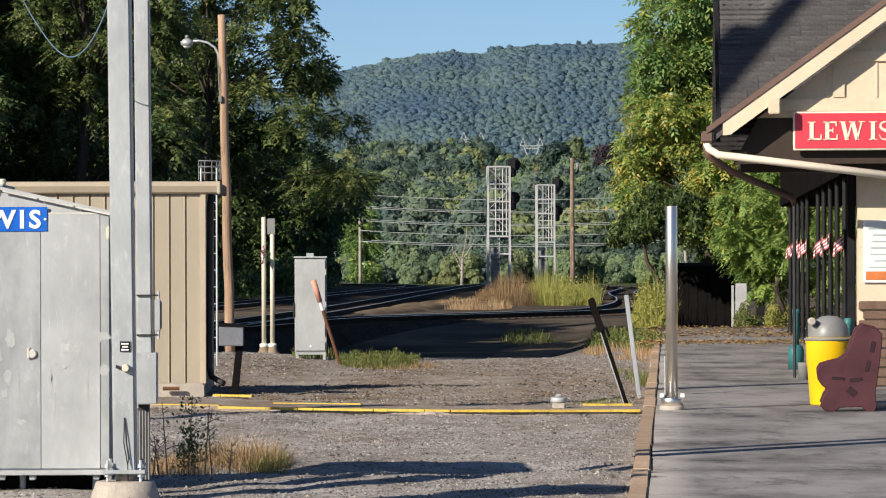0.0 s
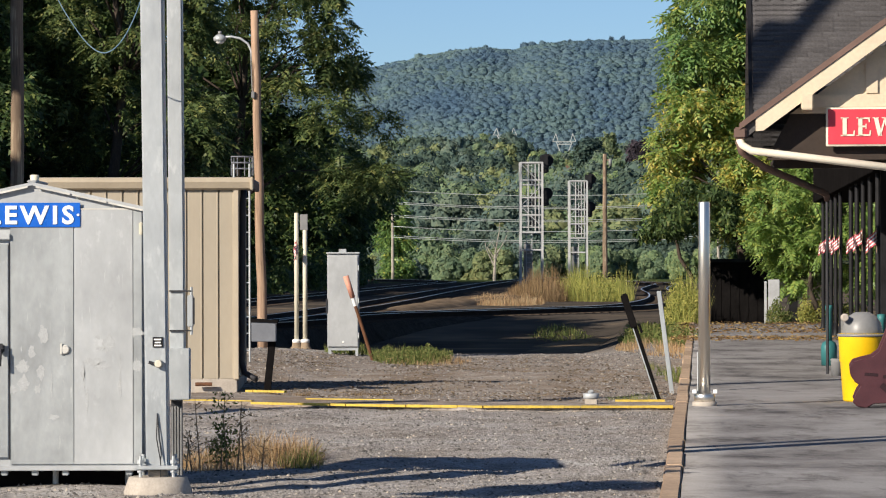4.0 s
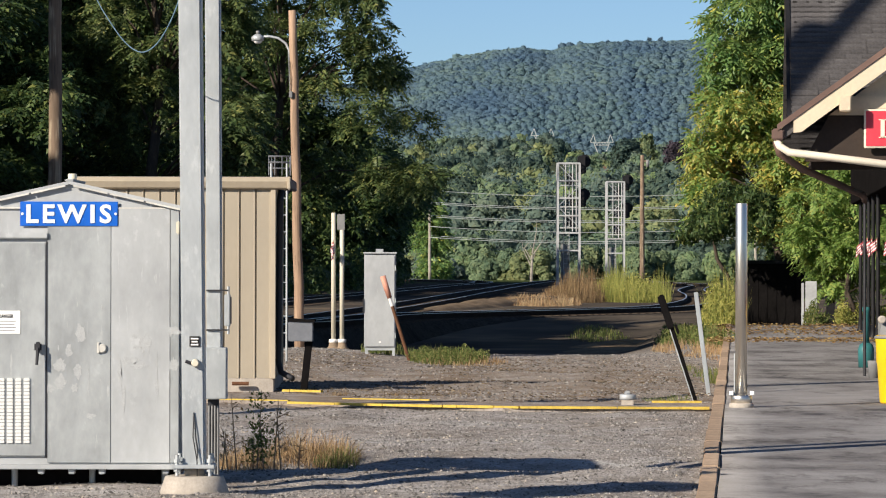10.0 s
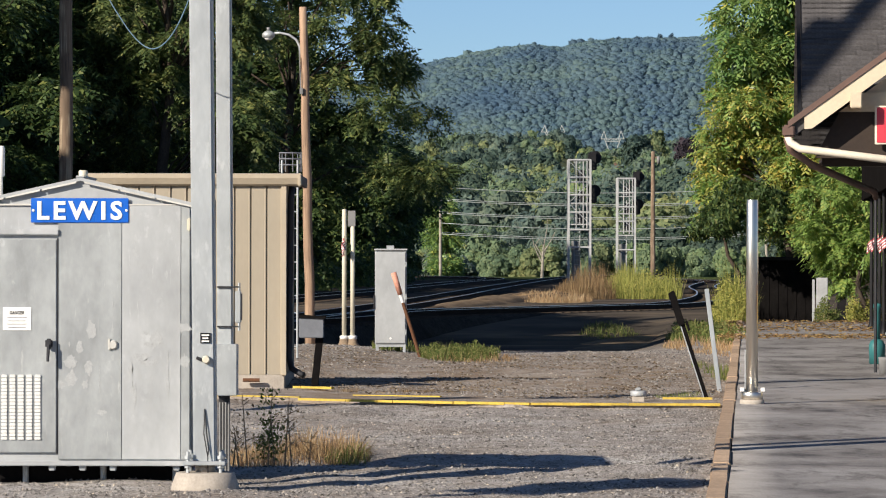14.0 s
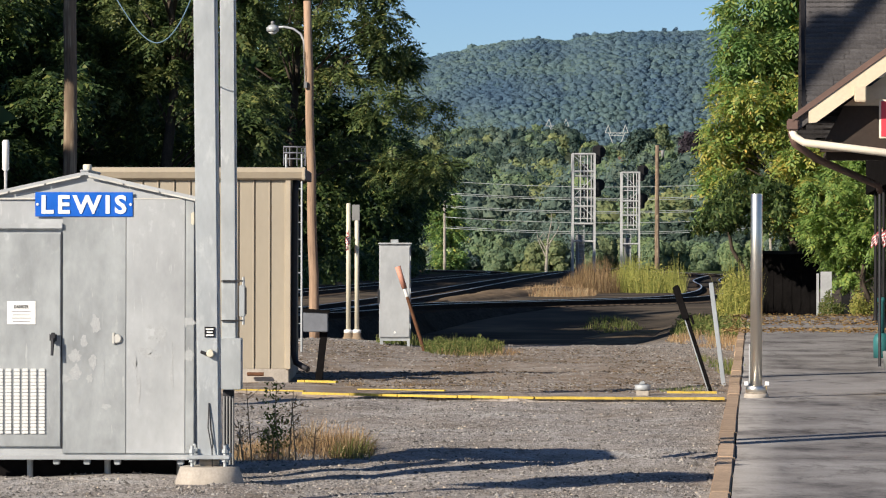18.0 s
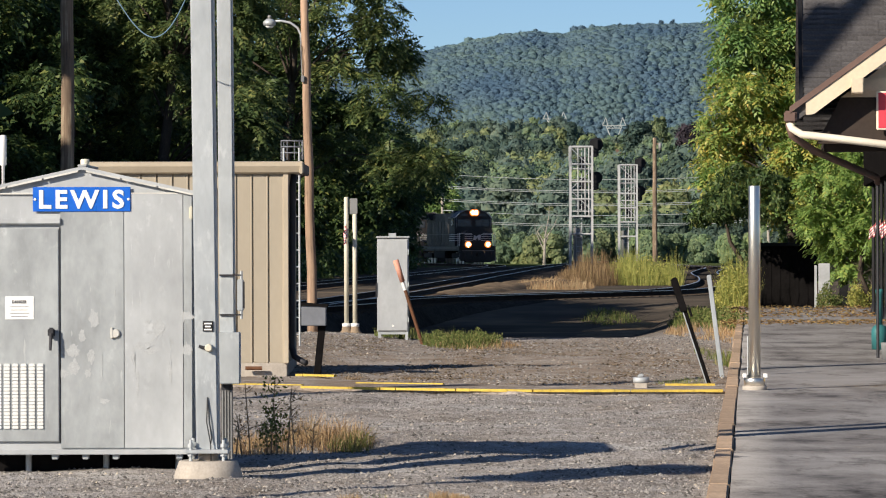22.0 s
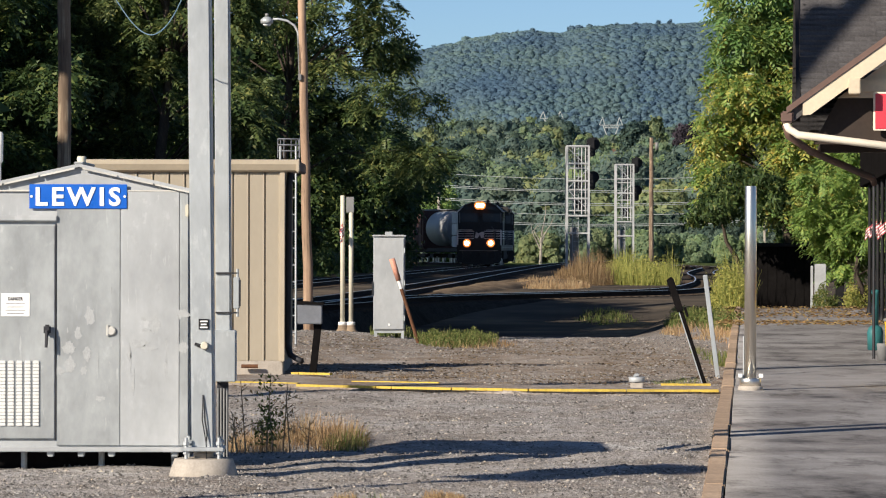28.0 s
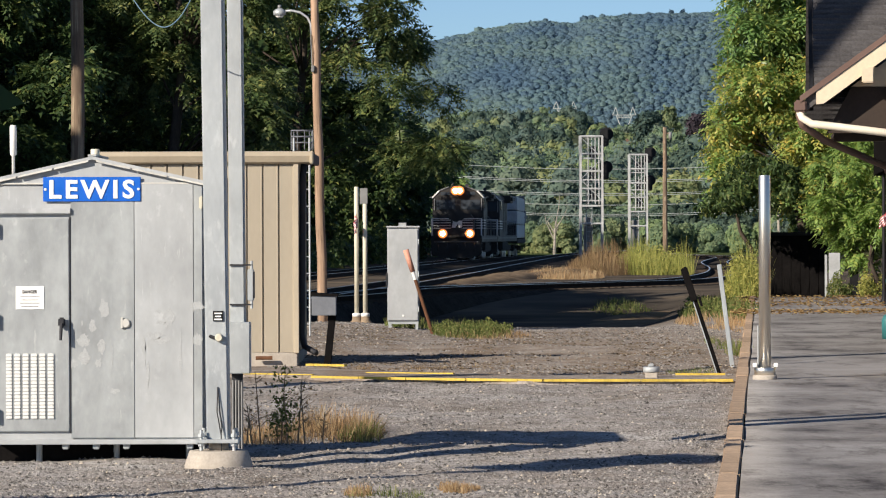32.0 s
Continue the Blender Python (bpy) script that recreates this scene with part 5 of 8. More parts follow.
def poles():
    utility_pole(-7.88, 75, 11.5, 0.155, 0.125, WOOD, "weathered brown wooden utility pole beside the shed")
    p = utility_pole(-2.70, 72.7, 6.88, 0.105, 0.078, WOOD_PALE, "wooden lamp pole with a street light arm", (-0.16, 0.0))
    arm = part("arm", smooth_bm(pipe(bmesh.new(), ((-0.22, 0, 5.86), (-0.23, 0, 6.08), (-0.30, 0, 6.22), (-0.45, 0, 6.32), (-0.62, 0, 6.355), (-0.74, 0, 6.35)), 0.026, 8)), GALVANIZED, p, "grey lamp arm")
    part("lamp_head", lathe(bmesh.new(), ((0.07, -0.09), (0.125, -0.07), (0.13, 0.0), (0.07, 0.05), (0.05, 0.06)), 16, (-0.86, 0, 6.34)), GALVANIZED, p, "grey lamp head")
    part("lens", lathe(bmesh.new(), ((0.05, -0.13), (0.08, -0.10), (0.085, -0.085)), 14, (-0.86, 0, 6.34)), LETTER, p)
    part("photocell", lathe(bmesh.new(), ((0.035, 0.055), (0.04, 0.12), (0.02, 0.13)), 12, (-0.86, 0, 6.34)), GREY_PLASTIC, p)
    part("conduit", rod(bmesh.new(), (-0.20, -0.085, 5.14), (-0.23, -0.085, 5.86), 0.012, 0.012, 6), GREY_PLASTIC, p)
    part("junction_box", cube((-0.19, -0.11, 5.18), (0.07, 0.06, 0.13), 0.008), GREY_PLASTIC, p)
    # tall pole before the lot, whose shade falls on the roof
    q = utility_pole(-6.75, 37.05, 14.2, 0.20, 0.15, WOOD, "tall weathered wooden pole")
    part("transformer", lathe(bmesh.new(), ((0.22, 11.7), (0.24, 11.75), (0.24, 12.45), (0.2, 12.5)), 16, (-0.30, 0, 0.3)), GREY_PLASTIC, q, "grey transformer can")


def side_post():
    """Stands beside the camera's field, unseen; added so that its board shades the gravel."""
    p = thing("sign_post", (-4.7, 21.6, -0.1), "unseen steel post with a board, added for its shadow", "sign")
    part("post", rod(bmesh.new(), (0, 0, -0.05), (0, 0, 4.6), 0.06, 0.05, 12), GALVANIZED, p)
    part("board", cube((0, -0.07, 3.85), (0.95, 0.02, 1.15), 0.006, pose(0, 0, 0, 0, 0, -42)), ALUMINIUM, p, "plain grey board")
    for z in (3.5, 4.2):
        part("clamp", cube((0, -0.03, z), (0.16, 0.10, 0.05), 0.006, pose(0, 0, 0, 0, 0, -42)), DARK_STEEL, p)


def trackside_box():
    y = 47.6
    b = thing("trackside_box", (-1.72, y, -0.13), "grey metal box with a dark lid on a leaning post", "box")
    part("post", cube((0, 0, 0.36), (0.095, 0.05, 0.78), 0.006, pose(-0.0, 0, 0, 0, 6)), FLAT_BLACK, b, "black leaning post")
    part("case", cube((-0.035, -0.03, 0.82), (0.325, 0.2, 0.26), 0.008), SHADE_GREY, b)
    bm = bmesh.new()
    profile(bm, ((-0.205, 0.955), (0.145, 0.94), (0.16, 0.97), (-0.20, 0.995)), 0.26, pose(0, -0.15, 0))
    part("lid", bm, FLAT_BLACK, b, "dark lid")


def twin_posts():
    y = 71.6
    t = thing("twin_post_sign", (-1.995, y, ground_z(-1.9, y)), "two cream posts carrying a small grey plate", "sign posts")
    z0 = ground_z(-1.9, y)
    for x, top in ((0, 2.587), (0.168, 2.25)):
        po = part("post", lathe(bmesh.new(), ((0.045, 0.15), (0.045, top - z0 - 0.01), (0.03, top - z0)), 16, (x, 0, 0)), CREAM_POST, t)
        ft = part("footing", lathe(bmesh.new(), ((0.24, -0.08), (0.16, 0.02), (0.095, 0.10), (0.085, 0.17), (0.07, 0.18)), 16, (x, 0, 0)), MORTAR, t, "rough brown mortar footing")
        part("collar", lathe(bmesh.new(), ((0.085, 0.165), (0.088, 0.23), (0.05, 0.24)), 16, (x, 0, 0)), LETTER, po, "white collar")
    part("plate", cube((0.148, -0.02, 2.40 - z0), (0.155, 0.03, 0.315), 0.006), GREY_PLASTIC, t, "plain grey plate")


def cabinet():
    y = 66.7
    z0 = ground_z(-1.0, y)
    c = thing("relay_cabinet", (-0.998, y, z0), "grey aluminium relay cabinet on legs", "cabinet")
    b = part("body", cube((0, 0.25, 0.89 - z0), (0.585, 0.5, 1.74), 0.01), ALUMINIUM, c)
    part("door", cube((-0.006, -0.012, 0.885 - z0), (0.555, 0.022, 1.68), 0.006), ALUMINIUM, c, "plain door")
    part("lid", cube((0.0, 0.24, 1.775 - z0), (0.62, 0.56, 0.03), 0.006), ALUMINIUM, c)
    part("lifting_plate", cube((-0.01, 0.0, 1.80 - z0), (0.15, 0.012, 0.11), 0.006), GALVANIZED, c)
    part("latch", cube((-0.305, -0.01, 0.80 - z0), (0.03, 0.05, 0.26), 0.006), DARK_STEEL, c)
    part("base_frame", cube((0, 0.25, 0.0 - z0 - 0.0), (0.56, 0.48, 0.05)), GALVANIZED, c)
    for sx in (-0.25, 0.25):
        for sy in (0.03, 0.45):
            part("leg", cube((sx, sy, (-z0 - 0.02) / 2 - 0.03), (0.05, 0.05, -z0 + 0.1)), GALVANIZED, c)
    for z in (0.25, 0.9, 1.5):
        part("hinge", rod(bmesh.new(), (0.285, -0.02, z - z0 - 0.05), (0.285, -0.02, z - z0 + 0.05), 0.012, 0.012, 8), GALVANIZED, c)
    part("spot", turned((0.0, -0.024, 0.05 - z0 + 0.08), ((0.022, 0), (0.018, 0.006))), LETTER, c)


def switch_stand():
    y = 64.0
    s = thing("marker_stake", (-0.42, y, ground_z(-0.42, y)), "rusty leaning stake with a faded orange top", "stake")
    z0 = ground_z(-0.42, y)
    a, b = Vector((0, 0, -0.05)), Vector((-0.49, 0, 1.36 - z0))
    part("rod", rod(bmesh.new(), a, a.lerp(b, 0.66), 0.032, 0.03, 10), RUST, s)
    part("sleeve", rod(bmesh.new(), a.lerp(b, 0.655), a.lerp(b, 0.76), 0.032, 0.034, 10), WHITE, s, "white sleeve")
    part("cap", smooth_bm(rod(bmesh.new(), a.lerp(b, 0.75), b, 0.046, 0.052, 12)), ORANGE, s, "faded orange top")


def leaning_signs():
    y = 44.0
    s = thing("leaning_sign", (3.2, y, -0.11), "dark leaning post with a sign seen from the back", "sign")
    a, b = Vector((0, 0, -0.02)), Vector((-0.43, 0, 1.30))
    d = (b - a)
    tilt = math.degrees(math.atan2(d.x, d.z))
    part("post", cube((0, 0, 0.69), (0.05, 0.035, 1.40), 0.004, pose(0, 0, 0, 0, tilt)), FLAT_BLACK, s)
    part("post_edge", cube((-0.028, -0.01, 0.55), (0.012, 0.03, 1.1), 0.0, pose(0, 0, 0, 0, tilt)), GALVANIZED, s, "bright edge")
    part("plate", cube((-0.012, -0.03, 1.17), (0.085, 0.03, 0.42), 0.006, pose(0, 0, 0, 0, tilt)), FLAT_BLACK, s, "dark plate")
    part("plate_edge", cube((0.055, -0.02, 0.93), (0.03, 0.04, 0.12), 0.004, pose(0, 0, 0, 0, tilt)), FLAT_BLACK, s)
    y = 47.0
    s = thing("leaning_post", (3.58, y, -0.11), "pale grey flat steel post leaning over", "post")
    part("post", cube((0, 0, 0.66), (0.058, 0.04, 1.36), 0.006, pose(0, 0, 0, 0, -7.2)), GALVANIZED, s)


def bollard():
    b = thing("bollard", (3.40, 39.9, 0.0), "tall brushed stainless steel bollard on a round base", "bollard")
    part("tube", lathe(bmesh.new(), ((0.066, 0.1), (0.066, 2.25), (0.060, 2.262), (0.0601, 2.2621)), 36), STAINLESS, b)
    part("flange", lathe(bmesh.new(), ((0.118, 0.05), (0.118, 0.13), (0.108, 0.14), (0.07, 0.142)), 32), STAINLESS, b, "steel collar")
    part("mortar_base", lathe(bmesh.new(), ((0.14, -0.02), (0.135, 0.05), (0.12, 0.055)), 28), CONCRETE, b)
    for s in (-1, 1):
        part("bracket", cube((s * 0.115, -0.05, 0.165), (0.045, 0.045, 0.045), 0.004), LETTER, b, "white block")
    part("conduit", rod(bmesh.new(), (-0.075, 0.0, 0.13), (-0.075, 0.0, 0.60), 0.008, 0.008, 8), GALVANIZED, b)


def ground_lamp():
    g = thing("ground_cap", (2.29, 42.6, -0.075), "dented silver cap on a small concrete block", "cap")
    part("block", cube((0, 0, 0.02), (0.15, 0.15, 0.10), 0.012), CONCRETE, g)
    part("cap", lathe(bmesh.new(), ((0.085, 0.06), (0.098, 0.07), (0.095, 0.115), (0.085, 0.125), (0.03, 0.12)), 20), ALUMINIUM, g, "silver cap")
    part("flap", cube((0.03, 0, 0.14), (0.07, 0.10, 0.035), 0.01, pose(0, 0, 0, 0, -14)), ALUMINIUM, g)


def bench():
    b = thing("bench", (4.93, 39.3, 0.0), "maroon plastic park bench standing on the platform", "bench", "", -7.0)
    shape = ((0.085, 0.016), (0.19, 0.0), (0.265, 0.047), (0.49, 0.055), (0.545, 0.0), (0.625, -0.01), (0.655, 0.05), (0.64, 0.20), (0.665, 0.36), (0.71, 0.71), (0.718, 0.85), (0.655, 0.91), (0.50, 0.95), (0.43, 0.89), (0.37, 0.735), (0.32, 0.615), (0.245, 0.556), (0.125, 0.526), (0.035, 0.50), (0.0, 0.44), (0.01, 0.36), (0.06, 0.283), (0.125, 0.243), (0.075, 0.165), (0.035, 0.067))
    for y in (0.0, 1.35):
        bm = bmesh.new()
        profile(bm, shape, 0.09, pose(0, y, 0))
        bmesh.ops.bevel(bm, geom=list(bm.edges), offset=0.008, segments=1, affect="EDGES", clamp_overlap=True)
        e = part("end_panel", bm, MAROON, b, "moulded maroon end panel")
        for x, z, w, h, a in ((0.24, 0.365, 0.15, 0.045, 4), (0.435, 0.35, 0.14, 0.05, -8), (0.56, 0.50, 0.05, 0.16, 12), (0.615, 0.71, 0.05, 0.15, 12), (0.385, 0.22, 0.11, 0.09, 40)):
            # nearly flush plates for the slat slots, the recess shade in their colour
            part("slat_slot", cube((0, 0, 0), (w, 0.03, h * 0.8), 0.004, pose(x, y + 0.011, z, 0, a)), MAROON_SLOT, e)
    for i in range(3):
        part("seat_slat", cube((0.14 + 0.13 * i, 0.70, 0.43 - 0.02 * i), (0.115, 1.30, 0.045), 0.008), MAROON, b)
    for i in range(3):
        part("back_slat", cube((0.50 + 0.045 * i, 0.70, 0.52 + 0.14 * i), (0.045, 1.30, 0.12), 0.008), MAROON, b)


def litter_bin():
    b = thing("litter_bin", (5.325, 41.25, 0.0), "yellow plastic litter bin with a grey dome lid", "bin")
    part("drum", lathe(bmesh.new(), ((0.215, 0.0), (0.225, 0.02), (0.255, 0.45), (0.262, 0.46), (0.273, 0.72), (0.282, 0.74), (0.278, 0.77), (0.26, 0.775)), 32), YELLOW_BIN, b)
    part("rim", lathe(bmesh.new(), ((0.287, 0.74), (0.292, 0.755), (0.287, 0.77), (0.27, 0.772)), 32), GREY_PLASTIC, b)
    part("dome_lid", lathe(bmesh.new(), ((0.235, 0.765), (0.24, 0.79), (0.212, 0.90), (0.16, 0.975), (0.085, 1.018), (0.01, 1.024)), 28), GREY_PLASTIC, b, "grey dome lid")
    part("lid_flap", cube((0.05, -0.21, 0.865), (0.22, 0.03, 0.10), 0.01, pose(0, 0, 0, -18)), DARK_STEEL, b)
    part("paper_roll", turned((-0.22, -0.1, 0.96), ((0.045, 0), (0.045, 0.10), (0.03, 0.105))), CONCRETE, b, "white round fitting")
    part("strut", cube((-0.22, 0.0, 0.86), (0.05, 0.05, 0.17), 0.008), GREY_PLASTIC, b)
    p = thing("small_bucket", (6.14, 50.3, 0.0), "small grey plastic bucket", "bucket")
    part("pail", lathe(bmesh.new(), ((0.08, 0), (0.09, 0.2), (0.095, 0.24), (0.08, 0.245)), 18), RAIL_GREY, p)
    h = thing("hydrant_post", (6.65, 55.5, 0.0), "teal painted iron standpipe on a round base", "standpipe")
    part("base", lathe(bmesh.new(), ((0.12, 0), (0.125, 0.28), (0.10, 0.35), (0.05, 0.38)), 20), TEAL, h)
    part("standpipe", lathe(bmesh.new(), ((0.05, 0.37), (0.05, 0.85), (0.06, 0.87), (0.06, 0.92), (0.03, 0.93)), 16), TEAL, h)
    h2 = thing("hydrant_post", (6.72, 50.0, 0.0), "teal painted iron standpipe on a round base", "standpipe")
    part("standpipe", lathe(bmesh.new(), ((0.05, 0.0), (0.05, 0.75), (0.06, 0.77), (0.06, 0.86), (0.03, 0.87)), 16), TEAL, h2)


# ---- plants ----
def leaf_quads(centers, size, rng, outward=None, droop=0.3, loose=0.55, wide=0.24):
    """Pointed leaves at the given places, each a folded diamond that lies on its clump, more or less loosely."""
    n = len(centers)
    if outward is None:
        outward, loose = np.zeros((n, 3)), 1.0
    face = outward + loose * rng.normal(size=(n, 3))
    face /= np.linalg.norm(face, axis=1)[:, None] + 1e-9
    d = np.cross(face, rng.normal(size=(n, 3)))
    d[:, 2] -= droop
    d /= np.linalg.norm(d, axis=1)[:, None] + 1e-9
    s = np.cross(d, face)
    s /= np.linalg.norm(s, axis=1)[:, None] + 1e-9
    k = (size * (0.6 + 0.8 * rng.random(n)))[:, None]
    up = np.cross(s, d)
    v = np.empty((n, 4, 3))
    v[:, 0] = centers
    v[:, 1] = centers + d * k * 0.5 + s * k * wide + up * k * 0.05
    v[:, 2] = centers + d * k
    v[:, 3] = centers + d * k * 0.5 - s * k * wide + up * k * 0.05
    return v.reshape(-1, 3)


def leaf_tris(centers, size, rng, outward, loose=0.45):
    """Three-cornered leaf sprays for far crowns."""
    n = len(centers)
    face = outward + loose * rng.normal(size=(n, 3))
    face /= np.linalg.norm(face, axis=1)[:, None] + 1e-9
    d = np.cross(face, rng.normal(size=(n, 3)))
    d /= np.linalg.norm(d, axis=1)[:, None] + 1e-9
    s = np.cross(d, face)
    k = (size * (0.5 + 1.0 * rng.random(n)))[:, None]
    v = np.empty((n, 3, 3))
    v[:, 0] = centers + d * k * 0.55
    v[:, 1] = centers - d * k * 0.40 + s * k * 0.38
    v[:, 2] = centers - d * k * 0.35 - s * k * 0.38
    return v.reshape(-1, 3)


def crown_points(blobs, per, rng, shell=0.55):
    """Leaf places in small sprays, spread over round clumps, thicker towards the clumps' skins."""
    pts, out = [], []
    for (cx, cy, cz, r) in blobs:
        n = max(6, int(per * r * r))
        sprays = max(4, n // 14)
        d = rng.normal(size=(sprays, 3))
        d /= np.linalg.norm(d, axis=1)[:, None]
        rad = r * (shell + (1 - shell) * rng.random(sprays)) * (1 + 0.22 * np.sin(5 * d[:, 0] + 3 * d[:, 2] + cx) + 0.15 * rng.normal(size=sprays))
        sc = np.array((cx, cy, cz)) + d * rad[:, None] * (1, 1, 0.8)
        idx = rng.integers(0, sprays, n)
        o = d[idx]
        p = sc[idx] + rng.normal(size=(n, 3)) * r * 0.13 * (1, 1, 0.7)
        pts.append(p)
        out.append(o)
    return np.concatenate(pts), np.concatenate(out)


def frond_faces(bases, dirs, length, rng, pairs=5, leaf=0.34, wide=0.15, sag=0.35, corners=4):
    """Feathered leaves: leaflets in pairs along a drooping stalk, and one at its tip."""
    n = len(bases)
    L = (length * (0.65 + 0.7 * rng.random(n)))[:, None]
    d = dirs / (np.linalg.norm(dirs, axis=1)[:, None] + 1e-9)
    side = np.cross(d, np.array((0, 0, 1.0)) + 0.35 * rng.normal(size=(n, 3)))
    side /= np.linalg.norm(side, axis=1)[:, None] + 1e-9
    down = np.array((0, 0, -1.0))
    out = []
    for k in range(pairs + 1):
        t = 0.18 + 0.82 * k / pairs
        at = bases + d * L * t + down * L * sag * t * t
        for sg in ((-1, 1) if k < pairs else (0,)):
            ld = side * sg * 0.85 + d * (0.45 if sg else 1.0) + down * (0.30 + 0.25 * rng.random((n, 1)))
            ld /= np.linalg.norm(ld, axis=1)[:, None]
            wd = np.cross(ld, np.cross(side, d) + 0.25 * rng.normal(size=(n, 3)))
            wd /= np.linalg.norm(wd, axis=1)[:, None] + 1e-9
            q = L * leaf * (1.0 - 0.35 * abs(t - 0.5))
            if corners == 3:
                out.append(np.stack([at + ld * q * 0.1 + wd * q * wide, at + ld * q, at + ld * q * 0.25 - wd * q * wide * 1.3], 1))
            else:
                out.append(np.stack([at, at + ld * q * 0.45 + wd * q * wide, at + ld * q, at + ld * q * 0.45 - wd * q * wide], 1))
    return np.concatenate(out).reshape(-1, 3), n * (2 * pairs + 1)


def frond_crown(blobs, per, length, rng, mat, parent, pairs=5, sprays=7, leaf=0.34, wide=0.15, flat=0.75, corners=4):
    """Rosettes of feathered leaves over round clumps."""
    bases, dirs = [], []
    for cx, cy, cz, r in blobs:
        n = max(5, int(per * r * r))
        d = rng.normal(size=(n, 3))
        d[:, 2] = d[:, 2] * 0.8 + 0.25
        d /= np.linalg.norm(d, axis=1)[:, None]
        at = np.array((cx, cy, cz)) + d * (r * (0.62 + 0.42 * rng.random((n, 1)))) * (1, 1, flat)
        for _ in range(sprays):
            f = d * 0.75 + rng.normal(size=(n, 3)) * 0.75
            f[:, 2] = f[:, 2] * 0.5 - 0.28
            bases.append(at)
            dirs.append(f)
    v, n = frond_faces(np.concatenate(bases), np.concatenate(dirs), length, rng, pairs, leaf, wide, corners=corners)
    return quads("crown", v, n, mat, parent, corners=corners)


def skeleton(t, height, blobs, trunk, seed, rng):
    """A bent tapering trunk, with a limb to every second clump."""
    n = 7
    ctr = [Vector((0.25 * math.sin(i * 1.3 + seed), 0.25 * math.cos(i * 1.7), height * 0.8 * i / n)) for i in range(n + 1)]
    ctr[0] = Vector((0, 0, -0.2))
    bm = bmesh.new()
    pipe(bm, ctr, [trunk * (1 - 0.8 * i / n) for i in range(n + 1)], 10)
    part("trunk", bm, BARK, t)
    for (x, y, z, r) in blobs[::2]:
        j = min(range(n + 1), key=lambda q: abs(ctr[q].z - z * 0.75))
        a, b = ctr[j], Vector((x, y, z))
        if (b - a).length > 0.32 * height:
            continue
        mid = (a + b) / 2 + Vector((0, 0, 0.12 * (b - a).length))
        bm = bmesh.new()
        pipe(bm, (a, mid, b), (trunk * 0.24, trunk * 0.14, trunk * 0.05), 6)
        for q in range(3):
            rod(bm, mid.lerp(b, 0.4 + 0.2 * q), b + Vector(rng.normal(size=3)) * r * 0.7, trunk * 0.08, trunk * 0.03, 5)
        part("limb", bm, BARK, t)


def feathered_tree(at, height, blobs, mat, label, length, per, seed, trunk=0.25, pairs=5, sprays=7, leaf=0.34, wide=0.15, corners=3):
    rng = np.random.default_rng(seed)
    t = thing("tree", at, label, "tree")
    skeleton(t, height, blobs, trunk, seed, rng)
    frond_crown(blobs, per, length, rng, mat, t, pairs, sprays, leaf, wide, corners=corners)
    return t


def clumps_between(rng, n, heights, lefts, rights, depth, r0, r1, bare=0.0):
    """Clumps that fill a crown between two side outlines; some stand out at the sides."""
    out = []
    for i in range(n):
        z = heights[0] + (heights[-1] - heights[0]) * rng.random()
        a, b = float(np.interp(z, heights, lefts)), float(np.interp(z, heights, rights))
        r = r0 + (r1 - r0) * rng.random() ** 1.5
        u = rng.random()
        x = b - r * (0.6 + 0.5 * rng.random()) if i % 3 == 0 else a + r + (b - a - 2 * r) * u
        if bare and noise.noise((x * 0.35, z * 0.45, 3)) < bare - 0.5:
            continue
        out.append((x, depth * (2 * rng.random() - 1), z, r))
    return out


def tree(name, at, height, spread, blobs, mat, label, leaf=0.25, per=900, seed=1, trunk=0.25, droop=0.3, wide=0.24):
    rng = np.random.default_rng(seed)
    t = thing(name, at, label, "tree")
    skeleton(t, height, blobs, trunk, seed, rng)
    p, o = crown_points(blobs, per, rng)
    quads("crown", leaf_quads(p, leaf, rng, o, droop, 0.55, wide), len(p), mat, t, label="")
    return t


def blobs_in(rng, n, sx, sy, z0, z1, r0, r1, lean=0.0):
    """Clumps in a rough egg between two heights."""
    out = []
    for i in range(n):
        h = rng.random()
        w = math.sin(math.pi * (0.12 + 0.80 * h)) ** 0.7
        a = rng.random() * 2 * math.pi
        q = math.sqrt(rng.random())
        out.append((sx * w * q * math.cos(a) + lean * h, sy * w * q * math.sin(a), z0 + (z1 - z0) * h, r0 + (r1 - r0) * rng.random()))
    return out


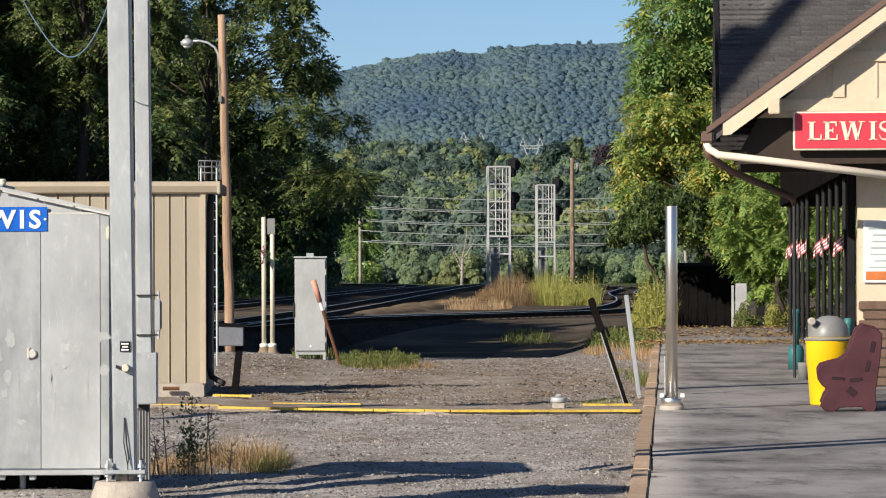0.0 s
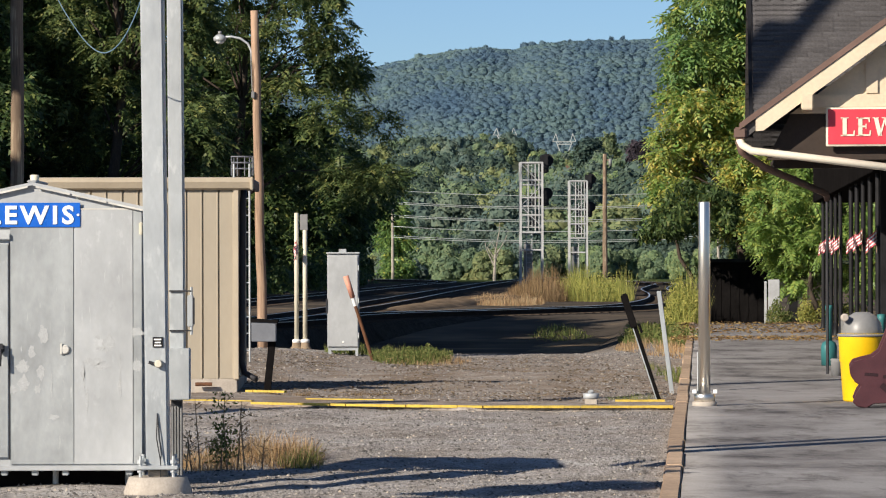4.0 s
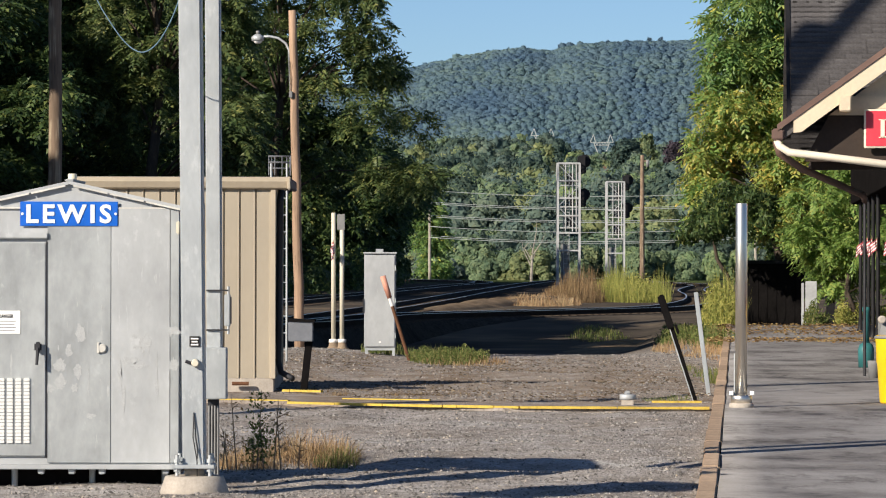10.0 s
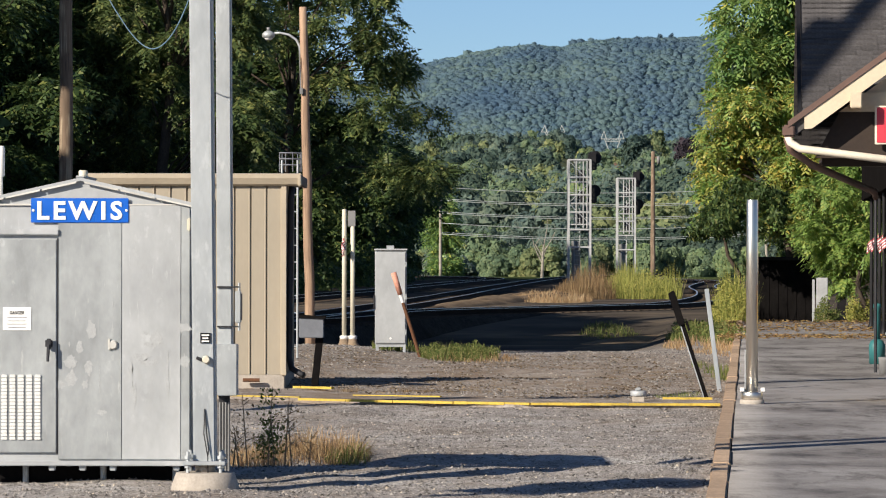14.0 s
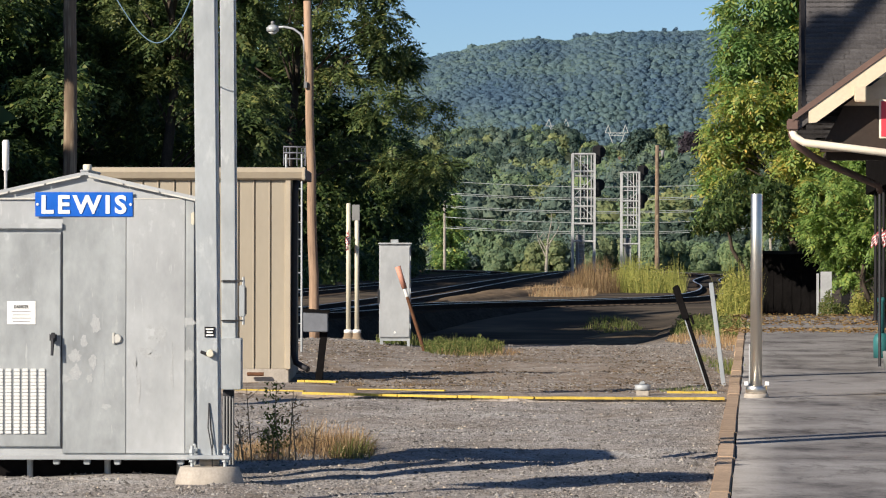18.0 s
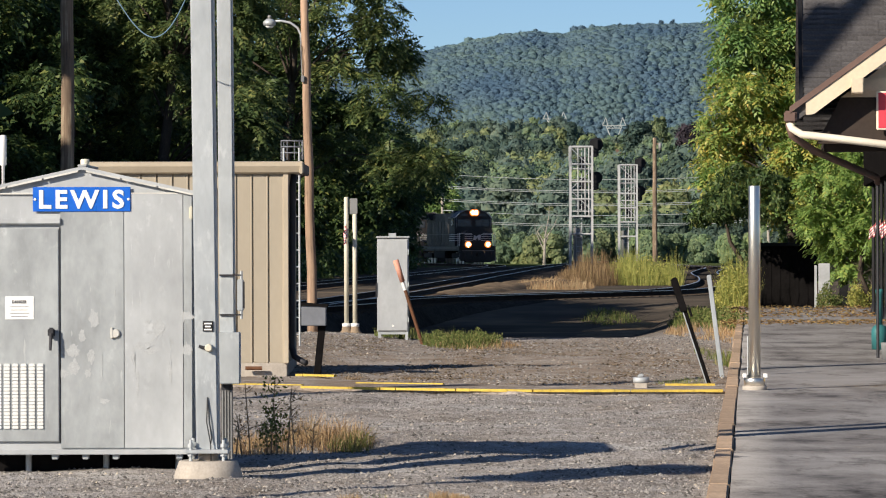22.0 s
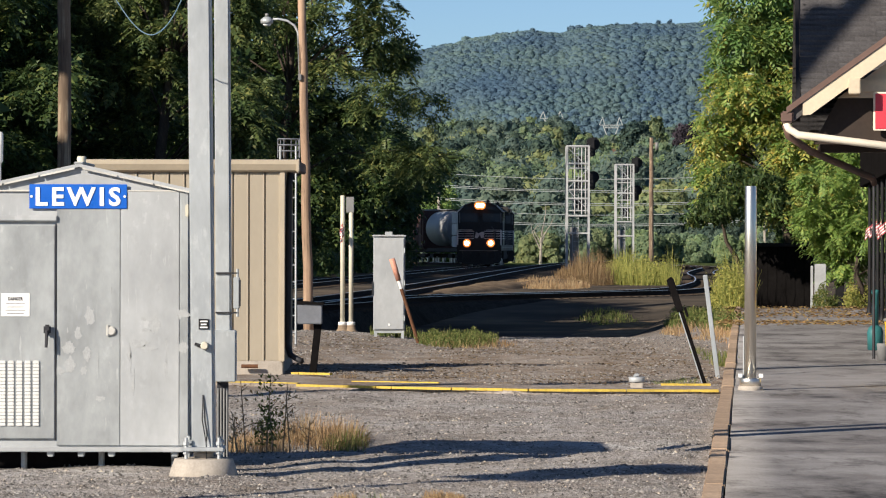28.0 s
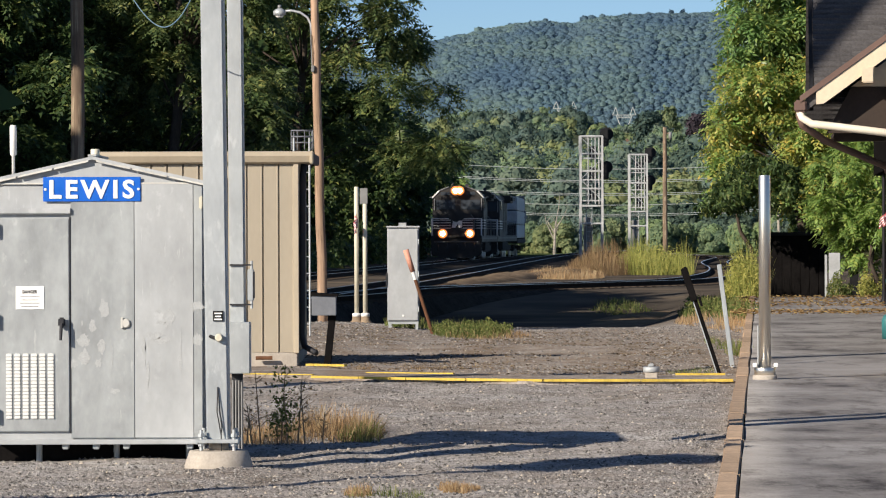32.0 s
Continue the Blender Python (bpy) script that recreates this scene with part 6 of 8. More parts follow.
def left_trees():
    rows = (
        # x, y, height, half width, lowest clump, seed
        (-23.0, 159, 16, 7.0, 4.0, 11), (-17.0, 165, 17, 6.2, 4.3, 12), (-20.5, 150, 13, 5.0, 2.5, 13),
        (-9.8, 203, 13.5, 4.6, 2.0, 16), (-7.2, 232, 11.0, 4.4, 1.5, 17),
        (-18.0, 245, 16, 6.5, 1.5, 20), (-24.5, 170, 18, 7.0, 2.0, 23), (-17.6, 171, 16, 6.2, 2.5, 24),
        (-13.4, 214, 14, 5.2, 1.5, 25), (-12.0, 232, 14, 5.0, 1.5, 26), (-26.0, 166, 18, 6.5, 2.6, 27), (-21.2, 157, 14, 5.0, 3.0, 21), (-12.0, 262, 10, 5.0, 1.0, 28), (-14.6, 186, 14, 5.4, 1.0, 29), (-20.0, 200, 20, 8.0, 1.0, 48), (-30.0, 195, 21, 8.0, 1.0, 49),
    )
    near = (11, 12, 16, 17, 13, 21)
    for x, y, h, w, low, seed in rows:
        rng = np.random.default_rng(seed)
        k = y / 160
        bl = blobs_in(rng, 46, w, w * 0.8, low, h, 0.8 * k ** 0.5, 1.8 * k ** 0.5)
        label = "unseen dark green broadleaf tree, placed for its shade in shade behind the tracks"
        if seed in near:
            feathered_tree((x, y, ground_z(x, y)), h, bl, LEAF_DARK, label, 0.82 * k ** 0.5, 10, seed, 0.35, 4, 5, 0.40, 0.24)
        else:
            tree("tree", (x, y, ground_z(x, y)), h, w, bl, LEAF_DARK, label, 0.42 * k ** 0.5, 90, seed, 0.35)
    # tall feathery tree whose boughs reach out over the track
    rng = np.random.default_rng(14)
    hs = (5.8, 6.6, 8.1, 8.9, 10.2, 11.8, 14.2, 15.5, 19.0, 23.0)
    bl = clumps_between(rng, 105, hs, (-14.6, -15.0, -15.4, -15.5, -15.5, -15.0, -14.5, -14.0, -13.0, -11.0), (-0.2, 0.0, -0.9, -0.2, -0.9, -1.9, -2.5, -3.4, -4.6, -7.0), 3.0, 0.55, 1.35, 0.36)
    feathered_tree((-8.2, 190, ground_z(-8.2, 190)), 22, [(x + 8.2, y, z, r) for x, y, z, r in bl], LEAF_SUNLIT, "tall feathery tree reaching over the track, leaf colour brightened for sun", 0.88, 15, 14, 0.36, 5, 5, 0.36, 0.21)
    rng = np.random.default_rng(15)
    bl = clumps_between(rng, 90, (2.0, 4.0, 7.0, 10.0, 14.0, 17.5), (-16.5, -17, -17.5, -17.5, -16.5, -14.5), (-8.3, -8.1, -7.8, -8.0, -8.6, -10.0), 2.6, 0.6, 1.4, 0.34)
    feathered_tree((-12.4, 160, ground_z(-12.4, 160)), 21, [(x + 12.4, y, z, r) for x, y, z, r in bl], LEAF_SUNLIT, "tall feathery tree behind the shed, leaf colour brightened for sun", 0.82, 14, 15, 0.34, 5, 5, 0.36, 0.21)
    # lower trees at the bend, where the train comes out
    for x, y, hs, ls, rs, seed in (
            (-5.2, 274, (0.6, 1.5, 3.0, 5.0, 5.9, 7.2, 8.4, 9.4), (-9, -9.2, -9.4, -9.4, -9.3, -9.0, -8.6, -7.5), (-3.3, -3.2, -3.1, -2.8, -0.9, -0.2, -0.8, -3.2), 18),
            (-6.6, 252, (0.6, 2.0, 4.0, 6.5, 9.0, 11.0), (-11, -11.2, -11.4, -11.2, -10.6, -9.2), (-3.6, -3.5, -3.2, -2.2, -2.4, -4.4), 19),
            (-5.6, 290, (0.4, 2.0, 4.5, 7.0, 8.5), (-9, -9.2, -9.2, -8.5, -7.5), (-3.6, -3.5, -3.3, -2.8, -3.8), 22)):
        rng = np.random.default_rng(seed)
        bl = [(q[0] - x, q[1], q[2], q[3]) for q in clumps_between(rng, 74, hs, ls, rs, 2.4, 0.6, 1.3)]
        feathered_tree((x, y, ground_z(x, y)), hs[-1], bl, LEAF_DARK, "dark leafy tree at the bend of the track", 0.98, 11, seed, 0.26, 4, 5, 0.40, 0.26)
    # a sunlit tree past the track, beside the line pole
    rng = np.random.default_rng(64)
    bl = [(q[0] + 0.6, q[1], q[2], q[3]) for q in clumps_between(rng, 46, (0.6, 2.0, 4.0, 6.0, 7.6), (-3.4, -3.6, -3.4, -2.8, -2.0), (0.3, 0.5, 0.4, 0.1, -0.7), 1.6, 0.5, 1.0)]
    feathered_tree((0.3, 339, ground_z(0.3, 339)), 7.4, bl, LEAF_TIPS, "small sunlit green tree beside the line pole", 0.9, 10, 64, 0.2, 4, 5, 0.40, 0.26)
    # unseen trees past the lot's edge, added to shade the tracks, the train and nearer trees
    for x, y, h, w, seed in ((-25, 60.0, 12, 4.6, 30), (-19, 61.5, 8, 2.4, 42), (-20, 69, 15, 4.6, 38), (-19, 80, 14, 4.6, 39), (-17.5, 90, 13, 4.0, 41), (-27, 68, 16, 5, 31), (-27, 78, 16, 6, 32), (-25, 92, 13, 5, 33), (-33, 148, 20, 7, 35), (-38, 160, 20, 7, 36), (-31, 158, 20, 6, 37), (-22, 300, 17, 5, 44), (-27, 138, 10, 6, 45), (-37, 140, 14, 7, 46), (-33, 247, 30, 8, 53), (-41, 238, 32, 8, 54), (-30, 264, 30, 7, 55), (-38, 258, 34, 8, 56), (-33, 280, 30, 7, 57), (-44, 250, 36, 8, 58), (-27, 224, 28, 7, 59), (-24, 238, 25, 6, 60), (-25, 252, 26, 6, 61), (-24, 274, 27, 6, 62), (-35, 225, 32, 8, 63)):
        rng = np.random.default_rng(seed)
        tree("tree", (x, y, ground_z(x, y)), h, w, blobs_in(rng, 50, w, w, 1.5, h, 1.5, 2.6), LEAF_DARK, "unseen dark green broadleaf tree, placed for its shade", 1.2, 75 if y < 100 else 45, seed, 0.35 if y < 100 else 0.45)
    # undergrowth at their feet
    rng = np.random.default_rng(40)
    bl = []
    for i in range(150):
        y = 100 + 195 * rng.random()
        edge = np.interp(y, (100, 152, 185, 228, 258, 279, 300), (-12.5, -8.6, -6.4, -3.6, -2.0, -1.6, -2.6))
        bl.append((edge - 5.5 * rng.random() - 0.6, y, ground_z(0, y) + 0.4 + 1.5 * rng.random(), 0.7 + 0.9 * rng.random()))
    p, o = crown_points(bl, 220, rng)
    tagged(quads("undergrowth", leaf_quads(p, 0.30, rng, o), len(p), LEAF_DARK), "dark bushes along the track", "bushes", kind="stuff")


def right_trees():
    rng = np.random.default_rng(50)
    x, y = 9.6, 101
    # one crown in three heights of leaf: deep green tips, a yellowing middle, fresh green below
    hs, ls, rs = (3.0, 4.0, 5.2, 6.3, 7.3, 8.3, 9.3, 10.6, 12.0), (-2.1, -2.4, -2.3, -2.1, -2.0, -1.75, -1.55, -1.3, -0.9), (2.4, 2.5, 2.6, 2.6, 2.4, 2.2, 2.0, 1.7, 1.2)
    bl = clumps_between(rng, 150, hs, ls, rs, 1.5, 0.34, 0.74)
    bl += [(float(np.interp(z, hs, ls)) + 0.15, -0.6 * (k % 2), z, 0.34) for k, z in enumerate(np.arange(3.2, 11.5, 0.55))]
    t = thing("tree", (x, y, -0.3), "sunlit feather-leaved tree with yellowing leaves beside the platform", "tree")
    skeleton(t, 11, bl, 0.16, 51, rng)
    low = [b for b in bl if b[2] + 0.8 * b[1] * 0.3 < 6.9]
    top = [b for b in bl if b[2] + 0.8 * b[1] * 0.3 >= 6.9]
    frond_crown(low, 95, 0.37, rng, LEAF_BRIGHT, t, 4, 6, 0.42, 0.22)
    for inner, mat in ((low, LEAF_BRIGHT), (top, LEAF_TIPS)):
        p, o = crown_points(inner, 1500, rng, 0.7)
        quads("inner_leaves", leaf_quads(p, 0.12, rng, o, 0.3, 0.4, 0.20), len(p), mat, t)
    tagged(frond_crown(top, 60, 0.56, rng, LEAF_TIPS, t, 5, 6, 0.37, 0.18), "deep green feathered leaves at the top")
    bl = clumps_between(rng, 70, (1.5, 2.2, 3.2, 4.2, 4.9), (-1.5, -1.9, -2.0, -1.6, -0.9), (1.9, 2.1, 2.1, 1.8, 1.2), 1.3, 0.30, 0.58)
    feathered_tree((11.2, 96, -0.3), 4.8, bl, LEAF_GREEN, "low fresh green feather-leaved tree beyond the platform end", 0.34, 100, 52, 0.10, 5, 5, 0.40, 0.21, 4)
    bl = blobs_in(rng, 24, 1.3, 1.4, 1.0, 4.2, 0.35, 0.65, 0.2)
    tree("tree", (9.9, 104, -0.3), 4.6, 1.3, bl, LEAF_DARK, "dark shaded tree under taller branches", 0.15, 1600, 53, 0.10)
    # low dark boughs that hang over the hut
    bl = []
    for k in range(21):
        q = rng.random()
        bl.append((-1.4 + 2.5 * q, -3.2 + 2.0 * rng.random(), 2.3 + 1.7 * q * rng.random() + 0.8 * rng.random(), 0.24 + 0.22 * rng.random()))
    tree("tree", (8.0, 100.2, -0.3), 4.4, 1.6, bl, LEAF_DARK, "dark tree with low hanging boughs at the platform end", 0.14, 3000, 55, 0.10, 0.5, 0.2)
    bl = blobs_in(rng, 34, 4, 3, 2.0, 11.0, 0.8, 1.5)
    tree("tree", (15.5, 112, -0.3), 11, 4, bl, LEAF_DARK, "dark green tree behind the station", 0.3, 400, 54, 0.2)


def blades(rng, n, place, height, width, lean=0.35):
    """Grass blades: narrow four-cornered leaves that bend over."""
    v = np.empty((n, 4, 3))
    for i in range(n):
        x, y, z, k = place(rng)
        h = height * k * (0.35 + 0.75 * rng.random()) * (1 + 0.5 * noise.noise((x * 0.9 / height, y * 0.3 / height, 5)))
        a = rng.random() * 6.283
        d = np.array((math.cos(a), math.sin(a), 0)) * h * lean * rng.normal()
        s = np.array((math.cos(a + 1.57), math.sin(a + 1.57), 0)) * width * (0.6 + 0.8 * rng.random())
        b = np.array((x, y, z - 0.01))
        top = b + d + (0, 0, h)
        v[i] = (b - s, b + s, top + s * 0.25, top - s * 0.25)
    return v.reshape(-1, 3)


def tuft(name, cx, cy, rx, ry, n, height, width, mat, label, seed, lean=0.35, patchy=0.0):
    rng = np.random.default_rng(seed)

    def place(r):
        while True:
            a, q = r.random() * 6.283, math.sqrt(r.random())
            x, y = cx + rx * q * math.cos(a), cy + ry * q * math.sin(a)
            if patchy and noise.noise((x * 1.7, y * 1.1, seed)) < patchy - 0.5:
                continue
            return x, y, ground_z(x, y), 1.0 - 0.5 * q * q
    return tagged(quads(name, blades(rng, n, place, height, width, lean), n, mat), label, "grass", kind="stuff")


def bushy(cx, cy, rx, ry, n, height, size, mat, label, seed):
    """Leaves and flower heads that fill a patch of tall weeds."""
    rng = np.random.default_rng(seed)
    q, an = np.sqrt(rng.random(n)), rng.random(n) * 6.283
    x, y = cx + rx * q * np.cos(an), cy + ry * q * np.sin(an)
    top = height * (1 - 0.45 * q * q) * (0.75 + 0.35 * np.sin(x * 5.1 + seed) * np.sin(x * 11.7 + y * 0.4))
    p = np.stack([x, y, ground_z(cx, cy) + 0.04 + top * rng.random(n) ** 0.75], 1)
    tagged(quads("weed_leaves", leaf_quads(p, size, rng, None, 0.0, 1.0, 0.2), n, mat), label, "weeds", kind="stuff")


def weeds():
    bushy(7.75, 97, 0.55, 2.5, 4200, 1.35, 0.085, WEED_GOLD, "leafy yellow-green weeds at the platform end", 171)
    bushy(8.7, 163, 1.7, 8, 4200, 1.40, 0.11, WEED_GOLD, "leafy yellow-green weeds before the signals", 172)
    bushy(6.4, 163, 1.3, 9, 1800, 1.05, 0.09, WEED_BROWN, "dead brown weeds before the signals", 173)
    bushy(11.9, 97.5, 1.0, 1.0, 2500, 0.75, 0.09, WEED_GOLD, "leafy weeds under the trees", 174)
    bushy(9.95, 93.7, 0.34, 0.4, 1600, 0.80, 0.08, WEED_GREEN, "leafy green weeds by the white fence", 177)
    bushy(11.1, 96.0, 0.45, 0.8, 1800, 0.95, 0.08, WEED_GOLD, "leafy weeds by the dark box", 178)
    bushy(0.25, 64.5, 0.75, 2.6, 2600, 0.26, 0.05, WEED_GREEN, "leafy green weeds beside the cabinet", 175)
    bushy(6.2, 84, 0.7, 9, 3000, 0.30, 0.08, WEED_GREEN, "leafy weeds along the kerb", 176)
    tuft("dry_grass", -1.08, 31.4, 0.38, 0.7, 800, 0.27, 0.0030, WEED_DRY, "clump of dry orange-brown grass on the gravel", 60, 0.9)
    tuft("brown_grass", -1.15, 31.3, 0.55, 0.8, 900, 0.20, 0.003, WEED_BROWN, "thin brown grass on the gravel", 59, 1.0)
    tuft("dry_grass", -1.60, 30.4, 0.30, 0.6, 900, 0.18, 0.003, WEED_DRY, "thin dry grass on the gravel", 61, 0.5)
    tuft("green_grass", -0.83, 31.0, 0.20, 0.4, 420, 0.15, 0.004, WEED_GREEN, "small green grass tuft", 62, 0.7)
    tuft("green_grass", 0.25, 64.5, 0.72, 3.0, 1700, 0.26, 0.007, WEED_GREEN, "green weeds growing beside the cabinet", 63, 0.8)
    tuft("dry_grass", 0.5, 63.5, 0.8, 2.5, 700, 0.16, 0.006, WEED_DRY, "dry grass among the weeds beside the cabinet", 87, 0.8)
    tuft("green_grass", -0.9, 68.5, 0.5, 1.5, 300, 0.30, 0.010, WEED_GREEN, "green weeds behind the cabinet", 64)
    tuft("green_grass", 6.2, 84, 0.9, 9.0, 2200, 0.34, 0.010, WEED_GREEN, "rough grass along the kerb", 85, 0.5, patchy=0.42)
    tuft("dry_grass", 5.4, 74, 0.8, 9.0, 1400, 0.20, 0.008, WEED_DRY, "dead grass along the kerb", 86, 0.5, patchy=0.45)
    tuft("green_grass", 4.25, 54, 0.30, 7.0, 900, 0.16, 0.006, WEED_GREEN, "patchy grass along the kerb", 65, patchy=0.5)
    tuft("green_grass", 2.95, 45.0, 0.35, 1.2, 500, 0.06, 0.004, WEED_GREEN, "low grass at the path", 66)
    tuft("green_grass", 4.7, 104, 0.9, 4.0, 700, 0.26, 0.010, WEED_GREEN, "low grass by the spur track", 67, 0.8, patchy=0.45)
    tuft("dry_grass", 0.6, 51, 2.6, 7.0, 1100, 0.05, 0.005, WEED_BROWN, "thin dead grass in the gravel", 68, 1.4, patchy=0.5)
    tuft("dry_grass", -0.9, 46.5, 0.9, 0.6, 420, 0.08, 0.004, WEED_BROWN, "dead grass behind the path", 69, 1.1, patchy=0.4)
    tuft("dry_grass", -0.30, 23.75, 0.45, 0.45, 1500, 0.10, 0.0028, WEED_DRY, "low dry grass in the gravel", 88, 0.6, patchy=0.45)
    tuft("green_grass", -0.45, 23.6, 0.3, 0.3, 260, 0.09, 0.003, WEED_GREEN, "low green grass in the gravel", 89, 0.6)
    # tall weeds before the signals
    tuft("tall_dry_weeds", 6.4, 163, 1.4, 9, 3000, 1.40, 0.011, WEED_BROWN, "tall dry brown weeds before the signals", 70, 0.26)
    tuft("tall_gold_weeds", 8.7, 163, 1.6, 8, 2600, 1.55, 0.011, WEED_GOLD, "tall yellow-green weeds before the signals", 71, 0.28)
    tuft("tall_gold_weeds", 9.9, 158, 0.45, 3, 350, 1.7, 0.012, WEED_GOLD, "tall yellow-green weeds", 72, 0.18)
    tuft("dry_grass", 4.4, 150, 1.7, 9, 3000, 0.42, 0.014, WEED_DRY, "dry grass bank beside the track", 73, 0.4)
    tuft("tall_gold_weeds", 7.75, 97, 0.48, 2.5, 900, 1.35, 0.010, WEED_GOLD, "tall yellow-green weeds at the platform end", 74, 0.28)
    tuft("tall_gold_weeds", 11.9, 97.5, 0.9, 1.0, 500, 0.65, 0.010, WEED_GOLD, "yellow-green weeds under the trees", 75, 0.4)
    # leafless and leafy stalks beside the mast
    rng = random.Random(77)
    for i in range(9):
        x, y = -1.75 + 0.075 * i + rng.uniform(-0.03, 0.03), 29.6 + rng.uniform(-0.5, 0.9)
        h = rng.uniform(0.25, 0.62) if i != 4 else 0.66
        s = thing("weed_stalk", (x, y, ground_z(x, y)), "dark dry weed stalk with small side twigs", "weed", "weed stalks")
        bm = bmesh.new()
        top = Vector((rng.uniform(-0.05, 0.05), 0, h))
        rod(bm, (0, 0, -0.02), top, 0.007, 0.003, 5)
        part("stalk", bm, STALK, s)
        for k in range(6):
            p = Vector((0, 0, 0)).lerp(top, 0.25 + 0.12 * k)
            part("twig", rod(bmesh.new(), p, p + Vector((rng.uniform(-0.12, 0.12), rng.uniform(-0.06, 0.06), rng.uniform(0.02, 0.10))), 0.0035, 0.0015, 4), STALK, s)
        nr = np.random.default_rng(100 + i)
        n = 200 if i in (3, 4, 5) else 30
        pts = np.stack([nr.normal(0, 0.05, n), nr.normal(0, 0.05, n), h * (0.25 + 0.75 * nr.random(n))], 1)
        quads("leaves", leaf_quads(pts, 0.034, nr), n, WEED_GREEN if i in (3, 4, 5) else WEED_DRY, s)
    # dead leaves and chips over the lot behind the path
    rng = np.random.default_rng(81)
    n = 9000
    x, y = -3.0 + 6.6 * rng.random(n), 44.2 + 22 * rng.random(n) ** 1.3
    keep = np.array([noise.noise((a * 0.9, b * 0.35, 6)) > -0.12 and a < kerb_x(b) - 0.1 for a, b in zip(x, y)])
    x, y = x[keep], y[keep]
    p = np.stack([x, y, np.array([ground_z(a, b) for a, b in zip(x, y)]) + 0.012], 1)
    lv = leaf_quads(p, 0.05, rng, None, 0.0, 1.0, 0.3).reshape(len(p), 4, 3)
    lv[:, :, 2] = p[:, None, 2] + (lv[:, :, 2] - p[:, None, 2]) * 0.35 + 0.004
    tagged(quads("leaf_litter", lv.reshape(-1, 3), len(p), LITTER_DARK), "brown dead leaves and chips in the gravel", "leaves", kind="stuff")
    # fallen leaves at the platform's end
    rng = np.random.default_rng(80)
    n = 4500
    y = np.where(rng.random(n) < 0.35, 72 + 4 * rng.random(n), 79 + 14 * rng.random(n))
    x = 1.95 + 0.084 * (y - 24.56) - 0.5 + 6.2 * rng.random(n)
    p = np.stack([x, y, 0.02 + 0.02 * rng.random(n)], 1)
    lv = leaf_quads(p, 0.12, rng, None, 0.0).reshape(n, 4, 3)
    lv[:, :, 2] = p[:, None, 2] + (lv[:, :, 2] - p[:, None, 2]) * 0.25 + 0.01
    tagged(quads("fallen_leaves", lv.reshape(-1, 3), n, LITTER), "fallen tan leaves on the asphalt", "leaves", kind="stuff")


# ---- distance ----
RIDGE_AT = (-30, -14, -6, -1.5, -0.75, -0.40, -0.04, 0.5, 0.9, 1.4, 1.84, 2.28, 2.82, 3.44, 3.98, 4.3, 7.0, 14, 30)
RIDGE = (0.9, 1.7, 2.3, 2.75, 2.90, 3.02, 3.13, 3.26, 3.32, 3.36, 3.32, 3.42, 3.45, 3.47, 3.50, 3.53, 3.6, 3.3, 1.6)
HUMP_AT = (-3.0, -0.2, 0.5, 1.03, 1.39, 1.75, 2.1, 2.3, 2.65, 3.0, 3.4, 3.9, 6.0)
HUMP = (1.50, 1.58, 1.67, 1.74, 1.78, 1.72, 1.58, 1.52, 1.42, 1.45, 1.55, 1.55, 1.5)


def bearing(x, y):
    return math.degrees(math.atan2(x, y))


def hill_z(x, y):
    """The valley's far side: a wooded slope that rises to a low round hill."""
    az = bearing(x, y)
    far = float(np.interp(az, HUMP_AT, HUMP))
    rise = float(np.interp(y, (330, 450, 700, 1000, 1500, 2000, 2400), (-0.34, -0.26, 0.22, 0.68, 1.18, far, far - 0.04)))
    k = min(1.0, max(0.0, (az + 4.0) / 2.5))
    rise = -0.34 + (rise + 0.34) * k
    return 1.6 + min(y, 2400) * math.tan(radians(rise)) + (0.0012 * y) * noise.noise((x * 0.012, y * 0.006, 2))


def mountain_z(x, f):
    """The mountain's slope, from its foot (f = 0) to the ridge (f = 1)."""
    y = 4120 + 540 * f
    top = 1.6 + 4660 * math.tan(radians(float(np.interp(bearing(x, y), RIDGE_AT, RIDGE)))) - 2.0
    top += 3.0 * noise.noise((x * 0.010, 0, 7))
    fold = 9.0 * noise.noise((x * 0.005, f * 3.1, 4)) + 4.0 * noise.noise((x * 0.014, f * 8.0, 6))
    return 40 + (top - 40) * math.sin(f * math.pi / 2) ** 1.1 + fold * math.sin(math.pi * f)


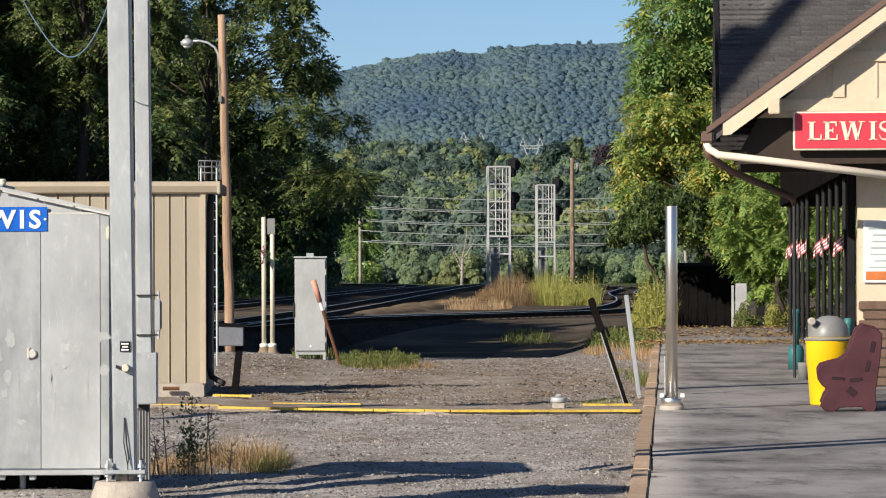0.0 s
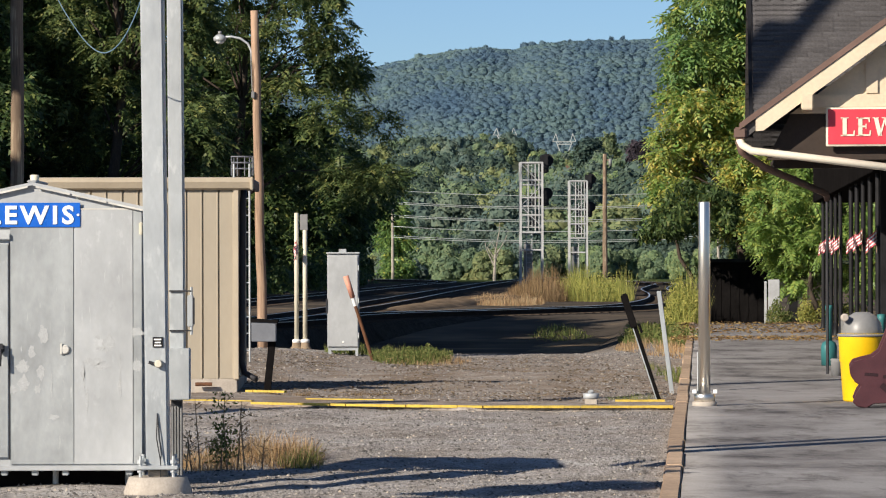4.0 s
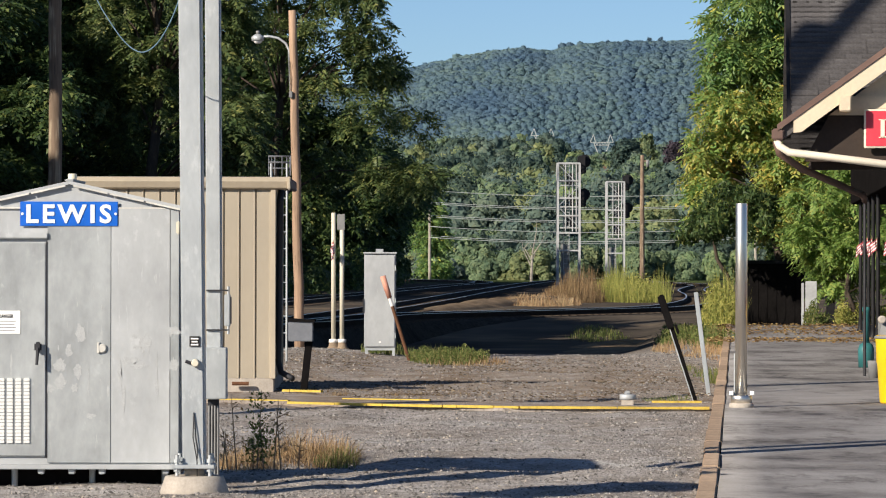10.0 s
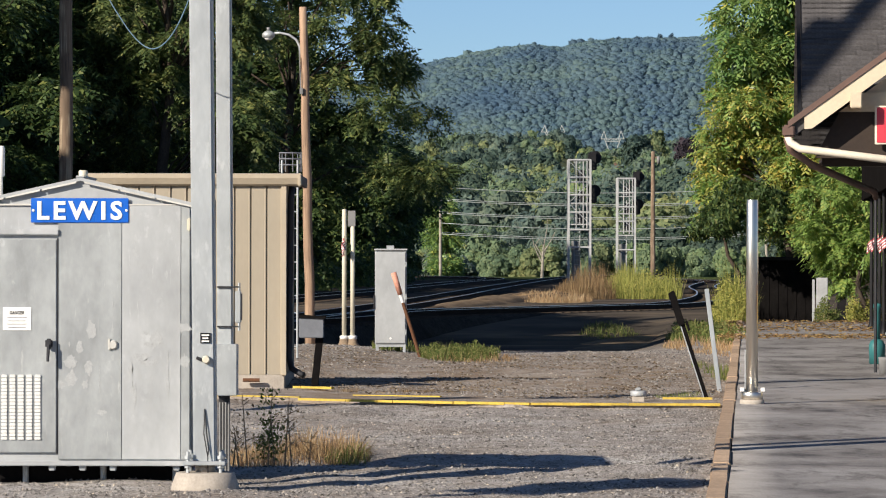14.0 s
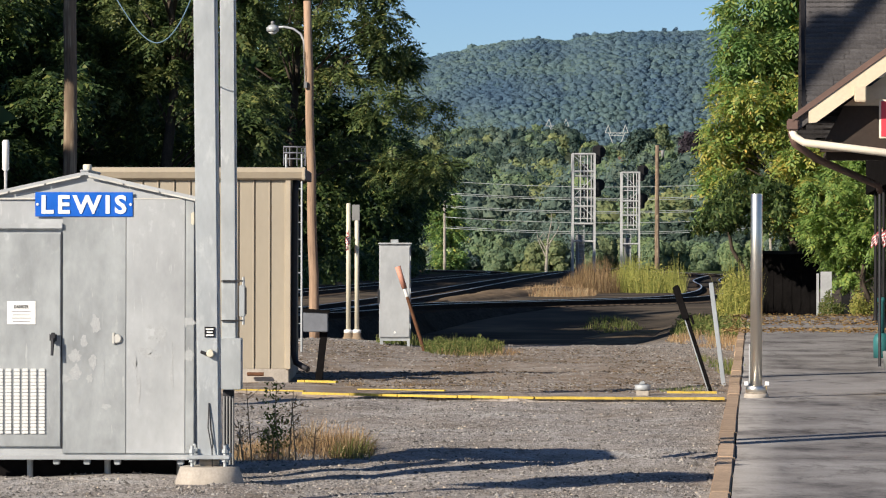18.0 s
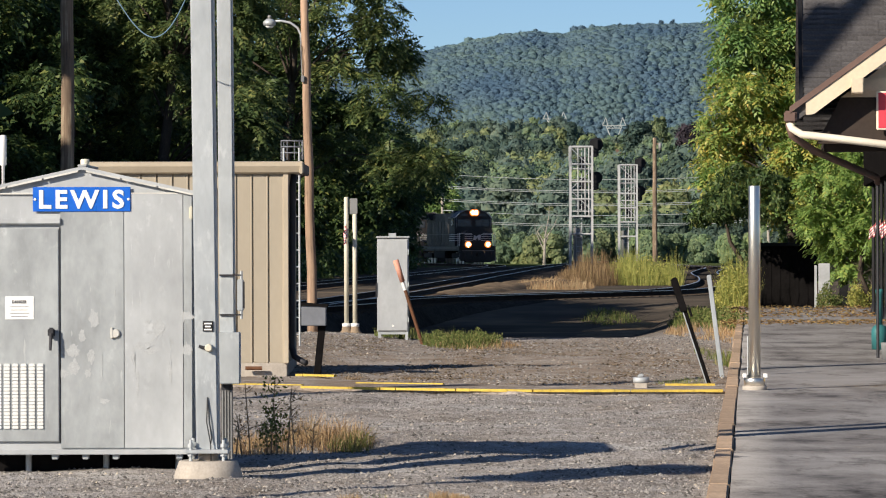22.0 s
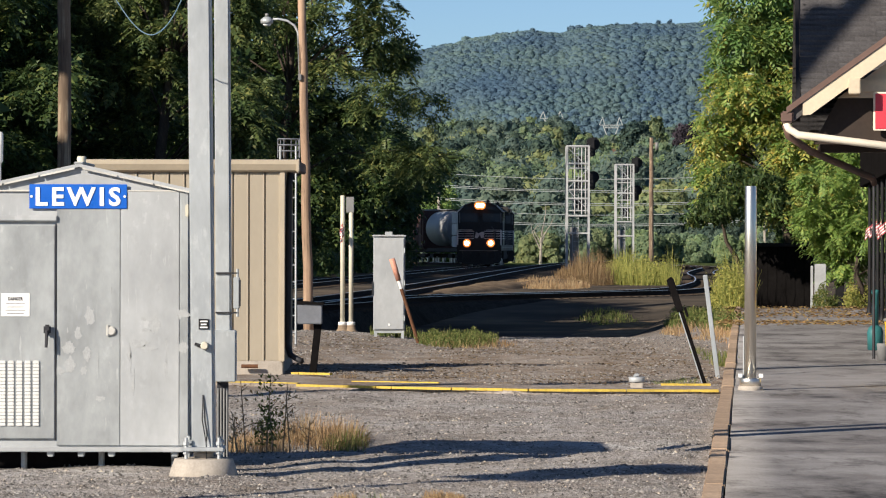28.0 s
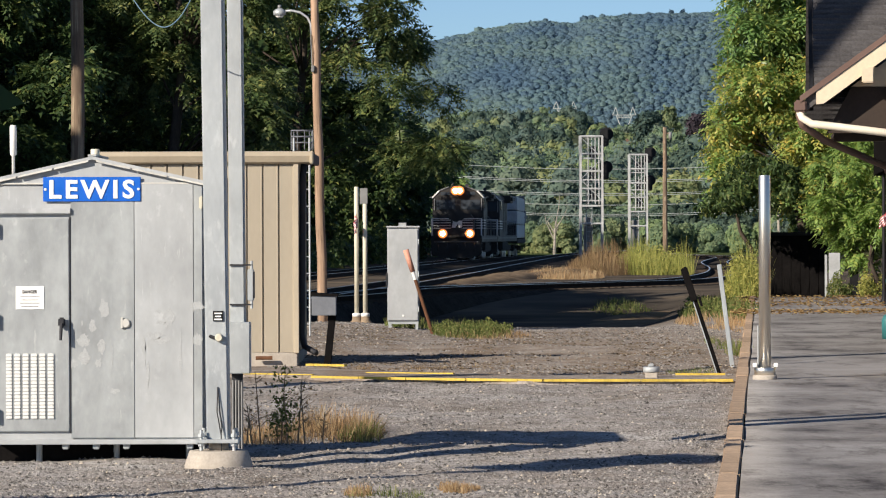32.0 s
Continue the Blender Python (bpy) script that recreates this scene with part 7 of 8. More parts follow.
def domes(name, centers, radii, rng, mat, label, rough=0.16, squash=0.9):
    """Many rounded, uneven lobes as one mesh; neighbours share corners, so that they shade softly."""
    nr, ns = 3, 7
    th = np.radians(np.linspace(-32, 80, nr))
    ph = np.linspace(0, 2 * math.pi, ns, endpoint=False)
    unit = np.array([(math.cos(t) * math.cos(p), math.cos(t) * math.sin(p), math.sin(t)) for t in th for p in ph])
    n = len(centers)
    k = radii[:, None, None] * (1 + rough * rng.normal(size=(n, len(unit), 1)))
    v = centers[:, None] + unit[None] * k * (1, 1, squash)
    quad = np.array([(r * ns + s, r * ns + (s + 1) % ns, (r + 1) * ns + (s + 1) % ns, (r + 1) * ns + s) for r in range(nr - 1) for s in range(ns)])
    f = (quad[None] + (np.arange(n) * len(unit))[:, None, None]).reshape(-1, 4)
    me = bpy.data.meshes.new(name)
    me.vertices.add(n * len(unit))
    me.vertices.foreach_set("co", v.astype(np.float32).ravel())
    me.loops.add(len(f) * 4)
    me.loops.foreach_set("vertex_index", f.astype(np.int32).ravel())
    me.polygons.add(len(f))
    me.polygons.foreach_set("loop_start", np.arange(0, len(f) * 4, 4, dtype=np.int32))
    me.polygons.foreach_set("use_smooth", np.ones(len(f), dtype=bool))
    me.update(calc_edges=True)
    return tagged(part_of(name, me, mat), label, "woods", kind="stuff")


def wood_crowns(name, trees, mat, label, rng):
    """Broad leafy crowns (x, y, foot, radius, height) of one kind: lobes and the leaf sprays on them."""
    pts, outs, sizes, cen, rad = [], [], [], [], []
    for x, y, z, r, h in trees:
        lobes = 12 if y < 620 else 9 if y < 1100 else 6
        sub = rng.normal(size=(lobes, 3))
        sub[:, 1] = -np.abs(sub[:, 1]) * 0.8 + 0.15
        sub[:, 2] = np.abs(sub[:, 2]) * 1.2 - 0.55
        sub /= np.linalg.norm(sub, axis=1)[:, None]
        lc = np.array((x, y, z + h - r * 0.95)) + sub * np.array((r * 0.60, r * 0.60, r * 0.52))
        lr = r * (0.34 + 0.18 * rng.random(lobes))
        cen.append(lc)
        rad.append(lr * 0.80)
        # skirts of foliage down to the next crown in front
        low = lc[: lobes // 2] - (0, 0.2 * r, 0.75 * r)
        cen.append(low)
        rad.append(lr[: lobes // 2] * 0.80)
        m = 1900 if y < 520 else 1350 if y < 750 else 620 if y < 1200 else 230
        al, ar = np.concatenate([lc, low]), np.concatenate([lr, lr[: lobes // 2]])
        kx = rng.integers(0, len(al), m)
        d = rng.normal(size=(m, 3))
        d[:, 1] = -np.abs(d[:, 1])
        d[:, 2] = np.abs(d[:, 2]) * 1.1 - 0.35
        d /= np.linalg.norm(d, axis=1)[:, None]
        pts.append(al[kx] + d * ar[kx][:, None] * (0.80 + 0.28 * rng.random((m, 1))))
        outs.append(d)
        sizes.append(np.full(m, 0.24 + 0.00080 * y) * (0.7 + 0.05 * r))
    p, o, sz = np.concatenate(pts), np.concatenate(outs), np.concatenate(sizes)
    tagged(quads(name + "_leaves", leaf_tris(p, sz, rng, o, 0.30), len(p), mat, corners=3), "leaf sprays on " + label, "woods", kind="stuff")
    domes(name, np.concatenate(cen), np.concatenate(rad), rng, mat, label, 0.16)


def woods():
    rng = np.random.default_rng(90)
    kinds = [[] for _ in HAZY_WOOD_LEAVES]
    # the wooded slope, crown by crown, thinning out with the distance
    y = 412.0
    while y < 2330:
        step = 7.5 + 0.0060 * y
        x = math.tan(radians(-2.2)) * y
        while x < math.tan(radians(5.3)) * y:
            px, py = x + 0.45 * step * rng.normal(), y + 0.5 * step * rng.normal()
            low = py < 560
            r = (2.4 + 2.0 * rng.random()) if low else (3.6 + 5.2 * rng.random() ** 1.5)
            h = r * (1.35 + 0.5 * rng.random())
            az = bearing(px, py)
            glade = 1.75 < az < 2.25 and 1560 < py < 1900
            if 2.52 < az < 2.92 and 1300 < py < 1900:      # a house stands free here
                r, h = min(r, 2.4), min(h, 3.4)
            if not glade:
                f = 0.34 + 0.9 * noise.noise((px * 0.014, py * 0.007, 8)) + 0.26 * rng.normal() - (0.14 if py < 640 else 0.0)
                kinds[int(np.clip(f * 5, 0, 4))].append((px, py, hill_z(px, py), r, h))
            x += step * (0.8 + 0.5 * rng.random())
        y += step * 1.15
    # low thicket along the line
    for i in range(95):
        px, py = -18 + 56 * rng.random(), 398 + 22 * rng.random()
        kinds[int(rng.integers(1, 5))].append((px, py, hill_z(px, py) - 0.4, 1.1 + 1.0 * rng.random(), 2.2 + 2.4 * rng.random()))
    for k, (mat, label) in zip(kinds, HAZY_WOOD_LEAVES):
        wood_crowns("valley_woods", k, mat, label, rng)
    # single trees that stand out at the skyline
    for az, y, r, h, mat, label in ((3.05, 1700, 8.0, 20.0, HAZY_WOOD_LEAVES[0][0], "large dark round tree on the far slope"), (3.36, 1780, 5.2, 21.0, HAZY_WOOD_LEAVES[4][0], "pale yellow-green tree on the far slope"), (3.20, 1850, 3.8, 20.0, HAZY_WOOD_LEAVES[3][0], "light green tree on the far slope"), (3.86, 1720, 7.2, 17.5, COPPER, "purple copper-leaved tree on the far slope")):
        x = math.tan(radians(az)) * y
        z = hill_z(x, y)
        t = thing("tree", (x, y, z), label, "tree")
        part("trunk", rod(bmesh.new(), (0, 0, -0.5), (0, 0, h * 0.6), 0.4, 0.2, 8), BARK, t)
        bl = [(r * 0.6 * math.cos(q * 2.4) * (1 - q / 34), r * 0.6 * math.sin(q * 2.4), h * (0.30 + 0.62 * q / 22), r * 0.46) for q in range(22)]
        p, o = crown_points(bl, 26, rng, 0.8)
        quads("crown", leaf_quads(p, 1.5, rng, o, 0.2, 0.4, 0.34), len(p), mat, t)
    # its floor
    bm = bmesh.new()
    ys = [float(v) for v in list(range(340, 700, 40)) + list(range(700, 2400, 100)) + [2450, 2800, 3400, 4120]]
    us = np.concatenate([np.linspace(-0.6, -0.08, 27), np.linspace(-0.07, 0.12, 39), np.linspace(0.14, 0.6, 24)])
    rows = [[bm.verts.new((u * y, y, hill_z(u * y, y) if y < 2450 else min(40.0, hill_z(u * y, 2400)) - 0.5)) for u in us] for y in ys]
    for p0, q0 in zip(rows[:-1], rows[1:]):
        for i in range(len(us) - 1):
            bm.faces.new((p0[i], p0[i + 1], q0[i + 1], q0[i])).smooth = True
    tagged(part("valley_floor", bm, MEADOW), "rough green valley floor", "ground", kind="structure")
    # the mountain
    bm = bmesh.new()
    rows = []
    for k in range(25):
        f = k / 24
        y = 4120 + 540 * f
        rows.append([bm.verts.new((u * y, y, mountain_z(u * y, f) if k else 30.0)) for u in us])
    rows.append([bm.verts.new((u * 4900, 4900, 20.0)) for u in us])
    for p0, q0 in zip(rows[:-1], rows[1:]):
        for i in range(len(us) - 1):
            bm.faces.new((p0[i], p0[i + 1], q0[i + 1], q0[i])).smooth = True
    tagged(part("mountain", bm, HAZY_HILL_LEAVES[0][0]), "long wooded mountain ridge", "mountain", kind="structure")
    # crowns on the mountain, in two kinds
    sets = [[] for _ in HAZY_HILL_LEAVES]
    f = 0.02
    while f < 1.0:
        y = 4120 + 540 * f
        x = math.tan(radians(-1.6)) * y
        while x < math.tan(radians(5.2)) * y:
            px, pf = x + 2.2 * rng.normal(), f + 0.005 * rng.normal()
            r = 3.3 + 3.6 * rng.random() ** 1.6
            z = mountain_z(px, min(1.0, max(0.0, pf)))
            if pf > 0.975 and rng.random() < 0.10:
                z += 7.0 * rng.random()
            c = 0.5 + 0.9 * noise.noise((px * 0.008, pf * 7, 3)) + 0.25 * rng.normal()
            sets[int(np.clip(c * len(sets), 0, len(sets) - 1))].append((px, 4120 + 540 * pf, z + r * 0.1 + 0.45 * rng.normal(), r))
            x += 3.6 + 3.6 * rng.random()
        f += 0.0095
    for st, (mat, label) in zip(sets, HAZY_HILL_LEAVES):
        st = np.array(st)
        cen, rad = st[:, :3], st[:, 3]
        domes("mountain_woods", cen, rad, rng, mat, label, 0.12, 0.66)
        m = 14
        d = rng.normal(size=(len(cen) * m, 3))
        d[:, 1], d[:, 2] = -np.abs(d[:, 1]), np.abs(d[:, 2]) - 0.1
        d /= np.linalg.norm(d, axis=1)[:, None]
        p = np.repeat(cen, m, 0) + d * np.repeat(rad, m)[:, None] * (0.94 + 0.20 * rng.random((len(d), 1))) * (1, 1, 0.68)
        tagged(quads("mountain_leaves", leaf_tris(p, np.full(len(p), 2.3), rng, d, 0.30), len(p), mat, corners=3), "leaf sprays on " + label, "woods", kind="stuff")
    # a few lone trees that stick out of the ridge
    for az, h in ((2.0, 11), (3.40, 8), (3.58, 9), (0.85, 6), (2.75, 7), (1.2, 6), (3.05, 6)):
        x = math.tan(radians(az)) * 4660
        t = thing("tree", (x, 4660, mountain_z(x, 1.0)), "lone tree standing up on the mountain ridge", "tree")
        part("trunk", rod(bmesh.new(), (0, 0, -1), (0, 0, h * 0.8), 0.6, 0.3, 6), BARK, t)
        bl = [(1.5 * rng.normal(), rng.normal(), h * (0.35 + 0.65 * rng.random()), 1.7) for _ in range(10)]
        p, o = crown_points(bl, 8, rng)
        quads("crown", leaf_quads(p, 2.4, rng, o, 0.0, 0.5, 0.35), len(p), HAZY_HILL_LEAVES[0][0], t)


def signal_tower(x, y, top, width, label):
    z0 = ground_z(x, y)
    t = thing("signal_tower", (x, y, z0), label, "railway signal", "railway signals")
    h = top - z0
    w = width / 2
    for sx in (-w, w):
        for sy in (-w, w):
            part("leg", cube((sx, sy, h / 2), (0.15, 0.15, h), 0), PALE_STEEL, t)
    n = 6
    for i in range(n):
        z = h * (0.16 + 0.84 * (i + 1) / n) - 0.03
        for a, b in (((-w, -w), (w, -w)), ((-w, w), (w, w)), ((-w, -w), (-w, w)), ((w, -w), (w, w))):
            part("cross_bar", rod(bmesh.new(), (*a, z), (*b, z), 0.065, 0.065, 6), PALE_STEEL, t)
    lad = part("ladder", bmesh_ladder(-w * 0.2, -w * 0.4, h), GALVANIZED, t, "grey steel ladder")
    for i in range(3):
        za, zb = h * (0.48 + 0.17 * i), h * (0.48 + 0.17 * (i + 1))
        part("diagonal", rod(bmesh.new(), (-w if i % 2 else w, -w, za), (w if i % 2 else -w, -w, zb), 0.025, 0.025, 6), GALVANIZED, t)
        part("platform_deck", cube((0, 0, za), (2 * w, 2 * w, 0.07)), PALE_STEEL, t)
        part("platform_case", cube((w * 0.2, 0.1, za + 0.45), (0.5, 0.4, 0.8), 0.03), DARK_STEEL, t, "dark equipment case")
    for sx in (-0.3, 0.35, 0.7):
        part("brace", rod(bmesh.new(), (w * sx, -w, h * 0.45), (w * sx, -w, h * 0.99), 0.045, 0.045, 6), PALE_STEEL, t)
    for z, r in ((h + 0.15, 0.46), (h - 2.15, 0.42)):
        hd = part("signal_head", turned((w + 0.35, 0.25, z), ((r, 0), (r, 0.05), (r * 0.9, 0.06)), 20), BLACK, t, "round dark signal target")
        part("signal_case", cube((w + 0.18, 0.05, z - 0.25), (0.60, 0.5, 1.25), 0.08), BLACK, t)
        for k in range(3):
            part("hood", rod(bmesh.new(), (w + 0.35, 0.2, z - 0.3 + 0.3 * k), (w + 0.35, -0.15, z - 0.3 + 0.3 * k), 0.12, 0.12, 10), BLACK, hd)
    part("base_case", cube((-0.25, 0, 1.5), (0.55, 0.5, 3.0), 0.03), GREY_PLASTIC, t, "tall grey case")
    return t


def bmesh_ladder(x, y, h):
    bm = bmesh.new()
    for s in (-0.2, 0.2):
        rod(bm, (x + s, y, 0.3), (x + s, y, h), 0.03, 0.03, 6)
    for i in range(int(h / 0.32)):
        rod(bm, (x - 0.2, y, 0.4 + 0.32 * i), (x + 0.2, y, 0.4 + 0.32 * i), 0.018, 0.018, 5)
    return bm


def distance_things():
    signal_tower(9.30, 250, 8.50, 1.50, "grey steel caged signal tower with dark signal heads")
    signal_tower(15.05, 300, 8.35, 1.45, "second grey steel caged signal tower further on")
    p = utility_pole(17.3, 300, 10.7, 0.22, 0.16, WOOD, "weathered wooden line pole behind the signals")
    part("pole_top", cube((0.2, 0, 10.2), (0.7, 0.12, 0.12)), WOOD, p)
    part("insulator_can", lathe(bmesh.new(), ((0.14, 9.7), (0.15, 10.3)), 10, (0.45, 0, 0)), GREY_PLASTIC, p)
    # line wires over the valley, from pole to pole
    for x, h in ((-0.4, 10.4), (29.6, 10.4)):
        lp = utility_pole(x, 332, h, 0.15, 0.11, PALE_BARK, "far grey weathered line pole with cross arms")
        for z in (9.0, 7.8, 6.6, 5.7, 4.7):
            part("cross_arm", cube((0, 0, z), (0.16, 1.6, 0.14)), PALE_BARK, lp)
    for i, (z0, z1) in enumerate(((8.2, 8.2), (7.0, 7.0), (5.8, 5.8), (4.9, 4.9), (3.9, 3.9))):
        for k in range(2 if i in (1, 2, 4) else 1):
            w = thing("line_wire", (-0.4, 331.6 + 0.8 * k, z0 + 0.02), "pale aluminium power line wire", "wire", "power line wires")
            pts = [(30.0 * j / 16, 0.0, -1.5 * (j / 16) * (1 - j / 16) * 4 * 0.35 + 0.16 * k) for j in range(17)]
            part("strand", pipe(bmesh.new(), pts, 0.03, 5), WIRE, w)
    # lattice pylons on the mountain's foot
    for az, h, el in ((2.66, 38.0, 2.04), (1.72, 33.0, 2.13)):
        y = 3420.0
        x, zt = y * math.tan(radians(az)), 1.6 + y * math.tan(radians(el))
        t = thing("pylon", (x, y, zt - h), "pale grey steel lattice pylon on the mountain's foot", "pylon", "pylons")
        for s in (-1, 1):
            part("leg", rod(bmesh.new(), (s * 3.0, 0, -h), (s * 2.0, 0, h * 0.40), 0.6, 0.5, 6), WIRE, t)
            part("leg", rod(bmesh.new(), (s * 1.6, 0, h * 0.38), (s * 7.6, 0, h * 0.80), 0.6, 0.5, 6), WIRE, t)
            part("horn", rod(bmesh.new(), (s * 5.6, 0, h * 0.78), (s * 8.0, 0, h), 0.5, 0.35, 6), WIRE, t)
            part("horn", rod(bmesh.new(), (s * 11.0, 0, h * 0.80), (s * 8.0, 0, h), 0.45, 0.3, 6), WIRE, t)
        for z in (0.73, 0.80):
            part("cross_arm", rod(bmesh.new(), (-11.0 if z > 0.75 else -6.4, 0, h * z), (11.0 if z > 0.75 else 6.4, 0, h * z), 0.4, 0.4, 6), WIRE, t)
        for j in range(8):
            part("lattice", rod(bmesh.new(), (-6.4 + 1.6 * j, 0, h * (0.73 if j % 2 else 0.80)), (-6.4 + 1.6 * (j + 1), 0, h * (0.80 if j % 2 else 0.73)), 0.25, 0.25, 5), WIRE, t)
    # dead trees that stand out pale
    for x, y, h, seed in ((9.1, 338, 5.0, 3),):
        t = thing("dead_tree", (x, y, ground_z(x, y)), "pale bare dead tree", "tree")
        rng = random.Random(seed)
        bm = bmesh.new()
        rod(bm, (0, 0, -0.2), (0.1, 0, h * 0.5), 0.16, 0.11, 8)
        for k in range(5):
            a = Vector((0.1 * k / 4, 0, h * (0.28 + 0.06 * k)))
            b = a + Vector((rng.uniform(-1.4, 1.4), 0, rng.uniform(0.8, 2.2)))
            rod(bm, a, b, 0.08, 0.04, 6)
            rod(bm, b, b + Vector((rng.uniform(-0.6, 0.6), 0, rng.uniform(0.4, 1.1))), 0.04, 0.02, 5)
        part("trunk", bm, PALE_BARK, t)
    # house gable among the woods
    hx, hy = 1900 * math.tan(radians(2.70)), 1900.0
    h = thing("white_house", (hx, hy, hill_z(hx, hy) - 3.0), "small white house with a steep roof among the trees", "house")
    part("wall", cube((0, 0, 3.0), (5.2, 7, 7.0)), WHITE, h, "white boarded wall")
    bm = bmesh.new()
    profile(bm, ((-3.0, 6.3), (0, 9.6), (3.0, 6.3)), 7.6, pose(0, -3.8, 0))
    part("roof", bm, BROWN_STONE, h, "brown roof")
    part("side_wing", cube((3.9, 1, 2.4), (3.0, 5, 5.2)), WHITE, h)
    for sx in (-1.3, 1.3):
        part("window", cube((sx, -3.53, 4.4), (1.0, 0.12, 1.5)), GLASS, h)


def platform_end():
    # a guessed hut; the tree shade is put into its near-black colour
    h = thing("dark_hut", (9.45, 99.5, -0.32), "guessed timber hut, coloured near black for the shade under the trees", "hut")
    part("wall", cube((0, 0.9, 0.95), (1.5, 1.8, 1.9), 0.02), FLAT_BLACK, h)
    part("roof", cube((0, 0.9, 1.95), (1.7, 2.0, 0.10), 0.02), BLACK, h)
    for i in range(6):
        part("plank", cube((-0.62 + 0.25 * i, -0.012, 0.95), (0.235, 0.025, 1.86)), FLAT_BLACK, h)
    f = thing("white_panel_fence", (9.87, 94.4, -0.32), "pale grey panel fence among weeds beyond the platform", "fence")
    for i in range(1):
        part("panel", cube((0.44 * i, 0, 0.80), (0.30, 0.04, 1.3), 0.01), PALE_STEEL, f)
        part("post", cube((0.44 * i - 0.22, 0.03, 0.75), (0.06, 0.06, 1.3)), PALE_STEEL, f)
    m = thing("meter_box", (10.85, 98.6, -0.32), "dark metal box on a short post", "box")
    part("post", cube((0, 0.1, 0.5), (0.22, 0.16, 1.0), 0.01), BLACK, m)
    part("case", cube((0, 0, 1.27), (0.65, 0.3, 0.66), 0.02), DARK_STEEL, m)


# ---- train ----
def locomotive():
    """Hood unit with a wide nose; its front is at y = 0 and it looks towards -y."""
    L = thing("locomotive", (0, 0, 0), "black diesel freight locomotive with white stripes, headlights lit", "locomotive", "freight train")
    part("frame", cube((0, 11.0, 1.35), (3.0, 21.6, 0.42), 0.03), LOCO_BLACK, L)
    part("pilot", cube((0, 0.12, 0.75), (2.9, 0.24, 0.95), 0.05), LOCO_BLACK, L, "black pilot plate")
    bm = bmesh.new()
    profile(bm, ((-1.0, 0.15), (1.0, 0.15), (1.25, 0.45), (-1.25, 0.45)), 0.5, pose(0, -0.2, 0))
    part("plough", bm, LOCO_GREY, L)
    # nose and cab
    bm = bmesh.new()
    profile(bm, ((-1.0, 1.5), (1.0, 1.5), (1.0, 2.60), (0.80, 2.88), (-0.80, 2.88), (-1.0, 2.60)), 1.9, pose(0, 0.55, 0))
    part("nose", bm, LOCO_BLACK, L)
    part("nose_door", cube((0.0, 0.54, 2.05), (0.56, 0.03, 1.05), 0.02), LOCO_BLACK, L)
    bm = bmesh.new()
    profile(bm, ((-1.52, 1.5), (1.52, 1.5), (1.52, 3.95), (1.12, 4.38), (0.55, 4.62), (-0.55, 4.62), (-1.12, 4.38), (-1.52, 3.95)), 2.8, pose(0, 2.2, 0))
    cab = part("cab", bm, LOCO_BLACK, L)
    for s in (-1, 1):
        part("windscreen", cube((s * 0.74, 2.17, 3.52), (1.15, 0.05, 0.62), 0.03), LOCO_GLASS, cab, "dusty blue-grey windscreen")
        part("window_post", cube((s * 1.40, 2.16, 3.52), (0.07, 0.06, 0.76), 0.01), RAIL_GREY, cab)
        part("side_window", cube((s * 1.53, 3.4, 3.6), (0.04, 1.1, 0.6), 0.01), LOCO_GLASS, cab)
        part("sunshade", cube((s * 1.62, 3.4, 4.0), (0.22, 1.3, 0.04)), RAIL_GREY, cab)
        part("roof_edge", rod(bmesh.new(), (s * 1.52, 2.15, 3.97), (s * 1.12, 2.15, 4.40), 0.045, 0.045, 6), WHITE, cab, "pale roof edge")
        part("roof_edge", rod(bmesh.new(), (s * 1.12, 2.15, 4.40), (s * 0.55, 2.15, 4.64), 0.035, 0.035, 6), RAIL_GREY, cab)
        part("roof_edge", rod(bmesh.new(), (s * 1.53, 2.2, 3.97), (s * 1.53, 5.0, 3.97), 0.04, 0.04, 6), WHITE, cab)
        for z in (2.02, 2.19, 2.36, 2.53):
            part("nose_stripe", cube((s * 0.66, 0.535, z), (0.62, 0.012, 0.055)), STRIPE, L, "dusty white stripe")
            part("side_stripe", cube((s * 1.28, 2.185, z), (0.46, 0.012, 0.055)), STRIPE, L, "dusty white stripe")
            part("side_stripe", cube((s * 1.525, 3.6, z), (0.012, 2.7, 0.05)), WHITE, L)
        part("step_well", cube((s * 1.40, 0.5, 0.85), (0.18, 0.7, 0.9), 0.02), LOCO_GREY, L)
        for z in (0.45, 0.75, 1.05):
            part("step_edge", cube((s * 1.36, 0.12, z), (0.34, 0.04, 0.035)), RAIL_GREY, L)
        part("corner_rail", rod(bmesh.new(), (s * 1.46, 0.3, 0.5), (s * 1.46, 0.3, 2.65), 0.032, 0.032, 8), WHITE, L, "white handrail")
        part("corner_rail", rod(bmesh.new(), (s * 1.46, 1.0, 1.5), (s * 1.46, 1.0, 2.65), 0.03, 0.03, 8), WHITE, L)
        part("front_rail", rod(bmesh.new(), (s * 0.45, 0.18, 2.62), (s * 1.46, 0.18, 2.62), 0.025, 0.025, 6), STRIPE, L)
        part("step_plate", cube((s * 1.5, 0.45, 0.42), (0.06, 0.35, 0.35), 0.01), WHITE, L, "pale step edge")
        part("walkway_rail", rod(bmesh.new(), (s * 1.48, 5.2, 2.55), (s * 1.48, 21.2, 2.55), 0.02, 0.02, 6), RAIL_GREY, L)
        part("sill_stripe", cube((s * 1.505, 11.5, 1.38), (0.012, 20.0, 0.06)), RAIL_GREY, L)
        for k in range(8):
            part("rail_stanchion", rod(bmesh.new(), (s * 1.48, 5.2 + 2.2 * k, 1.55), (s * 1.48, 5.2 + 2.2 * k, 2.55), 0.018, 0.018, 6), RAIL_GREY, L)
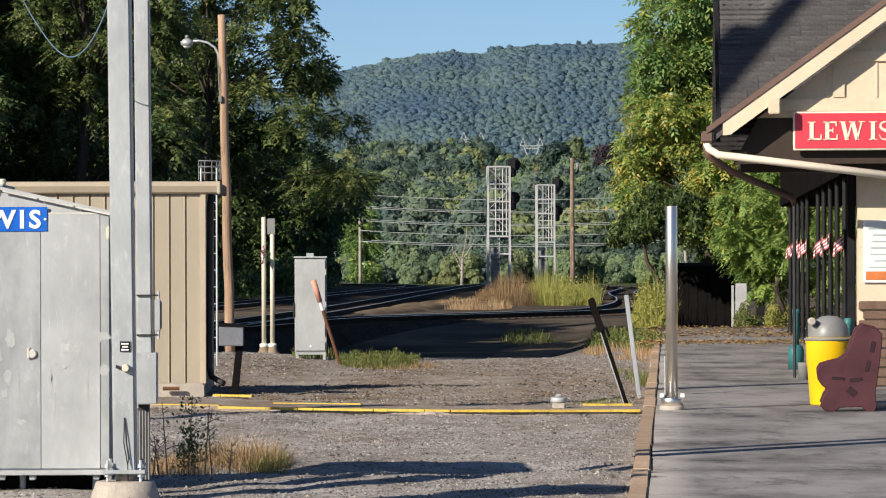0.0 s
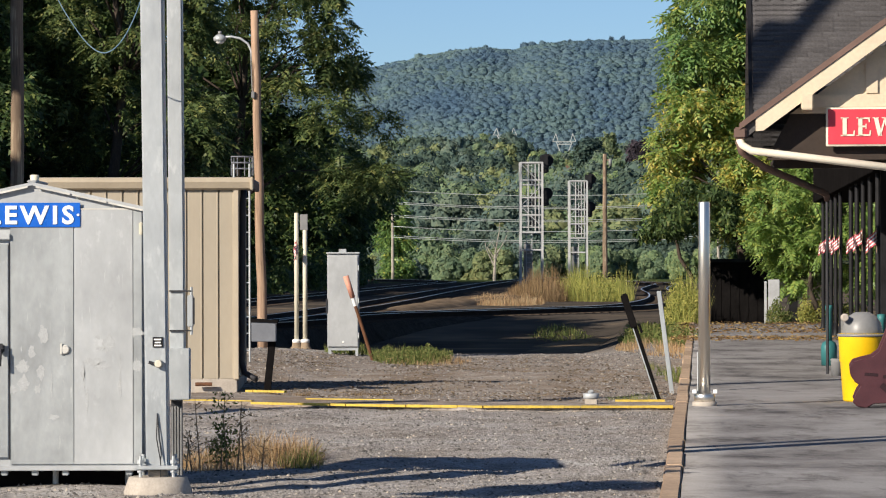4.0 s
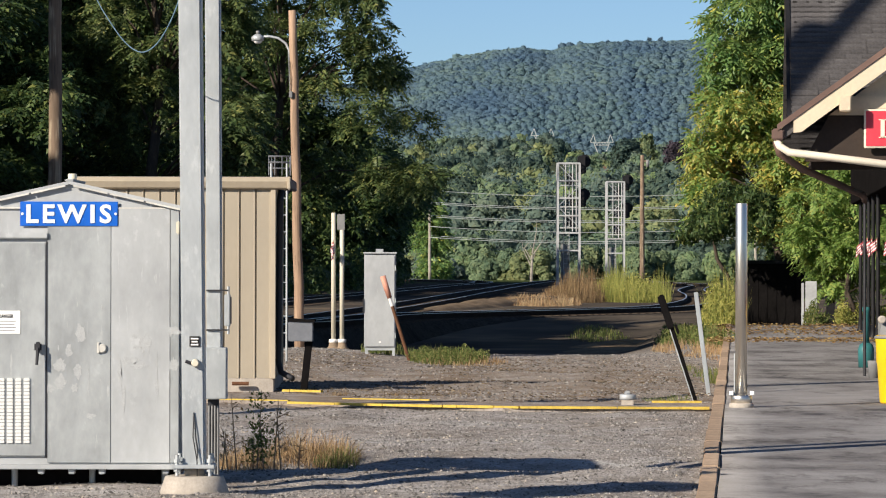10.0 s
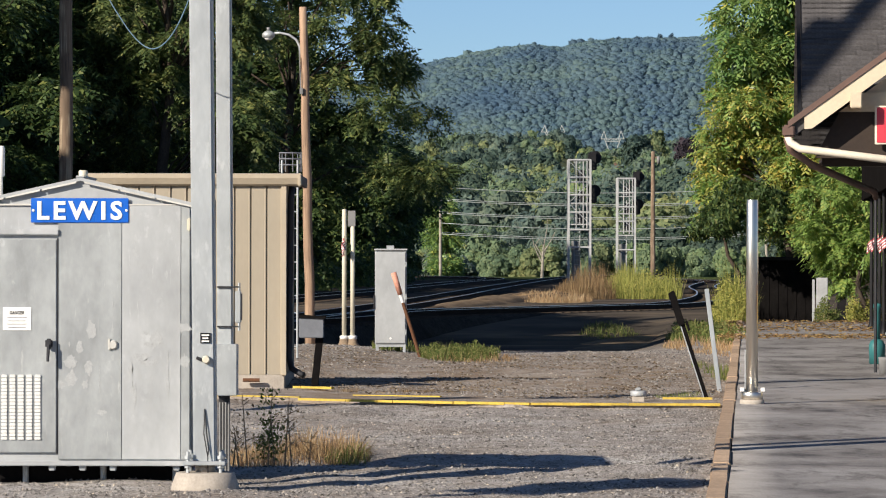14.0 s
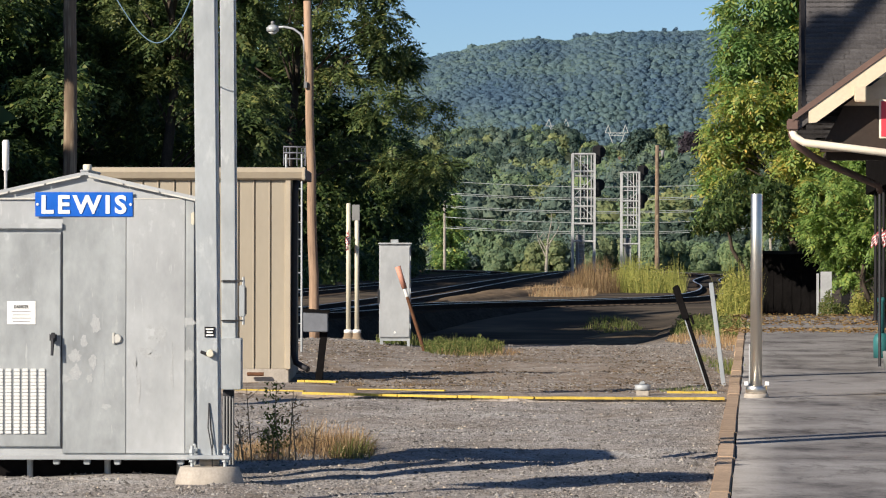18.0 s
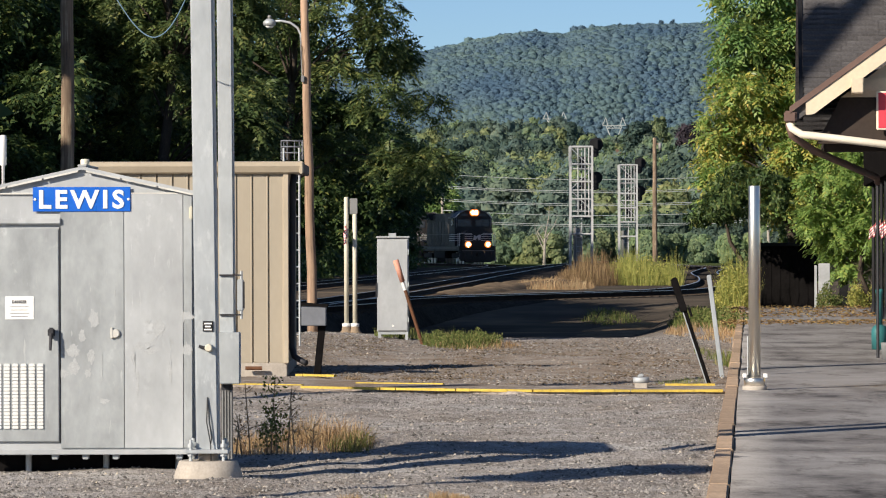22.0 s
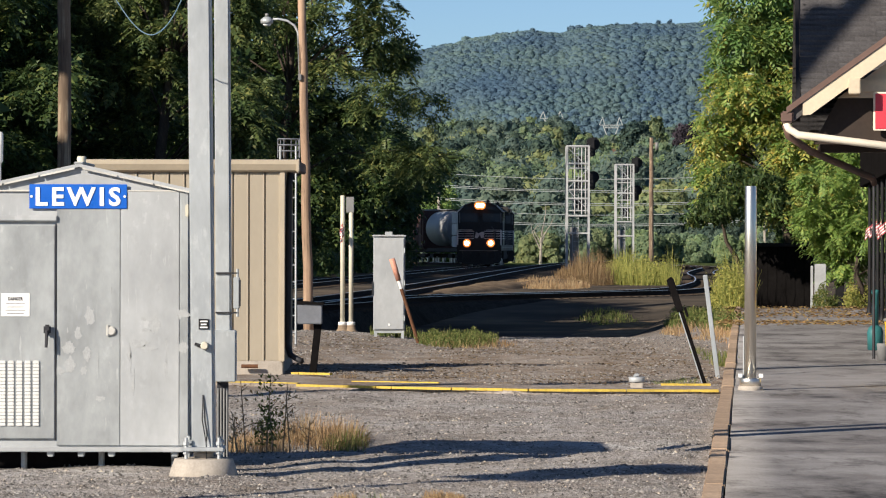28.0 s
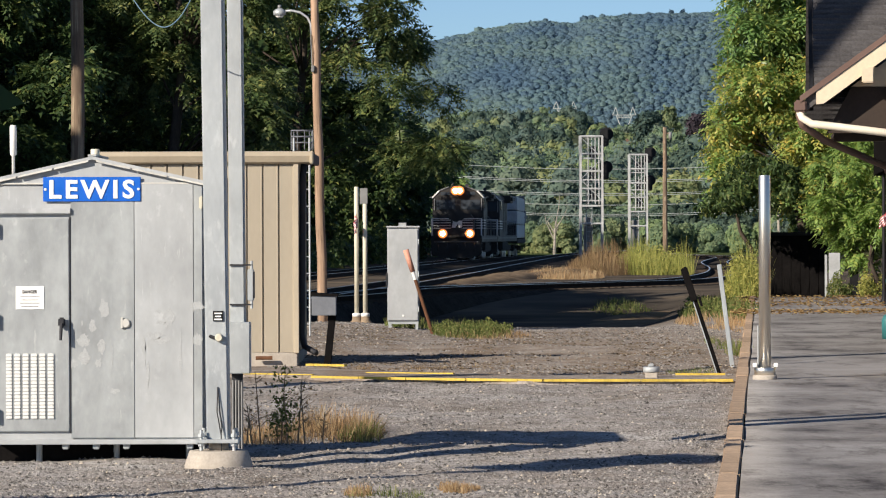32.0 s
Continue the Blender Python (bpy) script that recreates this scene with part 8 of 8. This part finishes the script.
            part("hood_door", cube((s * 0.955, 6.2 + 1.7 * k, 2.75), (0.03, 1.45, 1.9), 0.01), LOCO_BLACK, L)
    # a plain slanting shape stands for the emblem
    bm = bmesh.new()
    profile(bm, ((-0.30, 2.05), (-0.08, 2.05), (0.05, 2.30), (0.12, 2.05), (0.30, 2.05), (0.34, 2.50), (0.14, 2.50), (-0.02, 2.38), (-0.22, 2.48)), 0.014, pose(0, 0.51, 0))
    part("nose_emblem", bm, STRIPE, L, "plain pale emblem shape")
    part("headlight_box", cube((0, 1.95, 4.40), (0.66, 0.5, 0.36), 0.05), LOCO_BLACK, L)
    for s in (-1, 1):
        part("number_board", cube((s * 0.72, 2.17, 4.22), (0.62, 0.05, 0.2), 0.02), LOCO_GLASS, L)
        part("wiper", rod(bmesh.new(), (s * 0.55, 2.12, 3.25), (s * 0.85, 2.12, 3.7), 0.012, 0.012, 5), DARK_STEEL, L)
    part("anticlimber", cube((0, 0.10, 1.50), (2.6, 0.3, 0.14), 0.02), LOCO_GREY, L)
    for x in (-1.1, -0.55, 0.5, 1.05):
        part("air_hose", pipe(bmesh.new(), ((x, -0.02, 1.1), (x + 0.05, -0.14, 0.85), (x, -0.12, 0.55)), 0.03, 6), DARK_STEEL, L)
    part("cut_lever", rod(bmesh.new(), (-1.3, -0.05, 1.15), (1.3, -0.05, 1.15), 0.02, 0.02, 6), RAIL_GREY, L)
    part("hood", cube((0, 12.6, 2.95), (1.9, 15.2, 2.9), 0.12), LOCO_BLACK, L)
    part("radiator_wing", cube((0, 18.4, 4.15), (3.0, 3.6, 0.55), 0.15), LOCO_BLACK, L)
    part("exhaust", cube((0, 10.5, 4.5), (0.6, 1.4, 0.25), 0.04), DARK_STEEL, L)
    part("air_horn", rod(bmesh.new(), (0.4, 5.6, 4.75), (0.4, 5.0, 4.75), 0.06, 0.12, 8), DARK_STEEL, L)
    part("fuel_tank", cube((0, 11, 0.85), (2.7, 6.0, 0.75), 0.12), LOCO_GREY, L)
    for y in (3.9, 18.2):
        tk = part("truck", cube((0, y, 0.72), (2.3, 4.4, 0.42), 0.05), LOCO_GREY, L)
        for k in (-1.65, 0, 1.65):
            for s in (-1, 1):
                part("wheel", rod(bmesh.new(), (s * 0.68, y + k, 0.51), (s * 0.82, y + k, 0.51), 0.51, 0.51, 24), RAIL_STEEL, tk)
    part("coupler", cube((0, -0.25, 0.85), (0.3, 0.6, 0.3), 0.06), LOCO_GREY, L)
    return L


def light_up(L):
    for x, z, y in ((-0.13, 4.40, 1.33), (0.13, 4.40, 1.33), (-0.86, 1.68, -0.04), (0.86, 1.68, -0.04)):
        lamp = part("headlight", lathe(bmesh.new(), ((0.165, 0), (0.165, 0.03), (0.09, 0.07)), 16), HEADLIGHT, L, "glowing warm headlight")
        lamp.matrix_basis = pose(x, y - 0.03, z, 90)
        part("halo_disc", lathe(bmesh.new(), ((0.30, 0), (0.30, 0.02), (0.13, 0.025)), 24), LAMP_HALO, lamp, "amber disc that glows as the lamp's halo").matrix_basis = pose(0, 0, -0.03)
        part("lamp_case", lathe(bmesh.new(), ((0.20, 0), (0.20, 0.25), (0.10, 0.28)), 14), LOCO_GREY, lamp).matrix_basis = pose(0, 0, -0.30)


def wagon_trucks(T, L):
    for y in (2.2, L - 2.2):
        tk = part("truck", cube((0, y, 0.6), (2.2, 2.6, 0.35), 0.04), LOCO_GREY, T)
        for k in (-0.9, 0.9):
            for s in (-1, 1):
                part("wheel", rod(bmesh.new(), (s * 0.68, y + k, 0.42), (s * 0.82, y + k, 0.42), 0.42, 0.42, 20), RAIL_STEEL, tk)


def lumber_car():
    T = thing("lumber_car", (0, 0, 0), "centre beam flat car stacked with white wrapped lumber", "rail wagon", "freight train")
    L = 22.0
    part("deck", cube((0, L / 2, 1.15), (2.8, L, 0.3), 0.03), LOCO_GREY, T)
    for y in (0.3, L - 0.3):
        part("end_wall", cube((0, y, 1.75), (2.6, 0.2, 1.1), 0.03), LOCO_GREY, T)
    part("centre_beam", cube((0, L / 2, 2.8), (0.12, L - 0.8, 3.2)), BOXCAR_BROWN, T)
    for k in range(4):
        for j in range(3):
            for s in (-1, 1):
                part("lumber_pack", cube((s * 0.74, 3.1 + 5.25 * k, 1.85 + 1.02 * j), (1.24, 5.0, 0.96), 0.05), WRAP, T, "white wrapped lumber pack")
    wagon_trucks(T, L)
    return T


def tank_car():
    T = thing("hopper_car", (0, 0, 0), "grey round-sided covered hopper wagon", "rail wagon", "freight train")
    L = 17.0
    bm = bmesh.new()
    out = [(1.55 * math.sin(a), 3.0 + 1.55 * math.cos(a)) for a in np.linspace(0, 2 * math.pi, 28, endpoint=False)]
    profile(bm, out, L - 3.2, pose(0, 1.6, 0))
    part("barrel", smooth_bm(bm), TANK_GREY, T, "grey round body")
    for y in (1.6, L - 1.6):
        part("end_cap", lathe(bmesh.new(), ((1.55, 0), (1.4, 0.25), (0.9, 0.45), (0.1, 0.5)), 28), TANK_GREY, T).matrix_basis = pose(0, y, 3.0, 90 if y < 5 else -90)
    part("sill", cube((0, L / 2, 1.1), (2.6, L, 0.3), 0.03), LOCO_GREY, T)
    part("roof_walk", cube((0, L / 2, 4.6), (0.8, L - 3, 0.08)), LOCO_GREY, T)
    part("ladder", bmesh_ladder(1.2, 0.3, 4.4), LOCO_GREY, T)
    wagon_trucks(T, L)
    return T


def box_car():
    T = thing("box_car", (0, 0, 0), "brown steel box car", "rail wagon", "freight train")
    L = 17.5
    part("body", cube((0, L / 2, 2.9), (3.0, L, 3.4), 0.05), BOXCAR_BROWN, T)
    part("roof", cube((0, L / 2, 4.65), (3.05, L, 0.14), 0.04), TANK_GREY, T)
    for k in range(14):
        for s in (-1, 1):
            part("side_post", cube((s * 1.53, 0.7 + 1.23 * k, 2.9), (0.06, 0.12, 3.3)), BOXCAR_BROWN, T)
    for s in (-1, 1):
        part("door", cube((s * 1.55, L / 2, 2.85), (0.05, 2.6, 3.0), 0.02), BOXCAR_BROWN, T)
    part("sill", cube((0, L / 2, 1.05), (2.6, L, 0.3), 0.03), LOCO_GREY, T)
    wagon_trucks(T, L)
    return T


ground()
platform()
crossing_path()
dirt_banks()
railway("main_track", MAIN, (95, 175), label="shaded railway track curving behind the trees")
railway("second_track", SECOND, (95, 175), label="second railway track running to the signals")
railway("spur_track", SPUR, (90, 175), label="single spur track crossing beyond the lot")
M0 = station()
station_sign(M0)
poster(M0)
for i in (0, 2, 3, 6, 7, 8, 9):
    fy = 58.1 + 2.58 * i
    small_flag((2.875 + 0.084 * fy - 0.03, fy - 0.07, 2.02 + 0.02 * (i % 3)), 8 * (i % 3), 0.30)
small_flag((-1.99, 71.52, 1.93), 75, 0.26)
bungalow()
masts()
blue_cable()
shed()
ladder_mast()
poles()
side_post()
trackside_box()
twin_posts()
cabinet()
switch_stand()
leaning_signs()
bollard()
ground_lamp()
bench()
litter_bin()
distance_things()
platform_end()
left_trees()
right_trees()
weeds()
woods()
scattered_stones()


def sized(v, wide, long):
    """Brings a vehicle to its width and length."""
    for o in v.children_recursive:
        if o.data.users == 1:
            o.data.transform(o.matrix_basis.inverted() @ Matrix.Diagonal((wide, long, 1, 1)) @ o.matrix_basis)
    return v


LEAD = sized(locomotive(), 1.07, 0.80)
HELPER = copy_thing(LEAD, pose(0, 0, 0))
tagged(HELPER, "second black diesel locomotive coupled behind the first", "locomotive")
light_up(LEAD)
TRAIN = ((LEAD, 0.0, 17.6), (HELPER, 18.1, 17.6), (sized(lumber_car(), 1.05, 0.70), 36.2, 15.4), (sized(tank_car(), 1.0, 0.60), 52.0, 10.2), (sized(box_car(), 1.0, 0.85), 62.6, 14.9), (sized(box_car(), 1.0, 0.85), 77.9, 14.9))


# ---- what moves ----
def motions():
    """The train comes round the curve: each vehicle follows the track by its two trucks."""
    pts = along(MAIN, 0.5)
    ys = [p.y for p in pts]

    def spot(s):
        i = max(0.0, min(len(pts) - 2.0, s / 0.5))
        return pts[int(i)].lerp(pts[int(i) + 1], i - int(i))

    start = next(i for i, y in enumerate(ys) if y >= 227.0) * 0.5    # the leading end at the clip's last moment
    for v, gap, length in TRAIN:
        rows = []
        for k in range(65):
            t = k * 0.5
            s = start + SPEED * (32.0 - t) + gap
            a, b = spot(s + 0.16 * length), spot(s + 0.84 * length)
            d = (b - a).normalized()
            a = a - d * 0.16 * length
            za, zb = rail_z(a.y), rail_z(b.y)
            turn = math.degrees(math.atan2(d.y, d.x)) - 90
            rise = math.degrees(math.atan2(zb - za, 0.84 * length))
            rows.append((t, pose(a.x, a.y, za, rise, 0, turn)))
        walk(v, rows)


SPEED = 8.05
motions()
